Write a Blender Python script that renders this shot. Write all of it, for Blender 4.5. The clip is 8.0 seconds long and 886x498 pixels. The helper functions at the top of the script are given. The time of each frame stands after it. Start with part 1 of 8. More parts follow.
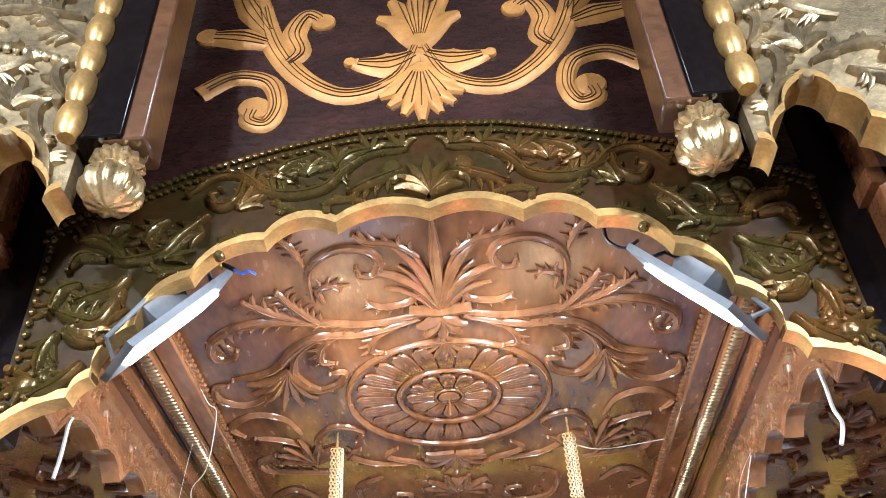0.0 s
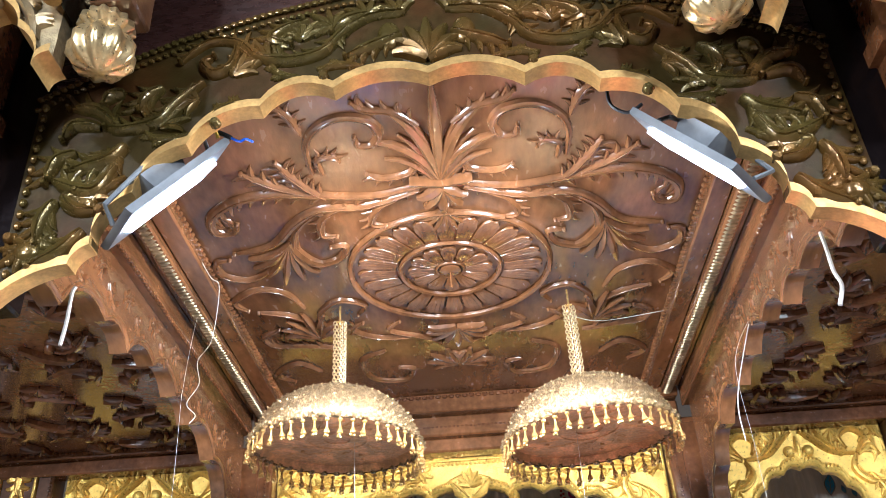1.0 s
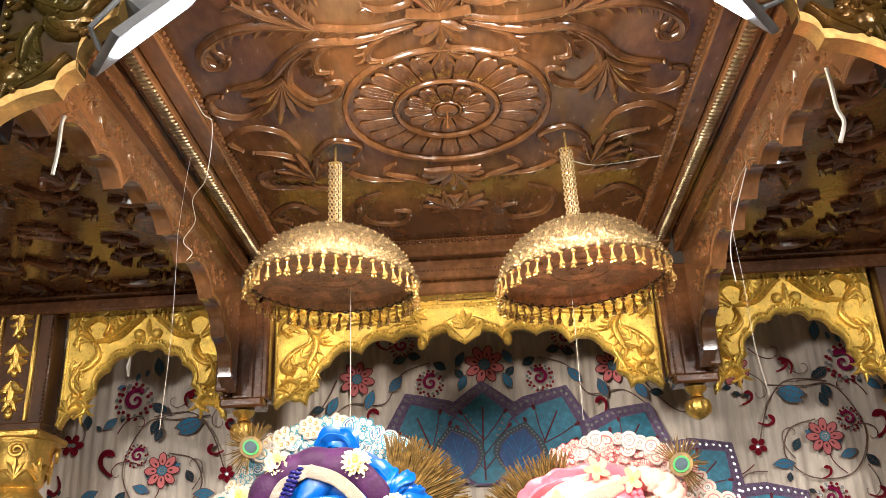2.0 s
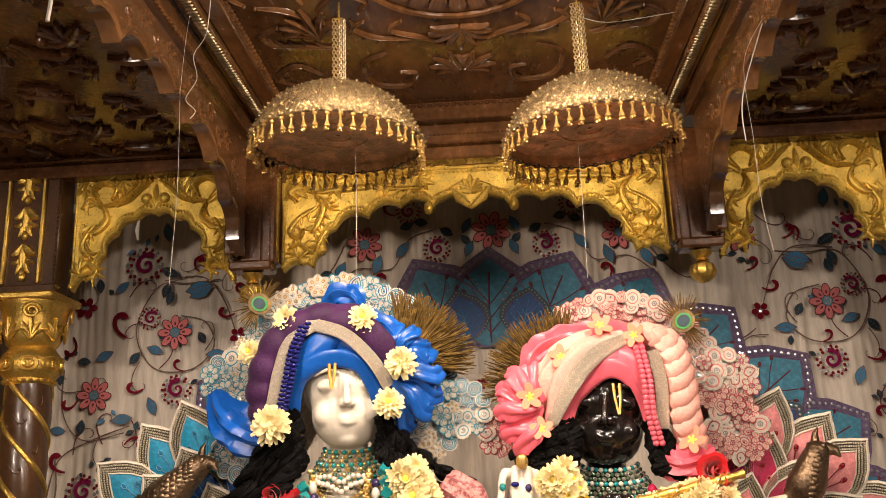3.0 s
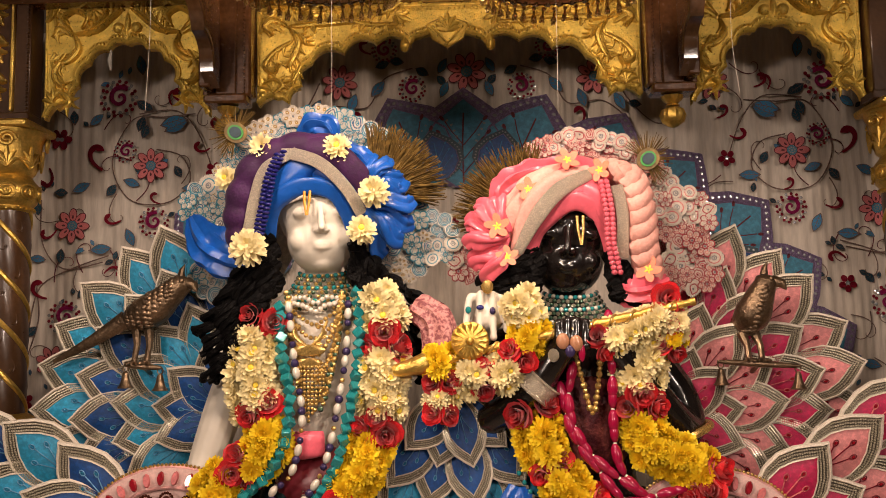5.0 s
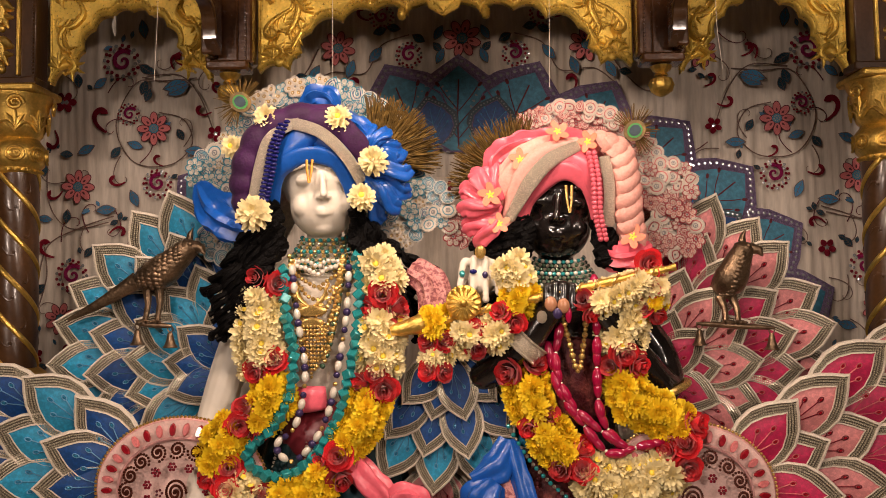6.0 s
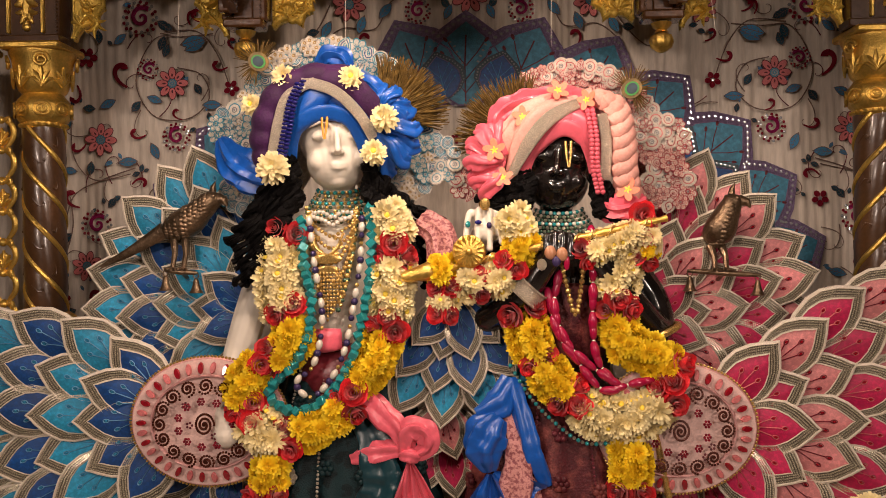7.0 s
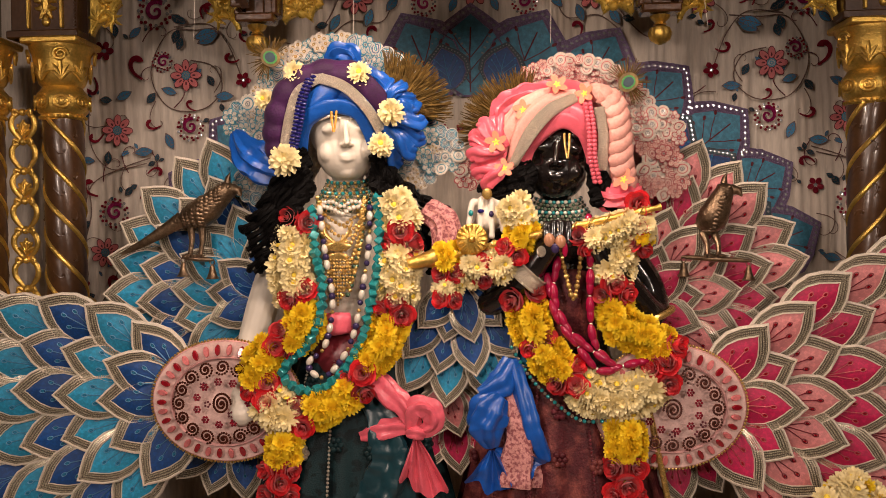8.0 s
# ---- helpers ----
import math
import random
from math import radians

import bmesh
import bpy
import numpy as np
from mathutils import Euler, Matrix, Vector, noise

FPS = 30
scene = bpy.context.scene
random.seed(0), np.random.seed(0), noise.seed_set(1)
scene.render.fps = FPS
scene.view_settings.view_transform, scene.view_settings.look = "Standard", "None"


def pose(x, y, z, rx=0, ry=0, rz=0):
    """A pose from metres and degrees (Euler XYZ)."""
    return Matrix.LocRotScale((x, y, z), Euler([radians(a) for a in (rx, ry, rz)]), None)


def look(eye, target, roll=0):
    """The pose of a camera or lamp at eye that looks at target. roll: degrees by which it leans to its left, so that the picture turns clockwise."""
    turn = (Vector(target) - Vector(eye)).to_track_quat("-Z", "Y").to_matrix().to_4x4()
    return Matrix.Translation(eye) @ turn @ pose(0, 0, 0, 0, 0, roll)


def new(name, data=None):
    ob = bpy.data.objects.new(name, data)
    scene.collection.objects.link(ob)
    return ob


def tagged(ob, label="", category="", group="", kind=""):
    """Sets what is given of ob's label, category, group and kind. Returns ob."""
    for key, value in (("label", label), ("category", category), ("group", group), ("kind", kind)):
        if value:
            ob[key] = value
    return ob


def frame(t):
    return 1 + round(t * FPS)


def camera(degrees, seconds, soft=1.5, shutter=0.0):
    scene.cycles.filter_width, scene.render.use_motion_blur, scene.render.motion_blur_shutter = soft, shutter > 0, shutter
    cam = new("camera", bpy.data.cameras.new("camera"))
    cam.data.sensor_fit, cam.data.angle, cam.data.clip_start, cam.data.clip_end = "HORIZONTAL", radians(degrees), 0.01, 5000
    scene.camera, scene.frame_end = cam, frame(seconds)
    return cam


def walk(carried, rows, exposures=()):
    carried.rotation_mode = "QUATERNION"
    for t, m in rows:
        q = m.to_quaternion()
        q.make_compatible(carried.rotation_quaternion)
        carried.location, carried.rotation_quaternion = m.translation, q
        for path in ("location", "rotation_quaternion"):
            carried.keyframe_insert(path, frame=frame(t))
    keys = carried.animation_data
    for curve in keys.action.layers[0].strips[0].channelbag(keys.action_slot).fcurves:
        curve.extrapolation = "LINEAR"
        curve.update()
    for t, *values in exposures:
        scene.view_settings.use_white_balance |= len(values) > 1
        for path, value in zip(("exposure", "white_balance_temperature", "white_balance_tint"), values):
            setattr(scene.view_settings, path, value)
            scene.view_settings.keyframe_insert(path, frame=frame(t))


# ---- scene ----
cam = camera(53.1, 8.0, 0.6)
METRES, EYE, TILT, LEAN, TURN = 0.55, 1.9, 0.0, 0.0, 1.2
ROWS = [
    (0.0, 0.0, 0.0, 0.0, 2.05, 39.34, 2.5),
    (0.5, -0.0027, 0.031, -0.0213, 2.3, 36.34, 2.76),
    (1.0, -0.0049, 0.0582, -0.0408, 2.34, 32.28, 2.89),
    (1.5, -0.005, 0.0812, -0.0652, 2.15, 27.78, 2.77),
    (2.0, -0.0072, 0.1058, -0.0888, 1.83, 23.06, 2.42),
    (3.5, 0.0033, 0.1578, -0.1957, 2.46, 12.17, 2.15),
    (4.0, 0.0022, 0.1625, -0.237, 1.9, 9.48, 1.82),
    (4.5, 0.0151, 0.1304, -0.2579, 1.08, 7.37, 1.45),
    (6.0, 0.008, -0.1081, -0.2288, 0.11, 2.98, 0.72),
    (6.5, 0.0105, -0.2303, -0.2213, 0.32, 1.03, 0.68),
    (7.0, 0.0175, -0.3437, -0.2218, 0.7, -0.41, 0.69),
    (7.5, 0.0208, -0.4506, -0.2143, 1.1, -1.17, 0.7),
    (8.0, 0.0386, -0.5187, -0.2043, 1.26, -1.45, 0.82),
]
walk(cam, [(t, pose(0, 0, EYE, TILT, LEAN, TURN) @ pose(METRES * x, METRES * y, METRES * z, 90 + pitch, roll, yaw)) for t, x, y, z, yaw, pitch, roll in ROWS],
     [(0.0, 2.07, 4450, 12), (1.2, 1.82, 4450, 11), (2.0, 1.26, 5450, 13), (3.4, 0.24, 6350, 22), (4.5, 0.06, 6450, 25), (8.0, 0.02, 6400, 28)])

# ---- light ----
XC = -0.04  # the shrine's middle line
world = bpy.data.worlds.new("hall_air")
scene.world = world
world.use_nodes = True
world.node_tree.nodes["Background"].inputs[0].default_value = (1.0, 0.86, 0.7, 1)
world.node_tree.nodes["Background"].inputs[1].default_value = 0.012


def area_lamp(name, eye, target, size, size_y, watts, colour, spread=180):
    d = bpy.data.lights.new(name, "AREA")
    d.shape, d.size, d.size_y, d.energy, d.color = "RECTANGLE", size, size_y, watts, colour
    d.spread = radians(spread)
    ob = new(name, d)
    ob.matrix_world = look(eye, target)
    return ob


WARM = (1.0, 0.80, 0.55)
FLOODS = [((-0.445, 1.10, 2.69), (0.225, 1.59, 2.12)), ((0.350, 1.10, 2.685), (-0.32, 1.59, 2.115))]


def flood_pose(e, t):
    """A lamp's pose: it shines towards t, with its long side sloping in the arch's plane."""
    z = (Vector(e) - Vector(t)).normalized()
    x = Vector((0.76 if e[0] < 0 else -0.76, 0, 0.65))
    x = (x - z * x.dot(z)).normalized()
    return Matrix.Translation(e) @ Matrix((x, z.cross(x), z)).transposed().to_4x4()


for e, t in FLOODS:
    area_lamp("flood_light_glow", e, t, 0.19, 0.12, 7.0, WARM, 135).matrix_world = flood_pose(e, t) @ pose(0, 0, -0.012)
# the hall's lamps behind the viewer
area_lamp("hall_lamp_glow", (-2.0, -2.4, 2.75), (-0.6, 2.0, 1.9), 0.6, 0.35, 48, (1.0, 0.85, 0.64))
area_lamp("hall_lamp_glow", (2.0, -2.4, 2.75), (0.6, 2.0, 1.9), 0.6, 0.35, 48, (1.0, 0.85, 0.64))
# two added fill spots, unseen in the hall, that brighten the figures
for sx in (-1.2, 1.15):
    d = bpy.data.lights.new("stage_spot_glow", "SPOT")
    d.energy, d.color, d.spot_size, d.spot_blend, d.shadow_soft_size = 88, (1.0, 0.84, 0.62), radians(52), 0.3, 0.07
    new("stage_spot_glow", d).matrix_world = look((sx, -1.9, 3.7), (XC + 0.42 * sx, 2.0, 1.55))

# ---- mesh and material helpers ----
class Mesh:
    """Collects vertices and faces; finished by part()."""

    def __init__(self):
        self.v, self.f, self.m = [], [], []

    def add(self, vs, fs, mi=0):
        o = len(self.v)
        self.v += [tuple(p) for p in vs]
        self.f += [tuple(i + o for i in f) for f in fs]
        self.m += [mi] * len(fs)
        return self

    def tube(self, path, radii, n=8, closed=False, flat=1.0, mi=0):
        path = [Vector(p) for p in path]
        k = len(path)
        rr = radii if hasattr(radii, "__len__") else [radii] * k
        up, vs, fs = None, [], []
        for i, p in enumerate(path):
            a, b = path[(i - 1) % k if closed else max(i - 1, 0)], path[(i + 1) % k if closed else min(i + 1, k - 1)]
            t = (b - a).normalized()
            if up is None:
                up = Vector((0, -1, 0)) if abs(t.y) < 0.9 else Vector((1, 0, 0))
            up = (up - t * up.dot(t))
            up = up.normalized() if up.length > 1e-6 else t.orthogonal().normalized()
            s = t.cross(up)
            for j in range(n):
                q = 2 * math.pi * j / n
                vs.append(p + s * (math.cos(q) * rr[i]) + up * (math.sin(q) * rr[i] * flat))
        for i in range(k if closed else k - 1):
            for j in range(n):
                a, b = i * n + j, i * n + (j + 1) % n
                c, d = ((i + 1) % k) * n + (j + 1) % n, ((i + 1) % k) * n + j
                fs.append((a, b, c, d))
        if not closed:
            fs += [tuple(range(n - 1, -1, -1)), tuple((k - 1) * n + j for j in range(n))]
        return self.add(vs, fs, mi)

    def lathe(self, prof, c, n=20, ribs=0, depth=0.0, mi=0, caps=True):
        vs, fs = [], []
        for r, z in prof:
            for j in range(n):
                q = 2 * math.pi * j / n
                rr = r * (1 + depth * math.cos(ribs * q)) if ribs else r
                vs.append((c[0] + rr * math.cos(q), c[1] + rr * math.sin(q), c[2] + z))
        for i in range(len(prof) - 1):
            for j in range(n):
                fs.append((i * n + j, i * n + (j + 1) % n, (i + 1) * n + (j + 1) % n, (i + 1) * n + j))
        if caps:
            fs += [tuple(range(n - 1, -1, -1)), tuple((len(prof) - 1) * n + j for j in range(n))]
        return self.add(vs, fs, mi)

    def ball(self, c, r, nu=12, nv=8, turn=None, mi=0):
        r = r if hasattr(r, "__len__") else (r, r, r)
        vs, fs = [], []
        for i in range(1, nv):
            a = math.pi * i / nv
            for j in range(nu):
                q = 2 * math.pi * j / nu
                vs.append(Vector((r[0] * math.sin(a) * math.cos(q), r[1] * math.sin(a) * math.sin(q), r[2] * math.cos(a))))
        vs += [Vector((0, 0, r[2])), Vector((0, 0, -r[2]))]
        for i in range(nv - 2):
            for j in range(nu):
                fs.append((i * nu + j, (i + 1) * nu + j, (i + 1) * nu + (j + 1) % nu, i * nu + (j + 1) % nu))
        t, b = len(vs) - 2, len(vs) - 1
        for j in range(nu):
            fs += [(t, j, (j + 1) % nu), (b, (nv - 2) * nu + (j + 1) % nu, (nv - 2) * nu + j)]
        if turn:
            vs = [turn @ p for p in vs]
        return self.add([p + Vector(c) for p in vs], fs, mi)

    def box(self, lo, hi, bev=0.003, mi=0):
        (x0, y0, z0), (x1, y1, z1) = lo, hi
        b = min(bev, (x1 - x0) / 3, (y1 - y0) / 3, (z1 - z0) / 3)
        bm = bmesh.new()
        bmesh.ops.create_cube(bm, size=1)
        for q in bm.verts:
            q.co = Vector(((x0 + x1) / 2 + q.co.x * (x1 - x0), (y0 + y1) / 2 + q.co.y * (y1 - y0), (z0 + z1) / 2 + q.co.z * (z1 - z0)))
        if b > 0:
            bmesh.ops.bevel(bm, geom=bm.edges[:], offset=b, segments=1, affect="EDGES")
        bm.verts.index_update()
        self.add([q.co for q in bm.verts], [[q.index for q in f.verts] for f in bm.faces], mi)
        bm.free()
        return self

    def slab(self, outline, place, h0, h1, bev=0.0, mi=0):
        """A plate with a 2D outline; place(u, v, h) sets it in the world."""
        k = len(outline)
        if bev:
            cu, cv = sum(p[0] for p in outline) / k, sum(p[1] for p in outline) / k
            inner = [(p[0] + (cu - p[0]) * bev, p[1] + (cv - p[1]) * bev) for p in outline]
            vs = [place(u, v, h0) for u, v in outline] + [place(u, v, h0 + (h1 - h0) * 0.6) for u, v in outline] + [place(u, v, h1) for u, v in inner]
            fs = [tuple(range(k - 1, -1, -1)), tuple(2 * k + i for i in range(k))]
            for r in (0, k):
                fs += [(r + i, r + (i + 1) % k, r + k + (i + 1) % k, r + k + i) for i in range(k)]
        else:
            vs = [place(u, v, h0) for u, v in outline] + [place(u, v, h1) for u, v in outline]
            fs = [tuple(range(k - 1, -1, -1)), tuple(k + i for i in range(k))]
            fs += [(i, (i + 1) % k, k + (i + 1) % k, k + i) for i in range(k)]
        return self.add(vs, fs, mi)

    def stroke(self, path, widths, height, place, mi=0):
        """A raised, rounded ribbon carved on a surface."""
        k = len(path)
        prof = [(-1, 0.0), (-0.75, 0.7), (-0.25, 1.0), (0.25, 0.82), (0.7, 0.75), (1, 0.0)]
        n, vs, fs = len(prof), [], []
        for i in range(k):
            a, b = path[max(i - 1, 0)], path[min(i + 1, k - 1)]
            dx, dy = b[0] - a[0], b[1] - a[1]
            d = math.hypot(dx, dy) or 1
            w = widths[i] if hasattr(widths, "__len__") else widths
            for s, h in prof:
                vs.append(place(path[i][0] - dy / d * s * w, path[i][1] + dx / d * s * w, h * height * min(1, 0.35 + w * 60)))
        for i in range(k - 1):
            fs += [(i * n + j, i * n + j + 1, (i + 1) * n + j + 1, (i + 1) * n + j) for j in range(n - 1)]
        fs += [tuple(range(n)), tuple((k - 1) * n + j for j in range(n - 1, -1, -1))]
        return self.add(vs, fs, mi)

    def scroll(self, place, x, y, ang, size, hand, w, h, leaves=3, curl=5.2, mi=0):
        """An acanthus scroll: a stem that curls into a spiral, with leaf lobes on its outer side."""
        n, pts, wid, a = 22, [], [], math.radians(ang)
        step = size * 1.5 / n
        for i in range(n + 1):
            s = i / n
            pts.append((x, y))
            wid.append(w * (0.55 + 0.75 * math.sin(math.pi * min(1, s * 1.15))) * (1 - 0.35 * s))
            x, y = x + math.cos(a) * step * (1.15 - 0.75 * s), y + math.sin(a) * step * (1.15 - 0.75 * s)
            a += hand * math.radians(curl) * (0.35 + 4.2 * s * s)
        self.stroke(pts, wid, h, place, mi)
        ex, ey = pts[-1]
        disc = [(ex + w * 1.25 * math.cos(q * 0.785), ey + w * 1.25 * math.sin(q * 0.785)) for q in range(8)]
        self.slab(disc, place, 0, h * 1.15, 0.35, mi)
        for j in range(leaves):
            i = int(n * (0.16 + 0.22 * j))
            (x0, y0), (x1, y1) = pts[i], pts[i + 1]
            b = math.atan2(y1 - y0, x1 - x0) - hand * 0.35
            for m in range(4):
                lx, ly, lp, lw = x0, y0, [], []
                c, L = b - hand * 0.30 * m, size * (0.36 - 0.06 * j - 0.055 * m)
                if m == 3:
                    c, L = b + hand * 1.0, size * (0.20 - 0.03 * j)
                for q in range(7):
                    lp.append((lx, ly))
                    lw.append(w * 0.85 * math.sin(math.pi * (0.25 + 0.72 * q / 6)))
                    lx, ly = lx + math.cos(c) * L / 6, ly + math.sin(c) * L / 6
                    c -= hand * 0.22
                self.stroke(lp, lw, h * 0.8, place, mi)
        return self

    def branch(self, place, pts, w, h, frond=0, mi=0):
        """A carved vine through a few points: it swells, tapers and ends in a knob; frond: leaf lobes on one side (+1, -1) or both (2)."""
        p = [(q.x, q.y) for q in spline([(a, b, 0) for a, b in pts], 8)]
        k = len(p) - 1
        wid = [w * (0.45 + 0.75 * math.sin(math.pi * min(0.93, 0.08 + 0.85 * i / k))) for i in range(k + 1)]
        wid = [q * min(1, 0.25 + (k - i) / 6) for i, q in enumerate(wid)]
        self.stroke(p, wid, h, place, mi)
        self.stroke(p[1:-1], [q * 0.22 for q in wid[1:-1]], h * 2.2, place, mi)
        self.slab([(p[-1][0] + w * 0.5 * math.cos(q * 0.785), p[-1][1] + w * 0.5 * math.sin(q * 0.785)) for q in range(8)], place, 0, h * 1.1, 0.45, mi)
        for i in range(3, k - 3, 3) if frond else ():
            a = math.atan2(p[i + 1][1] - p[i][1], p[i + 1][0] - p[i][0])
            for s in ((1, -1) if frond == 2 else (frond,)):
                b, x, y, lp, lw = a + s * 0.55, *p[i], [], []
                for j in range(6):
                    lp.append((x, y))
                    lw.append(w * 0.62 * math.sin(math.pi * (0.2 + 0.77 * j / 5)))
                    x, y, b = x + math.cos(b) * w * 0.85, y + math.sin(b) * w * 0.85, b + s * 0.16
                self.stroke(lp, lw, h * 0.8, place, mi)
        return self

    def fan(self, place, x, y, ang, spread, n, size, w, h, mi=0):
        """A palmette: leaf lobes fanned round a direction."""
        for i in range(n):
            s = (i / (n - 1) - 0.5) * 2
            a = math.radians(ang + spread * s)
            L = size * (1 - 0.35 * abs(s))
            p = []
            for q in range(7):
                u = q / 6
                b = a + math.radians(22) * s * u * u
                p.append((x + math.cos(b) * L * u, y + math.sin(b) * L * u))
            self.stroke(p, [w * (0.35 + 0.9 * math.sin(math.pi * min(0.97, 0.1 + 0.87 * q / 6))) for q in range(7)], h, place, mi)
        return self

    def beads(self, pts, r, nu=6, nv=4, mi=0):
        for p in pts:
            self.ball(p, r, nu, nv, None, mi)
        return self


def lerp(a, b, s):
    return tuple(p + (q - p) * s for p, q in zip(a, b))


def line(a, b, n):
    return [lerp(a, b, i / (n - 1)) for i in range(n)]


def spline(pts, n=8):
    """A smooth path through a few points."""
    P, out = [Vector(p) for p in pts], []
    for i in range(len(P) - 1):
        a, b, c, d = P[max(i - 1, 0)], P[i], P[i + 1], P[min(i + 2, len(P) - 1)]
        for j in range(n):
            t = j / n
            out.append(0.5 * (2 * b + (c - a) * t + (2 * a - 5 * b + 4 * c - d) * t * t + (3 * b - a - 3 * c + d) * t ** 3))
    return out + [P[-1]]


def along(path, gap):
    """Points at even gaps along a path."""
    out, rest = [Vector(path[0])], gap
    for a, b in zip(path[:-1], path[1:]):
        a, b = Vector(a), Vector(b)
        L = (b - a).length
        while rest <= L:
            out.append(a.lerp(b, rest / L))
            rest += gap
        rest -= L
    return out


def foils(cusps, sag, n=6):
    """The scalloped edge of an arch: arcs between cusps that bow away from the opening (to the left of the way)."""
    out = []
    for k, ((x0, y0), (x1, y1)) in enumerate(zip(cusps[:-1], cusps[1:])):
        dx, dy = x1 - x0, y1 - y0
        for i in range(n):
            t = i / n
            b = (sag[k] if isinstance(sag, list) else sag) * math.sin(math.pi * t) ** 0.8
            out.append((x0 + dx * t - dy * b, y0 + dy * t + dx * b))
    return out + [cusps[-1]]


def oval(cx, cy, a, b, turn=0.0, n=12):
    c, s = math.cos(turn), math.sin(turn)
    return [(cx + a * math.cos(q) * c - b * math.sin(q) * s, cy + a * math.cos(q) * s + b * math.sin(q) * c) for q in [2 * math.pi * i / n for i in range(n)]]


def mirrored(half):
    """An edge from its left end to its right from the right half, given from the middle out."""
    return [(-x, y) for x, y in reversed(half)] + [p for p in half if p[0] > 1e-6]


ROOT = {}


def thing(name, at, label, category, group="", kind=""):
    ob = new(name)
    ob.location = at
    ob.empty_display_size = 0.05
    ROOT[ob] = Vector(at)
    return tagged(ob, label, category, group, kind)


def mesh_of(name, m, mats, smooth=True, off=(0, 0, 0)):
    me = bpy.data.meshes.new(name)
    ox, oy, oz = off
    me.from_pydata([(a - ox, b - oy, c - oz) for a, b, c in m.v], [], m.f)
    mats = mats if isinstance(mats, (list, tuple)) else [mats]
    for q in mats:
        me.materials.append(q)
    if len(mats) > 1:
        me.polygons.foreach_set("material_index", m.m)
    me.validate()
    bm = bmesh.new()
    bm.from_mesh(me)
    bmesh.ops.recalc_face_normals(bm, faces=bm.faces)
    bm.to_mesh(me)
    bm.free()
    if smooth:
        me.polygons.foreach_set("use_smooth", [True] * len(me.polygons))
        me.set_sharp_from_angle(angle=radians(42))
    return me


def part(name, m, mats, parent=None, label="", smooth=True):
    off = ROOT.get(parent, Vector((0, 0, 0))) if parent else Vector((0, 0, 0))
    ob = new(name, mesh_of(name, m, mats, smooth, off))
    if parent:
        ob.parent = parent
        ROOT[ob] = off
    if label:
        ob["label"] = label
    return ob


def piece(name, me, parent, m):
    """One of many alike pieces, on shared mesh data, at the world pose m."""
    ob = new(name, me)
    ob.parent = parent
    ob.matrix_basis = Matrix.Translation(-ROOT[parent]) @ m
    return ob


def whole(name, m, mats, label, category, group="", kind="", smooth=True):
    return tagged(part(name, m, mats, None, "", smooth), label, category, group, kind)


def at_y(y, xc=0.0, zc=0.0):
    """A frame on a wall that faces the viewer (-y)."""
    return lambda u, v, h: (xc + u, y - h, zc + v)


def at_z(z, xc=0.0, yc=0.0):
    """A frame on a ceiling, seen from below."""
    return lambda u, v, h: (xc + u, yc + v, z - h)


def at_x(x, side):
    """A frame on a wall along y that faces side."""
    return lambda u, v, h: (x + side * h, u, v)


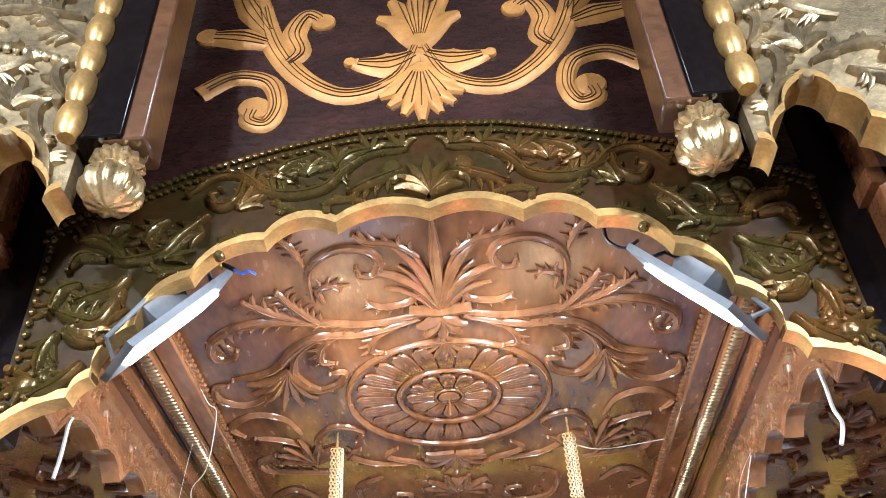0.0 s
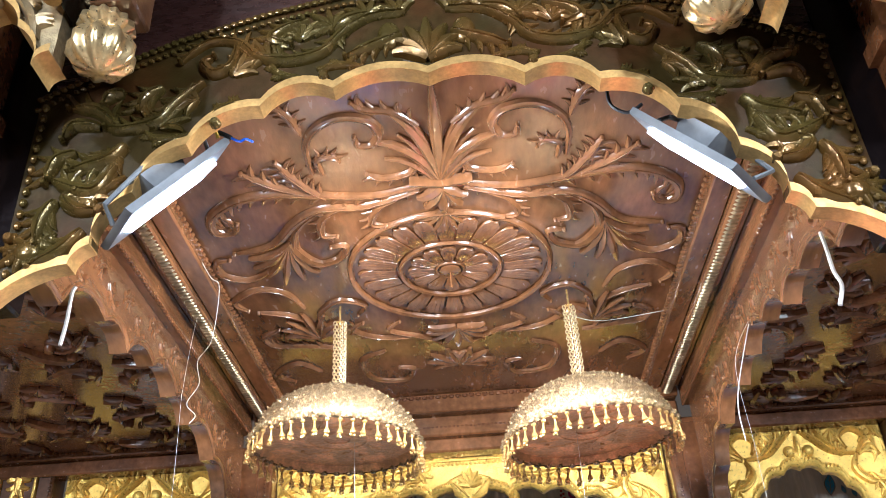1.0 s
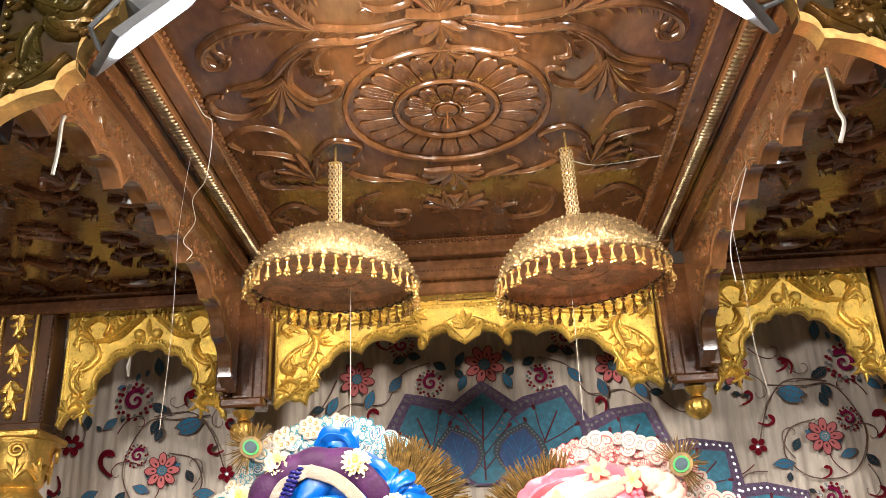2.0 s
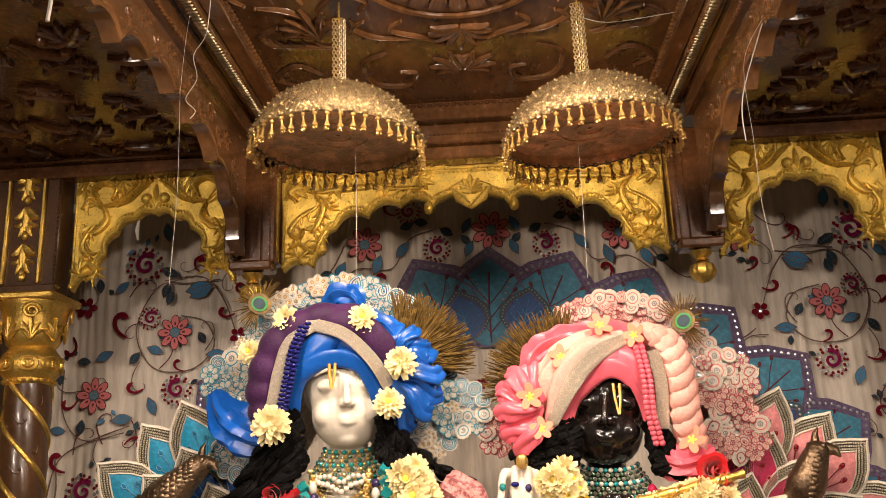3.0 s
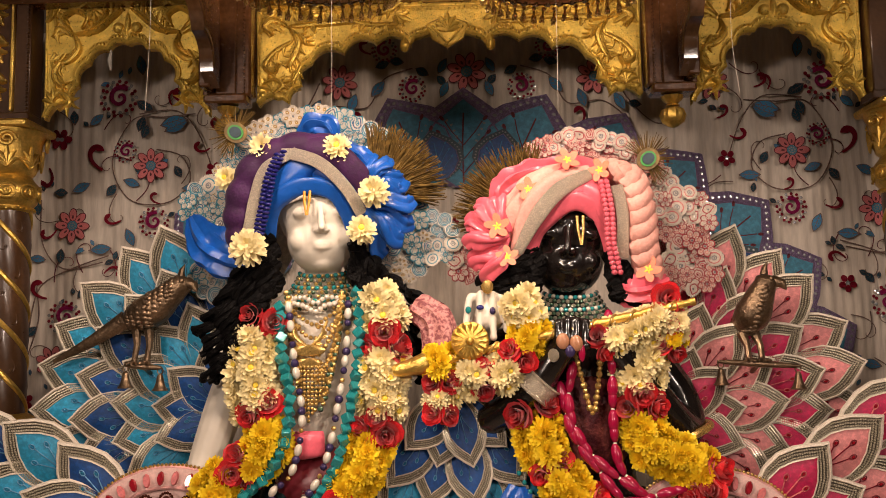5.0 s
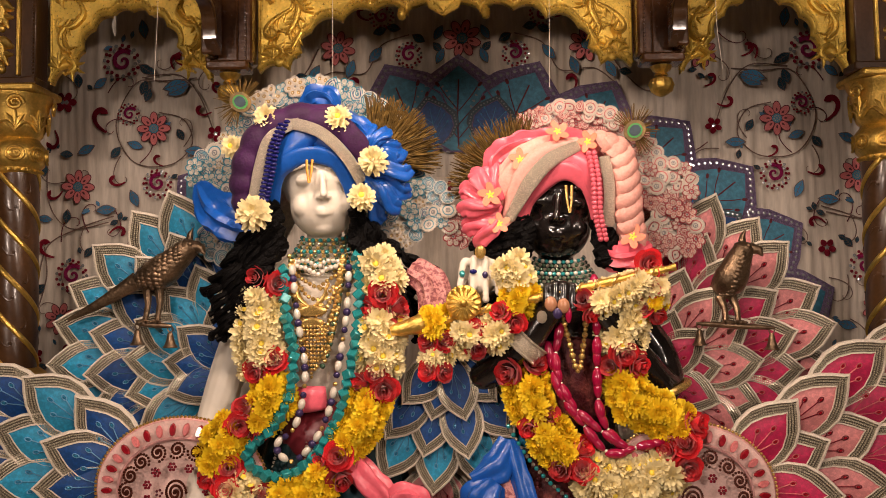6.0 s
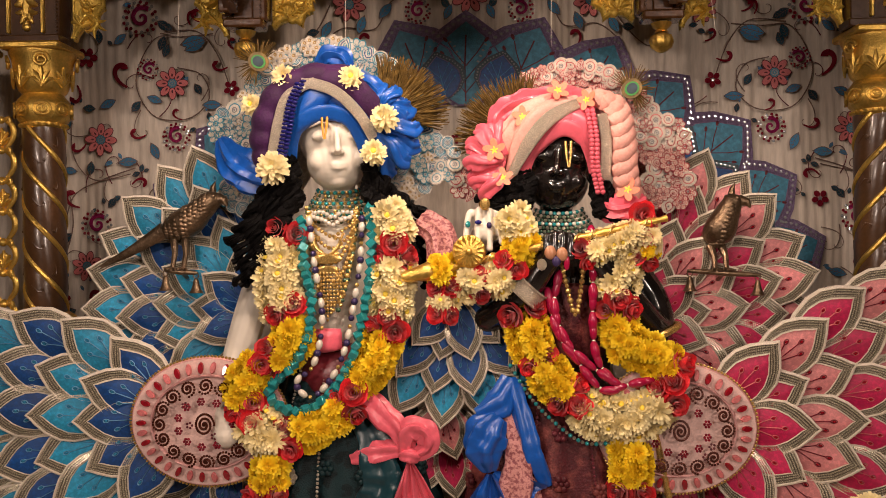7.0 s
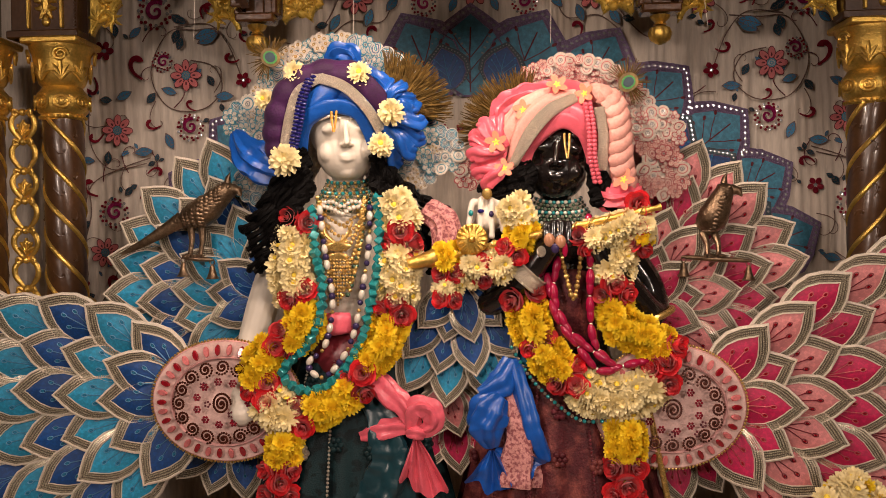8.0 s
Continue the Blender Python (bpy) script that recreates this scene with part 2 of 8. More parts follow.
def mat(name, colour, rough=0.5, metal=0.0, var=0.25, scale=12.0, bump=0.0, bump_scale=60.0, second=None, mix=(0.45, 0.65), sheen=0.0, coat=0.0, spec=None, rand=0.0, stretch=(1, 1, 1)):
    """A surface with blotches, fine grain and relief. second: a colour that patches show."""
    m = bpy.data.materials.new(name)
    m.use_nodes = True
    nt = m.node_tree
    N, L = nt.nodes, nt.links
    b = N["Principled BSDF"]
    co, mp = N.new("ShaderNodeTexCoord"), N.new("ShaderNodeMapping")
    mp.inputs["Scale"].default_value = stretch
    L.new(co.outputs["Object"], mp.inputs["Vector"])
    n1, n2 = N.new("ShaderNodeTexNoise"), N.new("ShaderNodeTexNoise")
    n1.inputs["Scale"].default_value, n1.inputs["Detail"].default_value = scale, 4
    n2.inputs["Scale"].default_value, n2.inputs["Detail"].default_value = scale * 9, 3
    L.new(mp.outputs[0], n1.inputs["Vector"]), L.new(mp.outputs[0], n2.inputs["Vector"])
    r1 = N.new("ShaderNodeMapRange")
    r1.inputs[1].default_value, r1.inputs[2].default_value = mix
    L.new(n1.outputs["Fac"], r1.inputs[0])
    c1 = N.new("ShaderNodeMix")
    c1.data_type = "RGBA"
    dark = second or tuple(q * (1 - var) for q in colour)
    c1.inputs[6].default_value, c1.inputs[7].default_value = (*dark, 1), (*colour, 1)
    L.new(r1.outputs[0], c1.inputs[0])
    hs = N.new("ShaderNodeHueSaturation")
    L.new(c1.outputs[2], hs.inputs["Color"])
    r2 = N.new("ShaderNodeMapRange")
    r2.inputs[1].default_value, r2.inputs[2].default_value, r2.inputs[3].default_value, r2.inputs[4].default_value = 0.3, 0.7, 1 - var * 0.5, 1 + var * 0.4
    L.new(n2.outputs["Fac"], r2.inputs[0])
    if rand:
        oi, ma, mm = N.new("ShaderNodeObjectInfo"), N.new("ShaderNodeMapRange"), N.new("ShaderNodeMath")
        ma.inputs[3].default_value, ma.inputs[4].default_value = 1 - rand, 1 + rand
        L.new(oi.outputs["Random"], ma.inputs[0])
        mm.operation = "MULTIPLY"
        L.new(ma.outputs[0], mm.inputs[0]), L.new(r2.outputs[0], mm.inputs[1])
        L.new(mm.outputs[0], hs.inputs["Value"])
    else:
        L.new(r2.outputs[0], hs.inputs["Value"])
    L.new(hs.outputs[0], b.inputs["Base Color"])
    b.inputs["Metallic"].default_value = metal
    rr = N.new("ShaderNodeMapRange")
    rr.inputs[3].default_value, rr.inputs[4].default_value = max(0.03, rough - 0.09), min(1, rough + 0.09)
    L.new(n2.outputs["Fac"], rr.inputs[0]), L.new(rr.outputs[0], b.inputs["Roughness"])
    if spec is not None:
        b.inputs["Specular IOR Level"].default_value = spec
    if sheen:
        b.inputs["Sheen Weight"].default_value = sheen
    if coat:
        b.inputs["Coat Weight"].default_value, b.inputs["Coat Roughness"].default_value = coat, 0.12
    if bump:
        n3, bp = N.new("ShaderNodeTexNoise"), N.new("ShaderNodeBump")
        n3.inputs["Scale"].default_value, n3.inputs["Detail"].default_value = bump_scale, 3
        L.new(mp.outputs[0], n3.inputs["Vector"])
        bp.inputs["Strength"].default_value, bp.inputs["Distance"].default_value = bump, 0.004
        L.new(n3.outputs["Fac"], bp.inputs["Height"]), L.new(bp.outputs[0], b.inputs["Normal"])
    return m


def glow(name, colour, strength):
    m = bpy.data.materials.new(name)
    m.use_nodes = True
    b = m.node_tree.nodes["Principled BSDF"]
    b.inputs["Base Color"].default_value = (0.9, 0.9, 0.9, 1)
    b.inputs["Emission Color"].default_value, b.inputs["Emission Strength"].default_value = (*colour, 1), strength
    return m


GOLD = mat("gold_leaf", (0.92, 0.60, 0.13), 0.34, 0.85, 0.3, 14, 0.35, 240)
GILT = mat("bright_gilding", (0.96, 0.65, 0.11), 0.30, 0.6, 0.3, 14, 0.5, 240)
PALE = mat("pale_gold", (0.50, 0.40, 0.22), 0.36, 0.85, 0.45, 12, 0.22, 300)
BEAM = mat("dark_brown_varnish", (0.105, 0.046, 0.016), 0.32, 0.0, 0.35, 8, 0.15, 80, coat=0.3)
BULB = mat("polished_pale_gold", (0.80, 0.60, 0.28), 0.3, 0.9, 0.3, 20, 0.08, 90)
EDGE = mat("gold_paint", (0.66, 0.42, 0.13), 0.36, 0.7, 0.3, 20, 0.15, 90)
PATINA = mat("green_gold", (0.140, 0.068, 0.012), 0.25, 0.6, 0.4, 6, 0.2, 190, second=(0.080, 0.058, 0.011), coat=0.25)
STIPPLE = mat("stippled_dark_ground", (0.036, 0.015, 0.003), 0.34, 0.1, 0.5, 7, 0.12, 240, second=(0.024, 0.016, 0.003), spec=0.2)
TEAK = mat("varnished_teak", (0.270, 0.120, 0.040), 0.24, 0.0, 0.45, 7, 0.25, 70, coat=0.9, stretch=(1, 0.35, 1))
TEAKX = mat("varnished_teak_dark", (0.205, 0.082, 0.026), 0.24, 0.0, 0.45, 8, 0.25, 80, coat=0.6)
SCROLL_PAINT = mat("flat_gold_paint", (0.46, 0.225, 0.045), 0.5, 0.2, 0.25, 20, 0.2, 110)
PLUM = mat("plum_brown_paint", (0.030, 0.012, 0.009), 0.28, 0.0, 0.45, 12, 1.0, 26, coat=0.6, stretch=(0.4, 1, 1))
BLACK = mat("black_paint", (0.006, 0.004, 0.004), 0.2, 0.0, 0.3, 10, spec=0.2)
# unseen hall plaster, darkened to cut the light it bounces into the shrine
PLASTER = mat("darkened_hall_plaster", (0.11, 0.085, 0.06), 0.8, 0.0, 0.15, 3, 0.2, 40)
STONE = mat("hall_marble", (0.48, 0.40, 0.32), 0.25, 0.0, 0.25, 2, 0.05, 30)
CLOTH = mat("backdrop_cloth", (0.66, 0.58, 0.49), 0.75, 0.0, 0.2, 16, 1.0, 24, sheen=0.2, stretch=(1, 1, 0.16))
SILVER = mat("silver_braid", (0.80, 0.71, 0.57), 0.32, 0.6, 0.3, 400, 1.0, 900)
WHITE_STEEL = mat("white_enamel", (0.75, 0.75, 0.75), 0.4, 0.0, 0.06, 6)

# ---- the hall that closes the place ----
def shell(name, lo, hi, m, label):
    q = Mesh().box(lo, hi, 0)
    return whole(name, q, m, label, name.split("_")[0], "", "structure", False)


shell("floor", (-4.1, -4.1, -0.1), (4.1, 3.4, 0.0), STONE, "polished beige marble hall floor")
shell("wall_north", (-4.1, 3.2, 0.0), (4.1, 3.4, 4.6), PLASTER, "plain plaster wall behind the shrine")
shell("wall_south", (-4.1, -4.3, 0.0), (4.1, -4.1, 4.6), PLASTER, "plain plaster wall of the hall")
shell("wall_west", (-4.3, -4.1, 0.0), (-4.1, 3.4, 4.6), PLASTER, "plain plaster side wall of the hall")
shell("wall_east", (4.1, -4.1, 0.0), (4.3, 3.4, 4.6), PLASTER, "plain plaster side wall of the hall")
shell("ceiling_hall", (-4.1, -4.1, 4.6), (4.1, 3.4, 4.7), PLASTER, "plain darkened ceiling of the hall")
shell("altar_platform", (-1.75, 1.15, 0.0), (1.67, 3.15, 0.82), STONE, "raised beige marble altar platform")

# ---- carved shrine canopy ----
CZ, C0, C1, CW = 2.88, 1.09, 2.40, 0.51  # main ceiling: height, front, back, half width
m = Mesh().box((XC - CW - 0.16, C0, CZ), (XC + CW + 0.16, C1 + 0.1, CZ + 0.03), 0)
pl = at_z(CZ - 0.001, XC, 1.70)
VINES = [([(0.194, 1.323), (0.193, 1.251), (0.170, 1.203), (0.126, 1.176), (0.078, 1.185), (0.060, 1.219), (0.073, 1.253), (0.100, 1.253), (0.103, 1.226)], 0.011, 0),
         ([(-0.024, 1.377), (0.088, 1.406), (0.195, 1.392), (0.279, 1.378), (0.355, 1.391), (0.413, 1.438), (0.420, 1.491), (0.386, 1.495), (0.371, 1.466)], 0.014, 1),
         ([(0.002, 1.399), (0.110, 1.439), (0.198, 1.439), (0.256, 1.477), (0.319, 1.552), (0.405, 1.574)], 0.013, 0),
         ([(0.198, 1.439), (0.257, 1.497), (0.275, 1.577), (0.245, 1.638), (0.190, 1.621), (0.172, 1.575), (0.203, 1.575)], 0.012, 0),
         ([(0.044, 1.419), (0.088, 1.451), (0.106, 1.500), (0.079, 1.509)], 0.010, -1),
         ([(0.148, 1.429), (0.199, 1.470), (0.212, 1.527), (0.182, 1.535)], 0.010, -1)]
VINES += [([(0.180, 1.404), (0.210, 1.372), (0.238, 1.325), (0.255, 1.282)], 0.013, 2),
          ([(0.216, 1.385), (0.277, 1.350), (0.323, 1.306)], 0.013, 2),
          ([(-0.014, 1.293), (0.015, 1.342), (0.067, 1.354), (0.096, 1.335)], 0.010, 1),
          ([(0.321, 1.627), (0.394, 1.682), (0.451, 1.656), (0.450, 1.605), (0.421, 1.597)], 0.012, 0),
          ([(0.308, 1.829), (0.335, 1.754), (0.395, 1.729), (0.458, 1.777), (0.436, 1.820)], 0.011, 0),
          ([(0.303, 1.896), (0.352, 1.854), (0.415, 1.832)], 0.010, 0),
          ([(0.272, 1.934), (0.277, 1.865), (0.224, 1.804), (0.167, 1.834), (0.188, 1.878)], 0.010, 0)]
VINES += [([(-0.012, 2.068), (0.046, 2.017), (0.123, 1.972), (0.095, 1.926)], 0.010, 0),
          ([(0.074, 2.013), (0.159, 2.002), (0.212, 1.953), (0.183, 1.920)], 0.010, 1),
          ([(0.146, 2.081), (0.214, 2.132), (0.199, 2.245), (0.112, 2.267), (0.086, 2.200), (0.122, 2.185)], 0.011, 0),
          ([(0.273, 2.038), (0.349, 2.020), (0.417, 2.006), (0.432, 1.959), (0.387, 1.923)], 0.011, -1),
          ([(0.328, 2.178), (0.381, 2.120), (0.447, 2.181), (0.408, 2.227)], 0.010, 1),
          ([(-0.010, 1.211), (0.030, 1.173), (0.078, 1.159), (0.097, 1.138)], 0.010, -1),
          ([(0.176, 1.329), (0.179, 1.288), (0.154, 1.277), (0.139, 1.291)], 0.009, 1),
          ([(0.195, 1.213), (0.206, 1.164), (0.227, 1.133)], 0.010, 2)]
for s in (1, -1):
    fl = (lambda q: lambda u, v, h: (XC + q * (u - XC), v, CZ - 0.001 - h))(s)
    for pts, w, fr in VINES:
        m.branch(fl, pts, w * 0.78, 0.009, fr)
    m.fan(fl, 0.282, 1.547, 75, 26, 7, 0.17, 0.010, 0.012)
    m.fan(fl, 0.297, 1.981, -80, 50, 7, 0.13, 0.010, 0.012)
    m.fan(fl, -0.032, 2.187, -60, 60, 6, 0.10, 0.010, 0.012)
m.fan(pl, 0, -0.31, 270, 24, 9, 0.21, 0.008, 0.010)
m.fan(pl, 0, -0.24, 90, 30, 7, 0.10, 0.007, 0.010)
m.fan(pl, 0, -0.33, 270, 20, 5, 0.26, 0.010, 0.012)
m.fan(pl, 0, -0.31, 90, 36, 5, 0.09, 0.012, 0.014)
m.fan(pl, 0, 0.27, 90, 70, 9, 0.11, 0.012, 0.012)
m.stroke([(-0.06, -0.335), (0.0, -0.325), (0.06, -0.335)], 0.012, 0.018, pl)
# rosette: ring, two rounds of flat notched petals between grooves, hub
for r, w in ((0.219, 0.007), (0.109, 0.006), (0.030, 0.004)):
    m.stroke([(r * math.cos(i * math.pi / 24), r * math.sin(i * math.pi / 24)) for i in range(49)], w, 0.013, pl)
for n, r0, r1, h in ((24, 0.118, 0.202, 0.0055), (12, 0.034, 0.093, 0.006)):
    for i in range(n):
        a, da = 2 * math.pi * i / n, math.pi / n
        ring = [(r0, -0.90), (r0 + (r1 - r0) * 0.62, -0.96), (r0 + (r1 - r0) * 0.88, -0.72), (r1, -0.28), (r1 * 0.985, 0.0), (r1, 0.28), (r0 + (r1 - r0) * 0.88, 0.72), (r0 + (r1 - r0) * 0.62, 0.96), (r0, 0.90)]
        m.slab([(r * math.cos(a + q * da), r * math.sin(a + q * da)) for r, q in ring], pl, 0, h, 0.07)
        for q in (-0.45, 0.0, 0.45):
            m.stroke([((r0 + (r1 - r0) * t) * math.cos(a + q * da), (r0 + (r1 - r0) * t) * math.sin(a + q * da)) for t in (0.12, 0.5, 0.84 if q else 0.92)], 0.0012, h * 2.6, pl)
m.slab([(0.024 * math.cos(i * 0.52), 0.024 * math.sin(i * 0.52)) for i in range(12)], pl, 0, 0.012, 0.4)
m.tube([pl(0, 0, 0.01), pl(0, 0, 0.05)], 0.003, 6)
whole("ceiling_main", m, TEAK, "varnished carved teak ceiling with rosette and scrolls", "ceiling", "", "structure")

# stepped cornice along the ceiling's two long sides and its back
for s in (-1, 1):
    q = thing("cornice", (XC + s * 0.56, 1.75, 2.80), "varnished teak cornice with bead rows below the ceiling", "cornice", "cornices", "structure")
    x0, x1 = XC + s * CW, XC + s * (CW + 0.045)
    part("moulding", Mesh().box((min(x0, x1), C0, CZ - 0.030), (max(x0, x1), C1, CZ), 0.004)
         .box((min(x1, x1 + s * 0.035), C0, CZ - 0.045), (max(x1, x1 + s * 0.035), C1, CZ), 0.004)
         .box((min(x1 + s * 0.035, x1 + s * 0.05), C0, CZ - 0.03), (max(x1 + s * 0.035, x1 + s * 0.05), C1, CZ), 0.002)
         .box((min(x1 + s * 0.05, x1 + s * 0.085), C0, CZ - 0.085), (max(x1 + s * 0.05, x1 + s * 0.085), C1, CZ), 0.006), TEAK, q)
    part("bead_row", Mesh().beads(along([(x0 - s * 0.002, C0, CZ - 0.006), (x0 - s * 0.002, C1, CZ - 0.006)], 0.019), (0.0065, 0.009, 0.0065)), TEAK, q)
    part("twisted_bead_row", Mesh().beads(along([(x1 + s * 0.016, C0, CZ - 0.045), (x1 + s * 0.016, C1, CZ - 0.045)], 0.014), (0.013, 0.0055, 0.006)), PALE, q, "dull gold beads")
    part("notched_row", Mesh().beads(along([(x1 + s * 0.052, C0, CZ - 0.085), (x1 + s * 0.052, C1, CZ - 0.085)], 0.016), (0.005, 0.007, 0.005)), TEAKX, q)

# side arches: carved boards that hang from the cornices, with scalloped lower edges
SIDE = [(1.08, 2.52), (1.26, 2.60), (1.43, 2.66), (1.545, 2.65), (1.68, 2.685), (1.83, 2.68), (1.95, 2.66), (2.14, 2.64), (2.26, 2.575), (2.34, 2.49)]
for s in (-1, 1):
    q = thing("side_arch", (XC + s * 0.64, 1.75, 2.6), "varnished teak arch board with carved scrolls and scalloped edge", "arch board", "side arches", "structure")
    edge = foils(SIDE, 0.22, 6)
    outline = edge + [(2.40, 2.46), (2.40, 2.80), (1.08, 2.80)]
    xs = XC + s * 0.628
    part("board", Mesh().slab(outline, at_x(xs, -s), -0.035, 0.0), TEAK, q)
    f = at_x(xs, -s)
    r = Mesh()
    low = lambda u: float(np.interp(u, [p[0] for p in SIDE], [p[1] for p in SIDE]))
    for i in range(17):
        u = 1.16 + 0.07 * i
        mid = (low(u) + 2.80) / 2 + 0.012
        r.scroll(f, u - 0.02, mid - 0.008, 60 if i % 2 else -60, 0.055, -1 if i % 2 else 1, 0.0045, 0.006, 3, 5.6)
        r.fan(f, u + 0.012, mid + (0.012 if i % 2 else -0.014), 180 + 40 * (i % 2), 40, 4, 0.035, 0.0035, 0.005)
    r.stroke([(a, b + 0.012) for a, b in edge], 0.006, 0.006, f)
    part("carving", r, TEAK, q)

# side ceilings, lower and darker
for s in (-1, 1):
    x0, x1 = sorted((XC + s * 0.665, XC + s * 1.62))
    q = Mesh().box((x0, 1.0, 2.79), (x1, 2.46, 2.82), 0)
    f = (lambda k: lambda u, v, h: (XC + k * (0.665 + u), v, 2.789 - h))(s)
    for r in range(9):
        for c in range(5):
            hand = 1 if (r + c) % 2 else -1
            u, v = 0.13 + 0.17 * c, 1.10 + 0.15 * r + 0.05 * (c % 2)
            q.scroll(f, u, v, 60 * c + 100 * r + 20, 0.125, hand, 0.011, 0.018, 4, 5.4)
            q.fan(f, u + 0.05, v + 0.06, 90 * c + 70 * r, 55, 6, 0.075, 0.008, 0.015)
    whole("ceiling_side", q, TEAKX, "dark varnished ceiling with deep carved scrolls", "ceiling", "side ceilings", "structure")
    q = thing("side_beam", (XC + s * 1.1, 2.46, 2.76), "dark varnished beam with beaded edges over the gilt frieze", "beam", "side beams", "structure")
    part("beam", Mesh().box((x0, 2.42, 2.775), (x1, 2.50, 2.80), 0.004).box((x0, 2.44, 2.735), (x1, 2.50, 2.775), 0.006), TEAKX, q)
    part("bead_row", Mesh().beads(along([(x0, 2.42, 2.788), (x1, 2.42, 2.788)], 0.017), (0.007, 0.006, 0.006)), TEAKX, q)

q = thing("back_beam", (XC, 2.44, 2.8), "varnished teak beam with beaded mouldings over the middle frieze", "beam", "", "structure")
part("beam", Mesh().box((XC - 0.6, C1 - 0.01, 2.825), (XC + 0.6, 2.52, CZ), 0.004).box((XC - 0.6, C1 + 0.02, 2.765), (XC + 0.6, 2.52, 2.825), 0.006).box((XC - 0.6, C1 + 0.04, 2.725), (XC + 0.6, 2.52, 2.765), 0.006), TEAK, q)
part("bead_row", Mesh().beads(along([(XC - 0.51, C1 - 0.012, 2.868), (XC + 0.51, C1 - 0.012, 2.868)], 0.019), (0.009, 0.006, 0.006))
     .beads(along([(XC - 0.55, C1 + 0.018, 2.79), (XC + 0.55, C1 + 0.018, 2.79)], 0.012), (0.004, 0.003, 0.003)), TEAKX, q)


# ---- gilt friezes ----
def frieze(name, label, xc, half, z0, z1, cusps, sag, build, group):
    q = thing(name, (xc, 2.5, z0), label, "frieze", group, "structure")
    edge = foils(mirrored(cusps), sag, 7)
    outline = edge + [(half, z1), (-half, z1)]
    f = at_y(2.50, xc)
    part("panel", Mesh().slab(outline, f, -0.03, 0.0), GILT, q, smooth=False)
    r = Mesh().stroke([(a, b + 0.006) for a, b in edge], 0.009, 0.010, f).stroke([(a, b + 0.022) for a, b in edge], 0.004, 0.006, f)
    r.stroke([(-half + 0.008, z1 - 0.006), (half - 0.008, z1 - 0.006)], 0.006, 0.006, f)
    r.stroke([(-half + 0.006, z0 + 0.01), (-half + 0.006, z1 - 0.01)], 0.004, 0.005, f).stroke([(half - 0.006, z0 + 0.01), (half - 0.006, z1 - 0.01)], 0.004, 0.005, f)
    part("edge_moulding", r, GILT, q)
    rope = [Vector(f(a, b + 0.014, 0.003)) for a, b in edge]
    part("rope_edge", Mesh().beads(along(rope, 0.0105), (0.0035, 0.006, 0.0085)), GILT, q)
    part("scallop_row", Mesh().beads([f(u, z1 - 0.018, 0) for u in np.arange(-half + 0.01, half, 0.013)], (0.006, 0.003, 0.005)), GILT, q)
    c = Mesh()
    for s in (1, -1):
        build(c, (lambda k: lambda u, v, h: f(k * u, v, h))(s))
    part("carving", c, GILT, q)
    return q, f


MID_VINES = [([(-0.110, 2.723), (-0.158, 2.734), (-0.208, 2.706), (-0.258, 2.699), (-0.277, 2.728), (-0.243, 2.743)], 0.008, 1),
             ([(-0.185, 2.664), (-0.259, 2.665), (-0.311, 2.681), (-0.331, 2.717), (-0.293, 2.725)], 0.008, 0),
             ([(-0.258, 2.678), (-0.357, 2.674), (-0.439, 2.669), (-0.495, 2.665)], 0.009, -1),
             ([(-0.356, 2.703), (-0.414, 2.733), (-0.463, 2.727), (-0.447, 2.700)], 0.007, 1),
             ([(-0.495, 2.665), (-0.538, 2.685), (-0.565, 2.664), (-0.542, 2.644)], 0.009, 1),
             ([(-0.492, 2.660), (-0.469, 2.615), (-0.486, 2.565), (-0.503, 2.546)], 0.009, 2),
             ([(-0.489, 2.620), (-0.539, 2.589), (-0.565, 2.550), (-0.539, 2.531), (-0.526, 2.554)], 0.008, 0),
             ([(-0.481, 2.650), (-0.456, 2.628), (-0.447, 2.611)], 0.008, 0),
             ([(-0.460, 2.550), (-0.477, 2.518), (-0.490, 2.488)], 0.008, 2),
             ([(-0.563, 2.716), (-0.522, 2.731), (-0.480, 2.716)], 0.008, -1),
             ([(-0.572, 2.494), (-0.539, 2.509), (-0.515, 2.491), (-0.539, 2.471)], 0.008, 1)]
SIDE_VINES = [([(-1.125, 2.661), (-1.153, 2.704), (-1.120, 2.732), (-1.083, 2.711), (-1.095, 2.677)], 0.009, 0),
              ([(-1.117, 2.660), (-1.054, 2.671), (-1.008, 2.710), (-0.979, 2.729)], 0.009, 1),
              ([(-1.083, 2.655), (-1.038, 2.698), (-1.023, 2.728)], 0.009, 0),
              ([(-1.125, 2.657), (-1.160, 2.677), (-1.181, 2.654)], 0.009, 1),
              ([(-1.118, 2.654), (-1.106, 2.615), (-1.135, 2.582), (-1.172, 2.577)], 0.009, -1),
              ([(-1.143, 2.603), (-1.171, 2.557), (-1.169, 2.522), (-1.145, 2.501)], 0.009, 0),
              ([(-1.180, 2.745), (-1.155, 2.752), (-1.179, 2.709)], 0.008, 0),
              ([(-1.175, 2.460), (-1.151, 2.481), (-1.129, 2.458), (-1.157, 2.437)], 0.009, 1)]


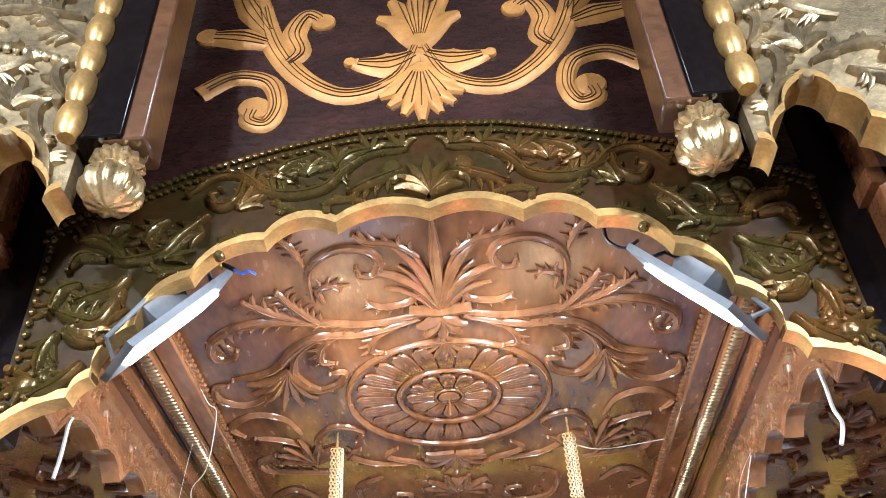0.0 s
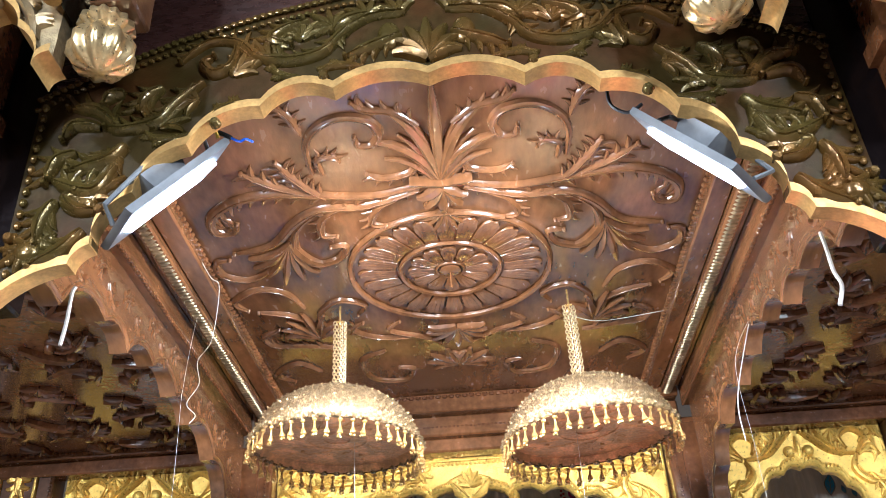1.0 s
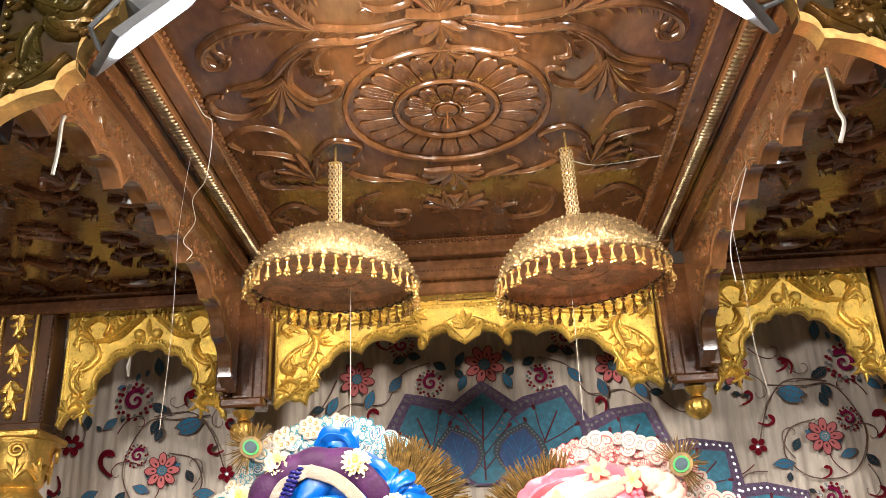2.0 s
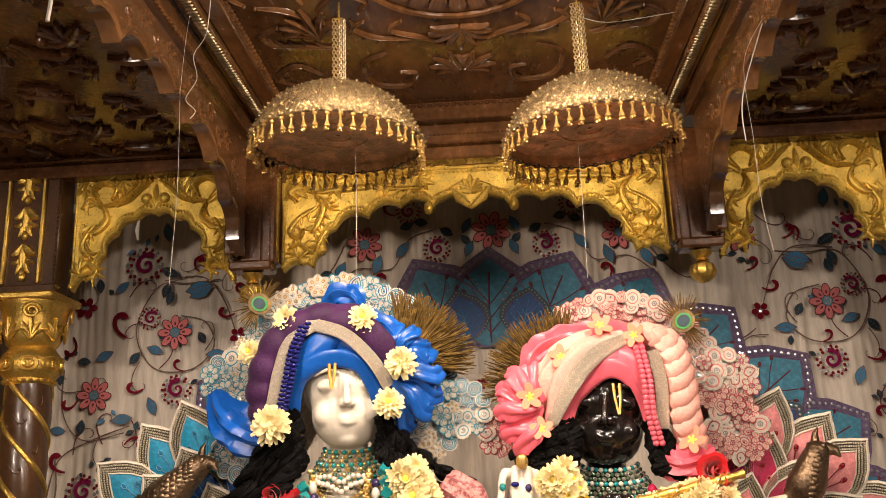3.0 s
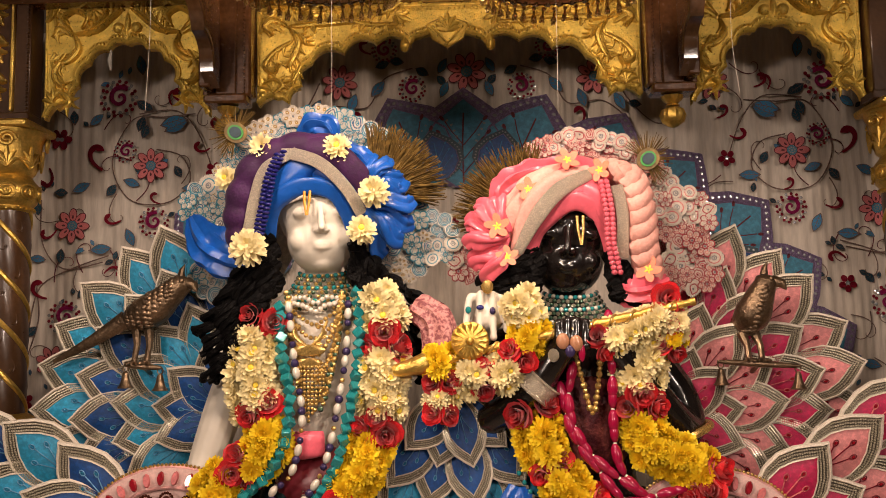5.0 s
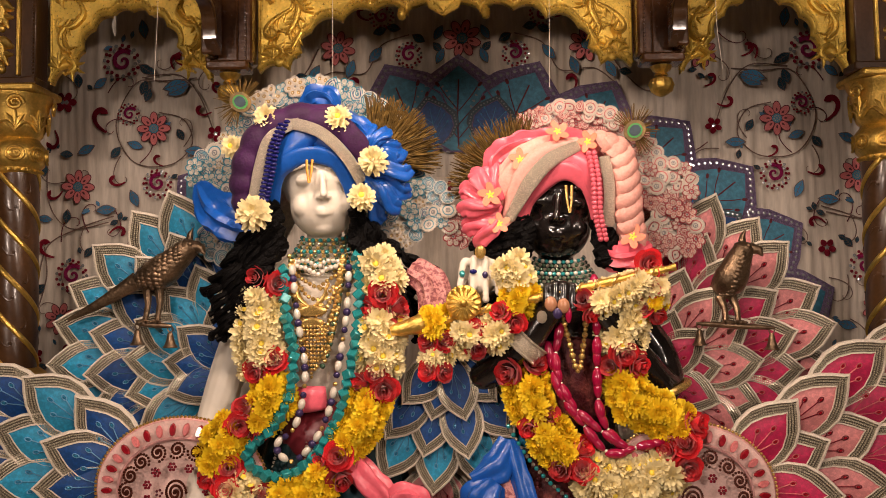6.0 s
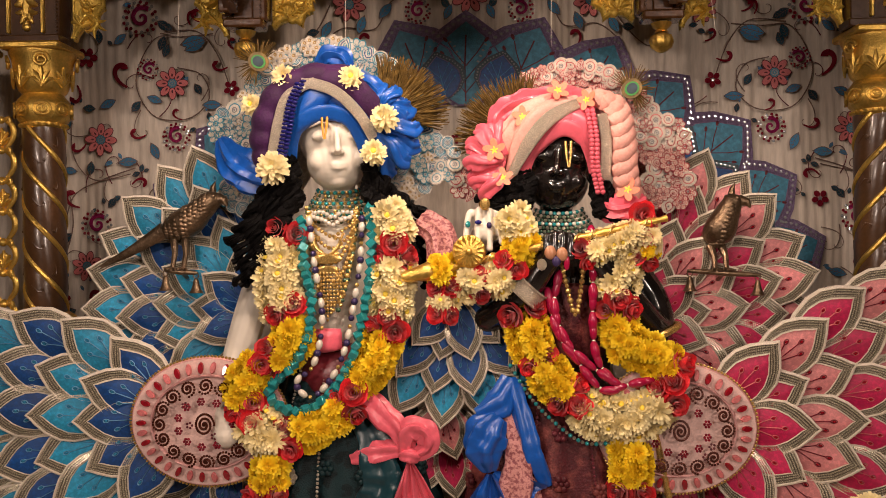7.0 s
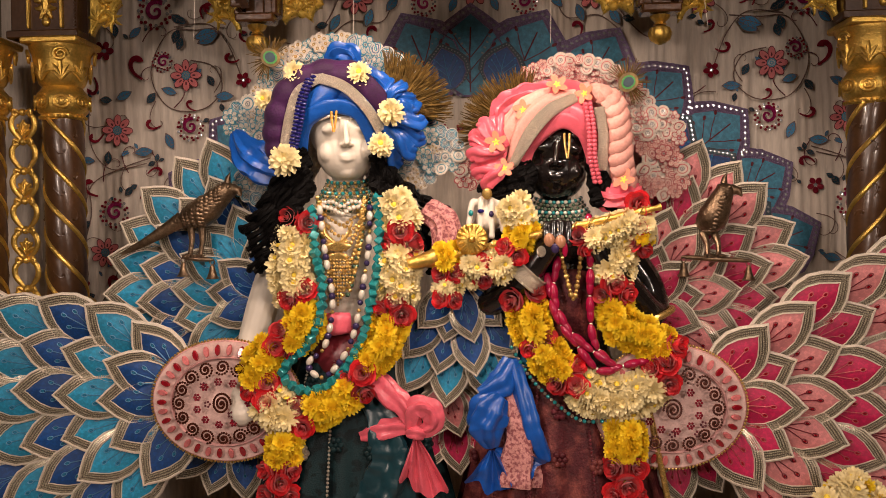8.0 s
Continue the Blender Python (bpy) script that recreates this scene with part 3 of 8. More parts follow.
def middle_carving(c, f):
    for pts, w, fr in MID_VINES:
        c.branch(lambda u, v, h: f(XC - u, v, h), pts, w * 0.98, 0.017, fr or 1)
    for u, v, a, r in ((0.53, 2.69, 215, 0.07), (0.25, 2.70, 270, 0.05), (0.40, 2.70, 250, 0.06), (0.50, 2.475, 90, 0.06), (0.15, 2.69, 200, 0.05)):
        c.fan(f, u, v, a, 50, 5, r, 0.0075, 0.012)
    c.ball(f(0.485, 2.462, 0.0), (0.017, 0.012, 0.014)), c.ball(f(0.53, 2.465, 0.0), (0.013, 0.010, 0.012))


MID = [(0.0, 2.592), (0.085, 2.625), (0.105, 2.60), (0.205, 2.612), (0.30, 2.585), (0.395, 2.555), (0.425, 2.485), (0.455, 2.44), (0.545, 2.435)]
fr, f = frieze("frieze_middle", "gilt carved frieze with scalloped arch and leaf scrolls", XC, 0.55, 2.43, 2.725, MID, 0.26, middle_carving, "gilt friezes")
c = Mesh().slab([(-0.06, 2.66), (-0.045, 2.615), (0, 2.588), (0.045, 2.615), (0.06, 2.66), (0.03, 2.672), (0, 2.665), (-0.03, 2.672)], f, 0.0, 0.014, 0.15)
c.fan(at_y(2.486, XC), 0, 2.635, 90, 60, 7, 0.055, 0.008, 0.010)
c.stroke([(-0.045, 2.65), (0, 2.60), (0.045, 2.65)], 0.004, 0.006, at_y(2.486, XC))
part("shield", c, GILT, fr, "gilt shield with palmette")
for s in (-1, 1):
    part("drop_knob", Mesh().lathe([(0.004, 0.02), (0.012, 0.008), (0.014, -0.006), (0.010, -0.018), (0.003, -0.022)], (XC + s * 0.122, 2.485, 2.598), 12), GILT, fr)


def side_carving(c, f):
    c.ball(f(0.026, 2.675, 0.002), (0.017, 0.014, 0.017))
    c.fan(f, 0.0, 2.64, 90, 20, 3, 0.08, 0.008, 0.010)
    for pts, w, fr in SIDE_VINES:
        c.branch(lambda u, v, h: f(XC - 0.925 - u, v, h), pts, w * 0.98, 0.017, fr or 1)
    for u, v, a, r in ((0.22, 2.74, 225, 0.07), (0.21, 2.455, 90, 0.055), (0.10, 2.735, 260, 0.05), (0.222, 2.58, 180, 0.045)):
        c.fan(f, u, v, a, 50, 5, r, 0.0075, 0.012)
    c.ball(f(0.20, 2.485, 0.0), (0.015, 0.011, 0.015))


LOW = [(0.0, 2.628), (0.06, 2.612), (0.115, 2.575), (0.145, 2.51), (0.16, 2.455), (0.238, 2.41)]
for s in (-1, 1):
    frieze("frieze_side", "gilt carved frieze with small scalloped arch", XC + s * 0.925, 0.242, 2.41, 2.765, LOW, 0.24, side_carving, "gilt friezes")


# ---- posts, pilasters and columns ----
def hanging_post(s):
    x = XC + s * 0.62
    q = thing("hanging_post", (x, 2.46, 2.38), "varnished teak hanging post with moulded edges and gilt knob", "post", "hanging posts", "structure")
    part("post", Mesh().box((x - 0.068, 2.44, 2.45), (x + 0.068, 2.52, 2.78), 0.006).box((x - 0.03, 2.43, 2.45), (x + 0.03, 2.445, 2.76), 0.004)
         .box((x - 0.06, 2.42, 2.425), (x + 0.06, 2.50, 2.452), 0.006), TEAKX, q)
    part("bead_row", Mesh().beads([p for e in (-0.05, 0.05) for p in along([(x + e, 2.438, 2.46), (x + e, 2.438, 2.76)], 0.011)], 0.0042), TEAKX, q)
    # carved bracket in front of the post, stepping down in curls
    b = Mesh()
    xb = XC + s * 0.665
    for i in range(7):
        z = 2.73 - i * 0.042
        b.lathe([(0.010, -0.02), (0.017 - i * 0.001, -0.012), (0.019 - i * 0.001, 0.0), (0.016, 0.012), (0.010, 0.02)], (xb, 2.36 + i * 0.011, z), 10)
    b.box((xb - 0.016, 2.38, 2.46), (xb + 0.016, 2.46, 2.78), 0.004)
    part("bracket", b, TEAKX, q, "dark carved bracket")
    kb = part("knob", Mesh().lathe([(0.010, 0.026), (0.03, 0.016), (0.036, 0.0), (0.03, -0.018), (0.014, -0.03), (0.004, -0.034)], (x, 2.46, 2.366), 32, 12, 0.05), GOLD, q, "ribbed gilt knob")
    part("knob_cap", Mesh().lathe([(0.012, 0.055), (0.030, 0.05), (0.026, 0.04), (0.014, 0.03), (0.020, 0.022)], (x, 2.46, 2.37), 20, 10, 0.06), GOLD, kb)


for s in (-1, 1):
    hanging_post(s)


def column(x, y, group, hand=1):
    q = thing("twisted_column", (x, y, 0.82), "varnished brown column with gilt spiral bands and gilt capital", "column", group, "structure")
    turn = lambda z: hand * 2 * math.pi * (2.15 - z) / 0.40
    n, rows, vs = 48, 44, []
    for j in range(rows + 1):
        z = 1.56 + 0.60 * j / rows
        for i in range(n):
            a = 2 * math.pi * i / n
            r = 0.0585 + 0.0045 * abs(math.sin(1.5 * (a - turn(z))))
            vs.append((x + r * math.cos(a), y + r * math.sin(a), z))
    shaft = part("shaft", Mesh().add(vs, [(j * n + i, j * n + (i + 1) % n, (j + 1) * n + (i + 1) % n, (j + 1) * n + i) for j in range(rows) for i in range(n)]), BEAM, q)
    for k in range(3):
        path = []
        for i in range(70):
            z = 2.155 - 0.58 * i / 69
            a = turn(z) + 2 * math.pi * k / 3
            path.append((x + 0.0575 * math.cos(a), y + 0.0575 * math.sin(a), z))
        part("spiral_band", Mesh().tube(path, 0.0085, 8), GOLD, shaft, "gilt spiral band")
    leaf = Mesh()
    for k in range(3):
        for i in range(9):
            z = 2.11 - 0.065 * i
            a = turn(z) + 2 * math.pi * (k + 0.5) / 3
            o = (lambda a, z: lambda u, v, h: (x + (0.0615 + h) * math.cos(a + u / 0.062), y + (0.0615 + h) * math.sin(a + u / 0.062), z + v))(a, z)
            leaf.scroll(o, -0.010, 0.012, -60 * hand, 0.042, hand if i % 2 else -hand, 0.0035, 0.004, 2, 6)
    part("carving", leaf, BEAM, q)
    cap = Mesh().lathe([(0.060, 2.14), (0.068, 2.148), (0.066, 2.158), (0.076, 2.17), (0.082, 2.195), (0.078, 2.222), (0.066, 2.236), (0.060, 2.246), (0.070, 2.256), (0.078, 2.28), (0.084, 2.315), (0.088, 2.345), (0.096, 2.362), (0.098, 2.372)], (x, y, 0), 36)
    cap.box((x - 0.092, y - 0.092, 2.372), (x + 0.092, y + 0.092, 2.395), 0.006)
    for k in range(8):
        a = 2 * math.pi * k / 8 + 0.39
        o = (lambda a: lambda u, v, h: (x + (0.080 + 0.10 * max(0, v - 2.27) + h) * math.cos(a + u / 0.082), y + (0.080 + 0.10 * max(0, v - 2.27) + h) * math.sin(a + u / 0.082), v))(a)
        for r, w in ((0.021, 0.0042), (0.011, 0.0036)):
            ov = oval(0, 2.196, r * 1.15, r, 0, 14)
            cap.stroke(ov + ov[:1], w, 0.010, o)
        cap.fan(o, 0.0, 2.186, 90, 50, 5, 0.020, 0.003, 0.008)
        cap.fan(o, 0.0, 2.262, 90, 30, 5, 0.062, 0.006, 0.010)
        if k % 2 == 0:
            cap.tube([o(0.020 * (1 - t / 26) * math.cos(0.55 * t), 2.338 + 0.022 * (1 - t / 26) * math.sin(0.55 * t), 0.012) for t in range(22)], [0.0062 - 0.00015 * t for t in range(22)], 7)
    cap.beads([(x + 0.066 * math.cos(i * 0.2618), y + 0.066 * math.sin(i * 0.2618), 2.150) for i in range(24)], (0.008, 0.008, 0.006))
    part("capital", cap, GOLD, q, "gilt leaf capital")
    base = Mesh().lathe([(0.085, 1.40), (0.088, 1.47), (0.070, 1.485), (0.078, 1.50), (0.066, 1.52), (0.080, 1.545), (0.085, 1.565), (0.064, 1.58)], (x, y, 0), 32, 16, 0.02)
    for k in range(12):
        a = 2 * math.pi * k / 12
        base.ball((x + 0.078 * math.cos(a), y + 0.078 * math.sin(a), 1.545), (0.012, 0.012, 0.022), 6, 5)
    base.lathe([(0.09, 0.82), (0.09, 1.0), (0.075, 1.05), (0.075, 1.40)], (x, y, 0), 24)
    part("base", base, GOLD, q, "gilt base")


def pilaster(x, group):
    q = thing("pilaster", (x, 2.47, 2.4), "dark varnished pilaster with gilt leaf drops between gilt strips", "pilaster", group, "structure")
    part("board", Mesh().box((x - 0.115, 2.455, 2.395), (x + 0.10, 2.53, 2.79), 0.004).box((x - 0.125, 2.44, 2.395), (x + 0.105, 2.52, 2.42), 0.004), BEAM, q)
    for e in (-0.055, 0.05):
        part("gilt_strip", Mesh().box((x + e - 0.006, 2.445, 2.425), (x + e + 0.006, 2.457, 2.775), 0.003), GOLD, q)
    f, c = at_y(2.456, x), Mesh()
    for z in (2.76, 2.65, 2.54):
        c.fan(f, 0, z, 270, 28, 3, 0.07, 0.012, 0.014), c.fan(f, 0, z - 0.04, 270, 50, 4, 0.055, 0.008, 0.012)
        c.ball(f(0, z - 0.085, 0.004), (0.010, 0.010, 0.013))
    c.ball(f(0, 2.445, 0.004), (0.014, 0.01, 0.014))
    part("leaf_drop", c, GOLD, q, "gilt leaf drops")
    part("bead_row", Mesh().beads(along([(x + 0.092, 2.452, 2.4), (x + 0.092, 2.452, 2.78)], 0.011), 0.0042), BEAM, q)


for s in (-1, 1):
    pilaster(XC + s * 1.285, "pilasters")
    column(XC + s * 1.26, 2.50, "twisted columns", -s)
column(XC - 1.50, 2.46, "twisted columns", 1)
q = thing("gilt_filigree", (XC - 1.385, 2.5, 0.82), "openwork gilt filigree strip beside a twisted column", "ornament")
f = at_y(2.49, XC - 1.385)
for i in range(8):
    z, c = 2.17 - i * 0.094, Mesh()
    for s in (1, -1):
        c.tube(spline([f(s * 0.006, z + 0.004, 0), f(s * 0.034, z - 0.018, 0.006), f(s * 0.036, z - 0.052, 0.004), f(s * 0.010, z - 0.088, 0)], 5), [0.006 + 0.004 * math.sin(math.pi * k / 15) for k in range(16)], 8, False, 0.6)
        c.tube(spline([f(s * 0.010, z - 0.002, 0.004), f(s * 0.026, z + 0.006, 0.008), f(s * 0.030, z - 0.008, 0.008), f(s * 0.020, z - 0.012, 0.006)], 4), [0.0075 - 0.0004 * k for k in range(13)], 8)
    if i % 2 == 0:
        c.fan(f, 0, z - 0.078, 90, 30, 5, 0.055, 0.0065, 0.014).fan(f, 0, z - 0.030, 270, 34, 3, 0.040, 0.005, 0.012)
    c.ball(f(0, z, 0.006), (0.012, 0.012, 0.012)).ball(f(0, z - 0.088, 0.004), (0.009, 0.010, 0.009))
    part("filigree_link", c, GOLD, q)
part("foot", Mesh().box((XC - 1.405, 2.485, 0.82), (XC - 1.365, 2.515, 1.42), 0.004), GOLD, q)

# ---- front hood: arch board, upper panel, hanging beams ----
HY = 1.05
ARCH = [(0.0, 2.840), (0.148, 2.825), (0.260, 2.800), (0.367, 2.737), (0.437, 2.655), (0.486, 2.570), (0.512, 2.540), (0.61, 2.492)]
SAGS = [0.16, 0.24, 0.18, 0.19, 0.19, 0.17, 0.10]
hood = thing("hood_arch", (XC, HY, 2.5), "green-gold carved hood arch with gilt scalloped edge", "arch", "", "structure")
f = at_y(HY, XC)
edge = foils(mirrored(ARCH), SAGS[::-1] + SAGS, 8)
HOOD_VINES = [([(-0.007, 2.979), (0.050, 2.973), (0.095, 2.942), (0.128, 2.902), (0.182, 2.890), (0.230, 2.905), (0.263, 2.938), (0.311, 2.944), (0.354, 2.905)], 0.009, 1),
              ([(0.264, 2.934), (0.272, 2.890), (0.298, 2.875), (0.316, 2.899), (0.300, 2.911)], 0.009, 0),
              ([(0.051, 2.978), (0.088, 2.969), (0.112, 2.943)], 0.012, -1),
              ([(0.150, 2.976), (0.191, 2.959), (0.209, 2.938), (0.177, 2.923)], 0.010, 2),
              ([(0.313, 2.859), (0.350, 2.821), (0.377, 2.785), (0.427, 2.774), (0.456, 2.780)], 0.010, 1),
              ([(0.436, 2.847), (0.456, 2.847), (0.466, 2.826)], 0.011, 0),
              ([(0.436, 2.778), (0.473, 2.817), (0.519, 2.824)], 0.011, 1)]
HOOD_VINES += [([(0.463, 2.782), (0.505, 2.790), (0.519, 2.761)], 0.011, 0),
               ([(0.419, 2.743), (0.446, 2.718), (0.500, 2.701)], 0.012, 2),
               ([(0.430, 2.704), (0.452, 2.663), (0.486, 2.668), (0.526, 2.690)], 0.012, 1),
               ([(0.446, 2.626), (0.475, 2.630), (0.495, 2.651), (0.480, 2.662)], 0.010, 1),
               ([(0.461, 2.594), (0.490, 2.561), (0.529, 2.539)], 0.011, 1),
               ([(0.509, 2.649), (0.524, 2.618), (0.525, 2.574)], 0.011, 2),
               ([(0.494, 2.736), (0.523, 2.722), (0.531, 2.679)], 0.010, 1),
               ([(0.000, 2.928), (0.046, 2.908), (0.090, 2.887)], 0.010, -1),
               ([(0.375, 2.853), (0.398, 2.838), (0.410, 2.811)], 0.010, 2)]
top = [(0.61, 2.86), (0.52, 2.91), (0.40, 2.965), (0.26, 3.01), (0.13, 3.04), (0.0, 3.05)]
outline = edge + top + [(-a, b) for a, b in reversed(top[:-1])]
part("board", Mesh().slab(outline, f, -0.022, 0.0), STIPPLE, hood, "stippled dark ground of the carving", smooth=False)
rim = Mesh()
k = len(edge)
h0, h1 = -0.022, 0.008
vs = [f(u, v - 0.003, h0) for u, v in edge] + [f(u, v - 0.003, h1) for u, v in edge] + [f(u, v + 0.012, h1) for u, v in edge] + [f(u, v + 0.012, h0) for u, v in edge]
rim.add(vs, [(r * k + i, r * k + i + 1, ((r + 1) % 4) * k + i + 1, ((r + 1) % 4) * k + i) for r in range(4) for i in range(k - 1)])
part("scalloped_edge", rim, EDGE, hood, "gold-painted scalloped edge")
c = Mesh()
for s in (1, -1):
    g = (lambda q: lambda u, v, h: f(q * u, v, h))(s)
    for pts, w, fr in HOOD_VINES:
        c.branch(lambda u, v, h: g(u - XC, v, h), pts, w, 0.014, fr)
    c.ball(g(0.575, 2.565, 0), (0.022, 0.014, 0.02)), c.ball(g(0.06, 2.93, 0.0), (0.02, 0.012, 0.03))
c.fan(f, 0, 2.87, 90, 50, 7, 0.09, 0.011, 0.014)
for s in (1, -1):
    g = (lambda q: lambda u, v, h: f(q * u, v, h))(s)
    for i in range(11):
        t = i / 10
        u, v = 0.04 + 0.53 * t, 3.005 - 0.40 * t ** 1.9
        c.fan(g, u, v - 0.03, 60 + 95 * t * (1 if i % 2 else -1), 46, 5, 0.058, 0.0065, 0.011)
    for i in range(6):
        t = i / 5
        c.scroll(g, 0.10 + 0.44 * t, 2.865 - 0.27 * t ** 1.8, 20 - 60 * t, 0.075, 1 if i % 2 else -1, 0.007, 0.011, 3, 5.6)
part("carving", c, PATINA, hood)
c = Mesh()
tl = [(-a, b) for a, b in top[:-1]] + list(reversed(top))
for d, r in ((-0.012, 0.0055), (-0.032, 0.0045)):
    c.beads(along([f(a, b + d, 0.004) for a, b in tl], 0.0125), (r * 1.35, r, r))
for s in (-1, 1):
    c.beads(along([f(s * 0.598, 2.53, 0.004), f(s * 0.598, 2.85, 0.004)], 0.02), (0.006, 0.005, 0.008))
part("bead_row", c, PATINA, hood)
# soffit board that joins the hood to the ceiling
whole("hood_soffit", Mesh().box((XC - 0.67, 1.085, 2.885), (XC + 0.67, 1.10, 3.06), 0), TEAKX, "plain dark board behind the hood arch", "board", "", "structure")

PY = 1.062
q = thing("upper_panel", (XC - 0.03, PY, 2.9), "plum-brown panel with flat gold scrolls and palmette", "panel", "", "structure")
part("board", Mesh().box((XC - 0.62, PY, 2.90), (XC + 0.62, PY + 0.022, 3.9), 0.0), PLUM, q)
c, f, gr = Mesh(), at_y(PY, XC - 0.005), Mesh()
ARMS = [([(-0.045, 3.293), (0.002, 3.179), (0.093, 3.142), (0.176, 3.200), (0.238, 3.312), (0.271, 3.459)], (0.010, 0.020, 0.024, 0.024, 0.026, 0.014)),
        ([(-0.046, 3.250), (0.014, 3.221), (0.087, 3.233)], (0.012, 0.040, 0.010)),
        ([(0.365, 3.175), (0.304, 3.215), (0.238, 3.196), (0.216, 3.131), (0.232, 3.081), (0.264, 3.092), (0.259, 3.124)], (0.024, 0.022, 0.020, 0.018, 0.018, 0.020, 0.024)),
        ([(0.212, 3.237), (0.184, 3.275), (0.199, 3.335), (0.175, 3.390), (0.142, 3.364)], (0.012, 0.022, 0.026, 0.022, 0.020)),
        ([(0.237, 3.303), (0.301, 3.333), (0.369, 3.343)], (0.012, 0.034, 0.020)),
        ([(0.240, 3.330), (0.286, 3.418), (0.341, 3.552)], (0.012, 0.034, 0.014)),
        ([(0.246, 3.462), (0.209, 3.549), (0.153, 3.578), (0.124, 3.518)], (0.012, 0.024, 0.022, 0.02))]
for s in (1, -1):
    g = (lambda k: lambda u, v, h: (XC - 0.005 + k * (u - XC + 0.005), PY - h, v))(s)
    for path, w in ARMS:
        p = [(q.x, q.y) for q in spline([(a, b, 0) for a, b in path], 7)]
        wid = [0.98 * float(np.interp(i / (len(p) - 1), np.linspace(0, 1, len(w)), w)) for i in range(len(p))]
        c.stroke(p, wid, 0.008, g)
        for o in (-0.38, 0.1, 0.42):
            ln = [(p[i][0] - o * wid[i] * (p[i + 1][1] - p[i - 1][1]) / math.dist(p[i + 1], p[i - 1]), p[i][1] + o * wid[i] * (p[i + 1][0] - p[i - 1][0]) / math.dist(p[i + 1], p[i - 1])) for i in range(2, len(p) - 2)]
            gr.stroke(ln, 0.0011, 0.0235, g)
        c.slab(oval(p[-1][0], p[-1][1], wid[-1] * 1.25, wid[-1] * 1.25, 0, 14), g, 0, 0.0075, 0.1)
c.fan(f, 0, 3.215, 270, 34, 9, 0.155, 0.0155, 0.010)
c.fan(f, 0, 3.26, 90, 16, 5, 0.20, 0.024, 0.009)
part("gold_scroll", c, SCROLL_PAINT, q, "flat gold painted scrolls")
for i in range(7):
    a = radians(270 + (i - 3) * 9.5)
    gr.stroke([(r * math.cos(a), 3.215 + r * math.sin(a)) for r in (0.03, 0.06, 0.09, 0.12 - 0.008 * abs(i - 3))], 0.0012, 0.029, f)
    a = radians(90 + (i - 3) * 5)
    gr.stroke([(r * math.cos(a), 3.26 + r * math.sin(a)) for r in (0.04, 0.08, 0.12, 0.15)], 0.0012, 0.027, f)
part("engraved_line", gr, mat("brown_groove", (0.055, 0.024, 0.008), 0.6), q, "dark engraved lines")

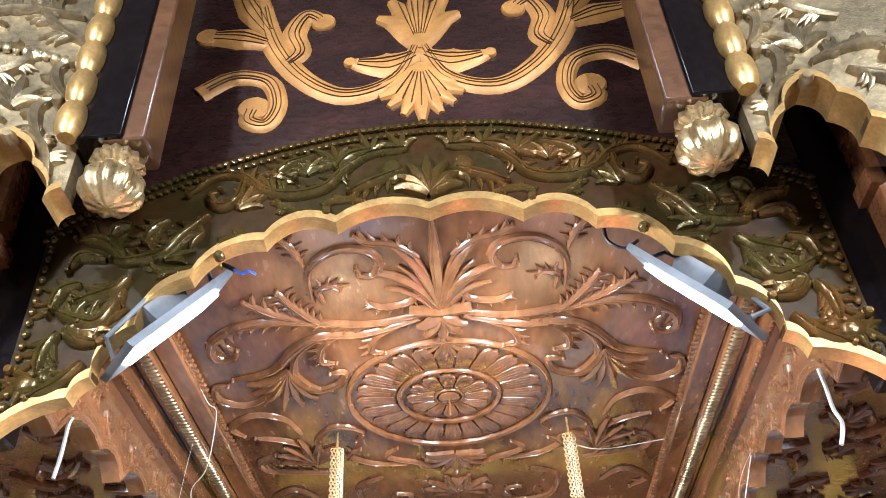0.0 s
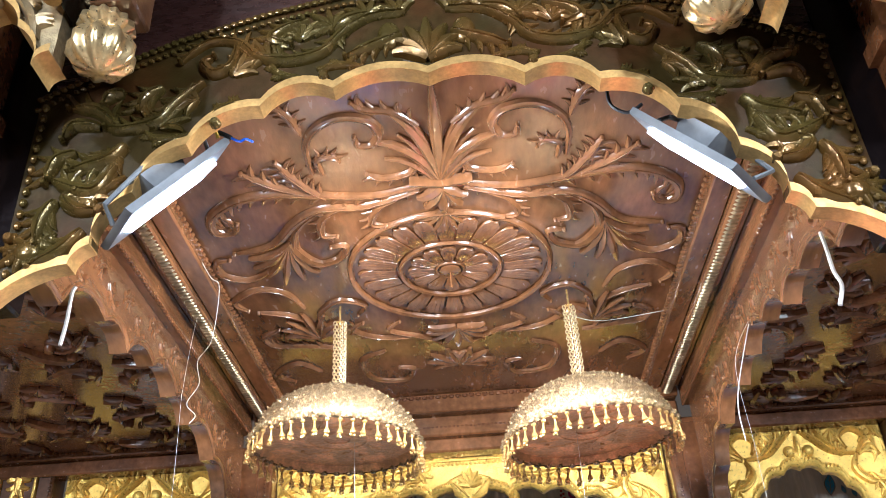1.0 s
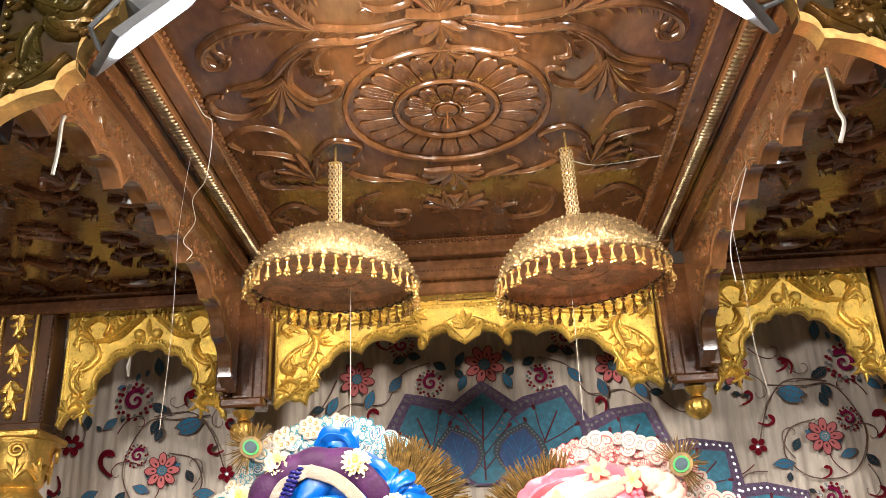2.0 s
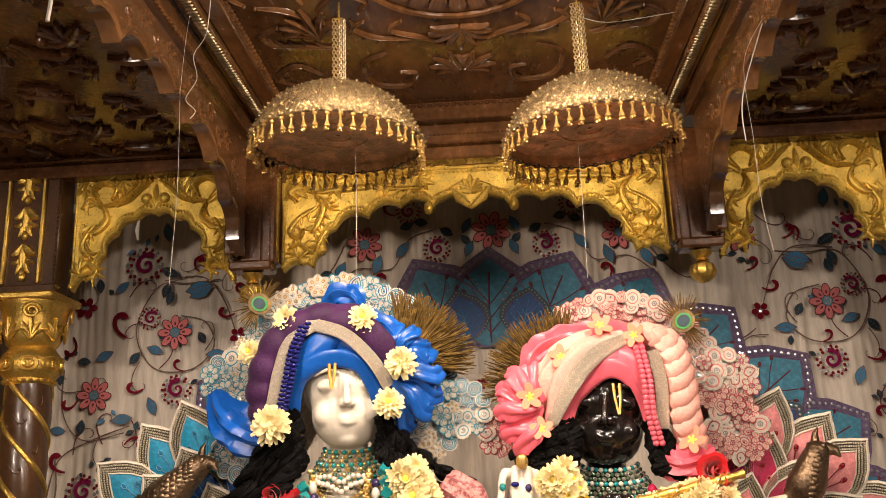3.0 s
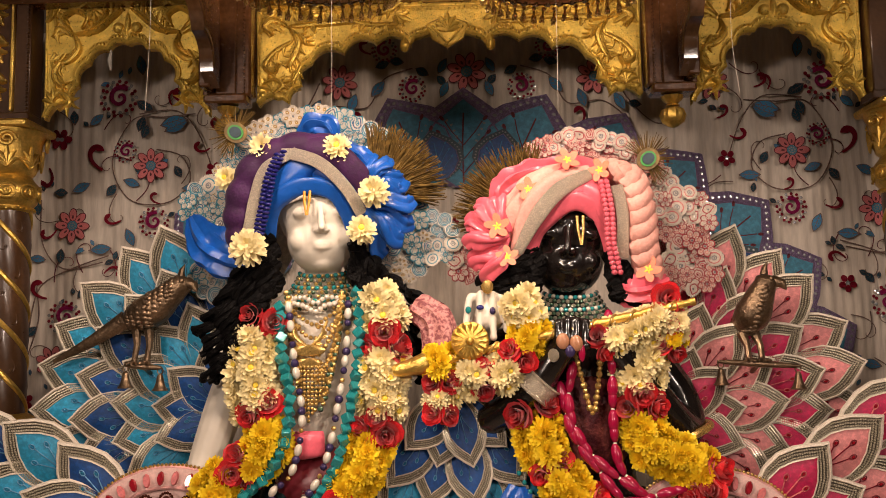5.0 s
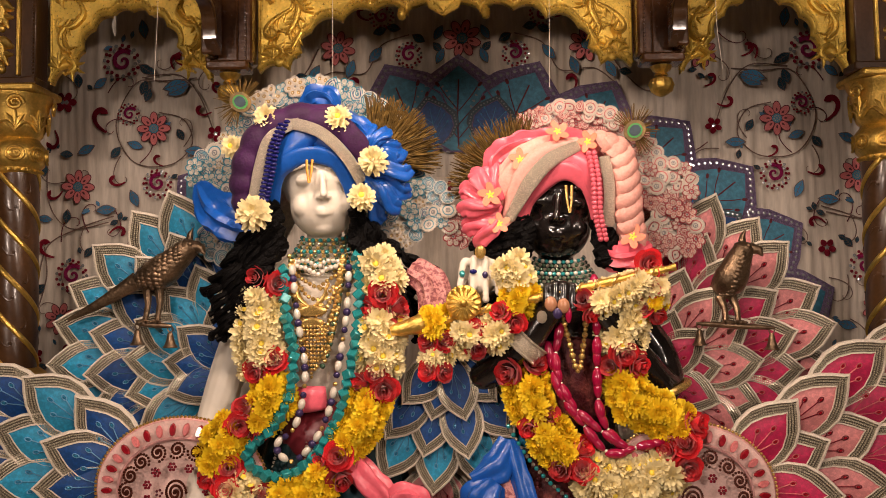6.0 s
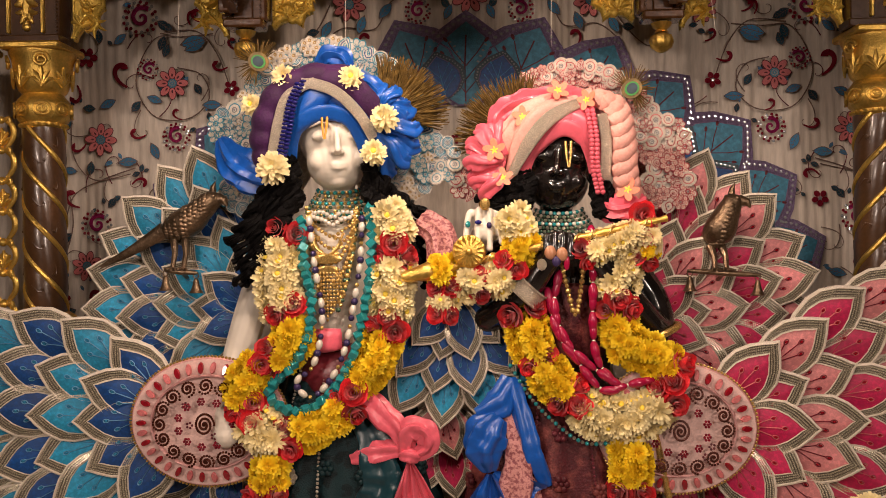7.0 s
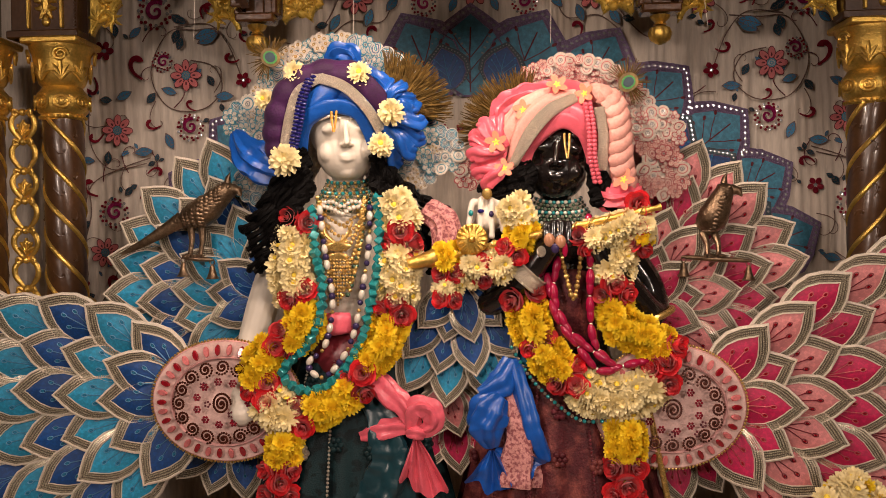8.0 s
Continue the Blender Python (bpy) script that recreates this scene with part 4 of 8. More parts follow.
for s, xb in ((-1, -0.467), (1, 0.345)):
    q = thing("hanging_beam", (xb, 0.88, 2.84), "dark beam with brass-brown face ending in a gilt ribbed bulb", "beam", "hanging beams", "structure")
    part("beam", Mesh().box((xb - 0.036, 0.86, 2.85), (xb + 0.03, 0.93, 3.75), 0.004), BEAM, q)
    part("black_strip", Mesh().box((min(xb + s * 0.002, xb + s * 0.075), 0.854, 2.852), (max(xb + s * 0.002, xb + s * 0.075), 0.93, 3.75), 0.003), BLACK, q, "black painted strip")
    b = (xb + s * 0.02, 0.90, 2.79)
    part("collar", Mesh().lathe([(0.022, 0.065), (0.036, 0.055), (0.038, 0.042), (0.026, 0.034), (0.022, 0.026)], b, 84, 14, 0.07), BULB, q)
    part("bulb", Mesh().lathe([(0.012, 0.032), (0.034, 0.026), (0.044, 0.008), (0.043, -0.012), (0.032, -0.028), (0.019, -0.034), (0.015, -0.036), (0.004, -0.037)], b, 99, 9, 0.085), BULB, q, "ribbed gilt bulb")
    # side bracket: half arch with scalloped gilt edge
    k = thing("side_bracket", (xb + s * 0.2, 0.87, 2.85), "pale gold carved bracket with scalloped edge", "bracket", "side brackets", "structure")
    x0 = xb + s * 0.075
    g = (lambda x0, s: lambda u, v, h: (x0 + s * u, 0.885 - 0.25 * u - h, v))(x0, s)
    e = foils([(0.004, 2.775), (0.022, 2.748), (0.050, 2.815), (0.092, 2.872), (0.120, 2.825), (0.145, 2.765), (0.175, 2.70), (0.22, 2.66)], 0.16, 6)
    part("board", Mesh().slab(e + [(0.34, 2.64), (0.34, 3.45), (0.004, 3.45)], g, -0.03, 0.0), PALE, k, smooth=False)
    c = Mesh()
    for u, v, a, r, w in ((0.030, 2.80, 80, 0.10, -1), (0.050, 2.86, 60, 0.10, 1), (0.110, 2.90, 20, 0.11, -1), (0.150, 2.87, -50, 0.10, 1), (0.190, 2.80, -60, 0.10, -1), (0.030, 2.95, 50, 0.10, 1), (0.170, 2.98, 150, 0.11, -1), (0.220, 2.93, -20, 0.10, 1),
                          (0.030, 3.09, 30, 0.15, 1), (0.050, 3.16, 10, 0.17, -1), (0.160, 3.12, 20, 0.15, 1), (0.040, 3.27, 20, 0.16, 1), (0.180, 3.24, 10, 0.15, -1)):
        c.scroll(g, u, v, a, r, w, 0.0085, 0.018, 3, 5.6)
    c.fan(g, 0.105, 2.93, 90, 40, 5, 0.07, 0.008, 0.016)
    for i in range(22):
        c.ball(g(0.015 + 0.0145 * i, 3.035 + 0.03 * math.sin(i * 0.15), 0.004), (0.0085, 0.008, 0.012), 8, 5)
    part("carving", c, PALE, k)
    n = len(e)
    vs = [g(u, v - 0.002, -0.045) for u, v in e] + [g(u, v - 0.002, 0.012) for u, v in e] + [g(u, v + 0.012, 0.012) for u, v in e]
    part("scalloped_edge", Mesh().add(vs, [(r * n + i, r * n + i + 1, (r + 1) * n + i + 1, (r + 1) * n + i) for r in range(2) for i in range(n - 1)]), EDGE, k)
    part("end_scallops", Mesh().tube([(x0 + s * 0.006, 0.852, 2.85 + 0.010 * i) for i in range(60)], [0.013 + 0.009 * abs(math.sin(i * 0.45)) ** 0.5 for i in range(60)], 10), EDGE, k)

# carved brown posts beside the hood
for s in (-1, 1):
    x = XC + s * 0.73
    q = thing("front_post", (x, 1.02, 0.0), "glossy brown carved front post", "post", "front posts", "structure")
    part("post", Mesh().box((x - 0.05, 1.0, 2.55), (x + 0.05, 1.10, 3.75), 0.01), TEAKX, q)
    part("black_board", Mesh().box((min(x - s * 0.125, x - s * 0.05), 1.06, 2.50), (max(x - s * 0.125, x - s * 0.05), 1.12, 3.75), 0.004), BLACK, q, "black painted board")
    c = Mesh()
    for i in range(10):
        c.scroll(at_y(1.0, x), -0.03 if i % 2 else 0.03, 2.58 + i * 0.09, 60 if i % 2 else 120, 0.08, -1 if i % 2 else 1, 0.009, 0.010, 2, 6)
    part("carving", c, TEAKX, q)

# ---- two flood lights behind the arch ----
LED = glow("lit_led_panel", (1.0, 0.95, 0.88), 14.0)
STEEL = mat("grey_casting", (0.16, 0.17, 0.18), 0.45, 0.2, 0.2, 10)
for e, t in FLOODS:
    q = thing("flood_light", e, "slim grey flood light, lit, hung behind the hood arch", "flood light", "flood lights")
    M4 = flood_pose(e, t)
    tw = radians(33 if e[0] < 0 else -33)
    g = lambda u, v, h: tuple(M4 @ Vector((u * math.cos(tw) - v * math.sin(tw), u * math.sin(tw) + v * math.cos(tw), -h)))
    hs = part("housing", Mesh().slab([(-0.122, -0.050), (0.122, -0.050), (0.122, 0.050), (-0.122, 0.050)], g, -0.008, 0.004, 0.02), STEEL, q)
    part("lens", Mesh().slab([(-0.114, 0.0), (-0.085, -0.026), (0.085, -0.026), (0.114, 0.0), (0.085, 0.026), (-0.085, 0.026)], g, 0.004, 0.008), LED, hs, "bright white lit panel")
    part("driver_box", Mesh().slab([(-0.04, -0.03), (0.04, -0.03), (0.04, 0.03), (-0.04, 0.03)], g, -0.04, -0.010, 0.1), STEEL, hs)
    part("yoke", Mesh().tube([g(-0.118, 0, -0.01), g(-0.118, -0.02, -0.035), g(0, -0.03, -0.05), g(0.118, -0.02, -0.035), g(0.118, 0, -0.01)], 0.004, 6), STEEL, q)

# ---- backdrop cloth with sewn motifs ----
BY, BXC = 2.80, 0.012  # the cloth and its pattern's middle line
cloth = thing("backdrop", (XC, BY, 1.0), "pale beige hanging cloth sewn with flowers, leaves and lotus petals", "backdrop cloth", "", "structure")
n, vs = 640, []
for j in range(24):
    for i in range(n):
        x, z = XC - 1.62 + 3.1 * i / (n - 1), 0.82 + 1.96 * j / 23
        vs.append((x, BY + 0.005 * math.sin(x * 41 + 1.5 * math.sin(z * 2.3)) + 0.010 * noise.noise((x * 14, z * 1.2, 3)) + 0.0024 * (1 + noise.noise((x * 5, z * 3, 8))) * math.sin(x * 210 + 7 * noise.noise((x * 6, z * 1.4, 5))), z))
part("cloth", Mesh().add(vs, [(j * n + i, j * n + i + 1, (j + 1) * n + i + 1, (j + 1) * n + i) for j in range(23) for i in range(n - 1)]), CLOTH, cloth)

PINK_SILK = mat("salmon_applique", (0.74, 0.20, 0.20), 0.6, 0.0, 0.3, 40, 0.4, 500, rand=0.15)
MAROON = mat("maroon_thread", (0.16, 0.018, 0.03), 0.5, 0.1, 0.4, 80, 0.5, 900)
CRIMSON = mat("crimson_sequin", (0.40, 0.008, 0.035), 0.35, 0.35, 0.5, 120, 0.8, 900, rand=0.2)
MAGENTA = mat("magenta_sequin", (0.55, 0.02, 0.17), 0.3, 0.4, 0.5, 140, 0.8, 900)
TEAL_SEQ = mat("teal_sequin", (0.018, 0.13, 0.21), 0.35, 0.45, 0.6, 120, 0.8, 900, rand=0.35)
BLUE_LEAF = mat("blue_leaf", (0.03, 0.13, 0.44), 0.5, 0.15, 0.4, 60, 0.5, 700, second=(0.03, 0.22, 0.34), rand=0.25)
VINE = mat("antique_thread", (0.24, 0.15, 0.12), 0.5, 0.2, 0.4, 90, 0.5, 900)
LOTUS_TEAL = mat("teal_satin", (0.03, 0.21, 0.33), 0.5, 0.05, 0.35, 18, 0.3, 90, rand=0.1)
LOTUS_BLUE = mat("royal_blue_satin", (0.002, 0.065, 0.24), 0.45, 0.05, 0.35, 18, 0.3, 90, rand=0.1)
LILAC = mat("lilac_braid", (0.28, 0.20, 0.36), 0.5, 0.25, 0.5, 90, 0.7, 700)
GEM = mat("clear_rhinestone", (0.7, 0.72, 0.75), 0.12, 0.6, 0.4, 300)
GEM_BLUE = mat("blue_rhinestone", (0.05, 0.35, 0.6), 0.12, 0.3, 0.4, 200)
GEM_RED = mat("red_stone", (0.36, 0.01, 0.02), 0.15, 0.1, 0.3, 100, coat=0.6)
GOLD_BEAD = mat("gold_bead", (0.86, 0.56, 0.17), 0.28, 0.7, 0.4, 200)
FLAT = lambda u, v, h: (u, -h, v)


def almond(L, w, n=7, sharp=1.0):
    """A leaf outline from its base (0, 0) to its tip (L, 0)."""
    up = [(L * i / n, w * math.sin(math.pi * (i / n) ** sharp)) for i in range(n + 1)]
    return up + [(x, -y) for x, y in reversed(up[1:-1])]


fl = Mesh()
for i in range(8):
    a = math.pi * i / 4 + 0.2
    fl.slab(oval(0.62 * math.cos(a), 0.62 * math.sin(a), 0.39, 0.245, a), FLAT, 0.0, 0.06, 0, 1)
    fl.slab(oval(0.62 * math.cos(a), 0.62 * math.sin(a), 0.34, 0.20, a), FLAT, 0.06, 0.10, 0.1, 0)
    fl.slab(oval(0.50 * math.cos(a), 0.50 * math.sin(a), 0.11, 0.055, a, 8), FLAT, 0.10, 0.14, 0.1, 1)
fl.slab(oval(0, 0, 0.28, 0.28), FLAT, 0.06, 0.16, 0.15, 2)
for i in range(9):
    a = 2 * math.pi * i / 8
    fl.ball(FLAT(0.16 * math.cos(a) * (i < 8), 0.16 * math.sin(a) * (i < 8), 0.17), 0.05, 6, 4, None, 3)
FLOWER = mesh_of("flower", fl, [PINK_SILK, MAROON, LOTUS_TEAL, GEM])
rf = Mesh()
for i in range(5):
    a = 2 * math.pi * i / 5 + 0.3
    rf.slab(oval(0.6 * math.cos(a), 0.6 * math.sin(a), 0.40, 0.33, a), FLAT, 0.0, 0.12, 0.15, 0)
rf.ball(FLAT(0, 0, 0.12), 0.22, 8, 5, None, 1)
RED_FLOWER = mesh_of("small_flower", rf, [CRIMSON, GEM])
md = Mesh()
sp = [(0.62 * (1 - t) * math.cos(9 * t) + 0.1, 0.62 * (1 - t) * math.sin(9 * t)) for t in [i / 24 for i in range(25)]]
md.stroke(sp, [0.14 * (1 - 0.6 * i / 24) for i in range(25)], 0.12, FLAT)
for r, k in ((0.95, 17), (0.76, 14)):
    for i in range(k):
        a = 2 * math.pi * i / k
        md.ball(FLAT(r * math.cos(a), r * math.sin(a), 0.04), 0.105, 6, 4, None, 1 + (i % 3 == 0))
MEDAL = mesh_of("medallion", md, [MAGENTA, CRIMSON, GEM])
hk = Mesh()
sp, a, x, y = [], 1.9, -0.3, -0.9
for i in range(20):
    sp.append((x, y))
    x, y = x + 0.16 * (1 - i / 34) * math.cos(a), y + 0.16 * (1 - i / 34) * math.sin(a)
    a -= 0.05 + 0.021 * i
hk.stroke(sp, [0.07 + 0.15 * (i / 19) for i in range(20)], 0.10, FLAT)
HOOK = mesh_of("scroll_motif", hk, [CRIMSON])


def leaf_mesh(name, m, w):
    q = Mesh().slab(almond(1.0, w), FLAT, 0.0, 0.05, 0, 1).slab([(0.06 + x * 0.9, y * 0.84) for x, y in almond(1.0, w)], FLAT, 0.05, 0.09, 0.1, 0)
    q.stroke([(0.05, 0), (0.5, 0.015), (0.95, 0)], 0.02, 0.12, FLAT, 1)
    for t in (0.25, 0.45, 0.65):
        q.stroke([(t, 0), (t + 0.14, w * 0.55)], 0.014, 0.12, FLAT, 1), q.stroke([(t, 0), (t + 0.14, -w * 0.55)], 0.014, 0.12, FLAT, 1)
    return mesh_of(name, q, [m, VINE])


LEAF, DROP = leaf_mesh("leaf", BLUE_LEAF, 0.24), leaf_mesh("drop_leaf", TEAL_SEQ, 0.30)


def motif(name, me, x, z, size, turn=0.0, lift=0.0):
    """A sewn motif on the cloth and its mirror image."""
    for s in ((1, -1) if abs(x - BXC) > 0.03 else (1,)):
        m = Matrix.Translation((BXC + s * (x - BXC), BY - 0.0170 - lift, z)) @ Matrix.Rotation(radians(-turn) * s, 4, "Y") @ Matrix.Diagonal((s * size, size * 0.09, size, 1))
        piece(name, me, cloth, m)


for x, z, r in ((-0.995, 2.328, 0.056), (-1.243, 2.141, 0.056), (-1.296, 1.713, 0.053), (-0.756, 2.549, 0.054), (-0.391, 2.581, 0.058), (0.013, 2.607, 0.064)):
    motif("flower", FLOWER, x, z, r, random.uniform(0, 40))
for x, z, r in ((-0.983, 2.146, 0.047), (-1.078, 2.376, 0.036), (-1.261, 1.851, 0.052), (-0.161, 2.554, 0.043), (-0.248, 2.682, 0.04), (-1.102, 2.548, 0.06)):
    motif("medallion", MEDAL, x, z, r, random.uniform(0, 90))
for x, z, r, a in ((-1.327, 2.290, 0.04, 190), (-1.120, 2.159, 0.034, 100), (-1.169, 2.366, 0.055, 40), (-1.107, 1.994, 0.034, -60), (-1.346, 1.944, 0.045, 60), (-0.837, 2.384, 0.034, 100),
                   (-0.788, 2.459, 0.032, 60), (-0.926, 2.553, 0.032, 10), (-1.269, 1.607, 0.04, 40), (-0.342, 2.463, 0.036, 10), (-0.981, 2.225, 0.028, 60), (-1.323, 2.117, 0.034, 130), (-0.910, 2.557, 0.034, 60), (-0.311, 2.696, 0.034, 60)):
    motif("scroll_motif", HOOK, x, z, r, a)
for x, z, r in ((-1.296, 2.420, 0.032), (-0.793, 2.308, 0.028), (-1.140, 1.911, 0.029), (-1.381, 1.594, 0.03), (-1.283, 2.419, 0.034)):
    motif("small_flower", RED_FLOWER, x, z, r, random.uniform(0, 60))
for x, z, r, a in ((-0.968, 2.456, 0.09, 15), (-1.247, 2.248, 0.066, 25), (-0.896, 2.253, 0.07, 0), (-1.084, 2.285, 0.06, -20), (-1.072, 2.130, 0.066, -65), (-1.187, 2.061, 0.072, 5), (-1.378, 2.042, 0.055, -8),
                   (-0.292, 2.531, 0.07, 50), (-0.363, 2.479, 0.07, 70), (-0.079, 2.601, 0.06, 60), (-0.072, 2.523, 0.06, 65), (-0.486, 2.468, 0.07, 60), (-1.227, 1.656, 0.066, 15), (-0.954, 2.436, 0.085, 25), (-1.195, 2.461, 0.06, 40), (-1.024, 2.622, 0.07, 100)):
    motif("leaf", LEAF, x, z, r, a)
for x, z, r, a in ((-1.045, 2.540, 0.055, -35), (-1.037, 2.438, 0.055, 70), (-1.136, 2.232, 0.05, 50), (-0.919, 2.327, 0.046, -60), (-1.357, 2.223, 0.048, -85), (-1.304, 2.250, 0.046, -5), (-1.276, 2.070, 0.05, -95),
                   (-1.221, 1.910, 0.044, 50), (-1.386, 1.792, 0.052, 40), (-0.150, 2.622, 0.05, -30), (-0.231, 2.644, 0.05, 200), (-0.537, 2.485, 0.046, 10), (-1.382, 1.548, 0.05, 20), (-0.989, 2.507, 0.046, 150), (-1.023, 2.415, 0.05, 70), (-1.242, 2.464, 0.05, 95), (-0.053, 2.562, 0.045, 130), (-0.185, 2.641, 0.05, 170)):
    motif("drop_leaf", DROP, x, z, r, a)
for path in ([(-1.376, 1.808), (-1.342, 1.948), (-1.239, 2.006), (-1.126, 2.044)], [(-1.345, 2.227), (-1.338, 2.087), (-1.269, 2.006), (-1.143, 2.024)], [(-0.855, 2.493), (-0.955, 2.485), (-1.056, 2.478), (-1.120, 2.341), (-1.062, 2.221), (-0.941, 2.209), (-0.870, 2.276), (-0.898, 2.356), (-0.978, 2.381)],
             [(-0.799, 2.314), (-0.846, 2.433), (-0.915, 2.504), (-1.035, 2.497)], [(-1.378, 1.728), (-1.344, 1.848), (-1.352, 1.948)], [(-1.269, 1.607), (-1.321, 1.527), (-1.384, 1.457)],
             [(-0.486, 2.450), (-0.413, 2.503), (-0.305, 2.499), (-0.250, 2.589), (-0.159, 2.623)], [(-0.657, 2.439), (-0.577, 2.427), (-0.497, 2.504), (-0.456, 2.581)]):
    for s in (1, -1):
        part("vine", Mesh().tube([(BXC + s * (p.x - BXC), BY - 0.014, p.y) for p in spline([(a, b, 0) for a, b in path], 8)], 0.0022, 5), VINE, cloth)


for k in range(34):
    x, z = random.uniform(0.78, 1.42), random.uniform(1.62, 2.62)
    a, w, pts = random.uniform(0, 6.28), random.choice((-1, 1)), []
    for i in range(18):
        pts.append((x, z))
        x, z = x + 0.0125 * (1 - i / 26) * math.cos(a), z + 0.0125 * (1 - i / 26) * math.sin(a)
        a += w * (0.04 + 0.034 * i)
    for s in (1, -1):
        part("tendril", Mesh().tube([(BXC + s * (u - BXC), BY - 0.0145, v) for u, v in pts], [0.0019 - 0.00005 * i for i in range(18)], 5), VINE if k % 3 else MAROON, cloth)
for k in range(26):
    x, z = random.uniform(0.74, 1.44), random.uniform(1.56, 2.66)
    for j in range(random.choice((1, 3, 3))):
        motif("seed_leaf", DROP if k % 2 else LEAF, -x + 0.03 * j, z + 0.012 * j, random.uniform(0.020, 0.034), random.uniform(-180, 180))


def lotus(name, field, border, n=9):
    """A pointed lotus petal from its base (0, 0) to its tip (1, 0), with a jewelled border and embroidered veins."""
    side = [(0.0, 0.10), (0.12, 0.28), (0.32, 0.42), (0.55, 0.42), (0.75, 0.29), (0.9, 0.12), (1.0, 0.0)]
    out = side + [(x, -y) for x, y in reversed(side[:-1])]
    q = Mesh().slab(out, FLAT, 0.0, 0.03, 0, 1)
    inner = [(0.02 + x * 0.87, y * 0.76) for x, y in out]
    q.slab(inner, FLAT, 0.03, 0.045, 0.04, 0)
    rimline = [Vector((0.01 + x * 0.94, y * 0.88, 0)) for x, y in out]
    for p in along(rimline, 0.062):
        q.ball(FLAT(p.x, p.y, 0.035), 0.016, 6, 4, None, 2)
    q.stroke([(x, y) for x, y in inner], 0.013, 0.06, FLAT, 3)
    q.stroke([(0.05, 0), (0.4, 0.01), (0.74, 0)], 0.009, 0.07, FLAT, 4)
    for t in (0.14, 0.28, 0.42):
        for s in (1, -1):
            q.stroke([(t, 0), (t + 0.14, s * 0.10), (t + 0.24, s * (0.24 - 0.2 * t))], 0.008, 0.07, FLAT, 4)
            q.slab(oval(t + 0.27, s * (0.265 - 0.2 * t), 0.03, 0.016, s * 0.6, 8), FLAT, 0.03, 0.07, 0.1, 4)
    return mesh_of(name, q, [field, border, GEM, LILAC, MAROON if field is not LOTUS_BLUE else BLUE_LEAF])


NAVY_THREAD = mat("dark_teal_thread", (0.02, 0.05, 0.07), 0.5, 0.1, 0.3, 60)
LP_TEAL, LP_BLUE = lotus("lotus_petal", LOTUS_TEAL, LILAC), lotus("lotus_petal", LOTUS_BLUE, NAVY_THREAD)
for me, lift, rows in ((LP_TEAL, 0.004, ((-0.003, 2.233, 0.001, 2.555), (-0.103, 2.224, -0.239, 2.526), (-0.342, 2.205, -0.486, 2.458), (0.532, 2.120, 0.741, 2.322), (0.713, 1.987, 0.938, 2.172), (0.856, 1.854, 1.089, 1.989), (0.941, 1.678, 1.182, 1.783))),
                       (LP_BLUE, 0.010, ((-0.067, 2.258, -0.104, 2.418), (0.589, 1.974, 0.747, 2.154), (0.732, 1.885, 0.895, 2.023), (0.826, 1.719, 1.012, 1.855), (0.883, 1.544, 1.093, 1.653)))):
    for x0, z0, x1, z1 in rows:
        L = math.hypot(x1 - x0, z1 - z0)
        for s in ((1, -1) if abs(x1 - BXC) > 0.03 else (1,)):
            a = math.atan2(z1 - z0, s * (x1 - x0))
            piece("lotus_petal", me, cloth, Matrix.Translation((BXC + s * (x0 - BXC), BY - 0.0155 - lift, z0)) @ Matrix.Rotation(-a, 4, "Y") @ Matrix.Diagonal((L, L * 0.12, L * 1.18, 1)))
x0, z0, x1, z1 = -0.263, 2.239, 0.244, 2.271
part("ribbon", Mesh().slab([(x0, 2.095), (x1, 2.095), (x1, 2.155), (x0, 2.155)], lambda u, v, h: (u, BY - 0.012 - h, v), 0, 0.003), CLOTH, cloth)
for i in range(5):
    motif("small_flower", RED_FLOWER, BXC + 0.05 + i * 0.06, 2.125, 0.018, 20, 0.004)

# ---- peacock tails: overlapping jewelled petals in rings ----
CREAM_BRAID = mat("braid_backing", (0.13, 0.10, 0.07), 0.6, 0.1, 0.3, 90, 0.9, 800)
BRAID_BEAD = mat("silver_bead_row", (0.88, 0.78, 0.58), 0.26, 0.35, 0.6, 90)
PALE_CORD = mat("pale_cord", (0.88, 0.79, 0.66), 0.6, 0.0, 0.2, 60, 0.4, 700)
FEATHER = {
    "teal": mat("turquoise_satin", (0.008, 0.32, 0.56), 0.45, 0.05, 0.3, 30, 0.3, 160, rand=0.18),
    "blue": mat("cobalt_satin", (0.001, 0.070, 0.29), 0.42, 0.05, 0.3, 30, 0.3, 160, rand=0.18),
    "pink": mat("rose_pink_satin", (0.72, 0.25, 0.25), 0.5, 0.0, 0.25, 30, 0.3, 160, rand=0.12),
    "crimson": mat("crimson_satin", (0.56, 0.010, 0.085), 0.42, 0.0, 0.3, 30, 0.3, 160, rand=0.15),
}


PINK_BRAID = mat("pale_pink_braid", (0.76, 0.40, 0.38), 0.6, 0.0, 0.25, 60, 0.4, 500)
BRONZE_BEAD = mat("bronze_glass_bead", (0.16, 0.045, 0.028), 0.2, 0.5, 0.5, 150)


SKY_THREAD = mat("sky_blue_thread", (0.20, 0.48, 0.72), 0.5, 0.1, 0.3, 60)


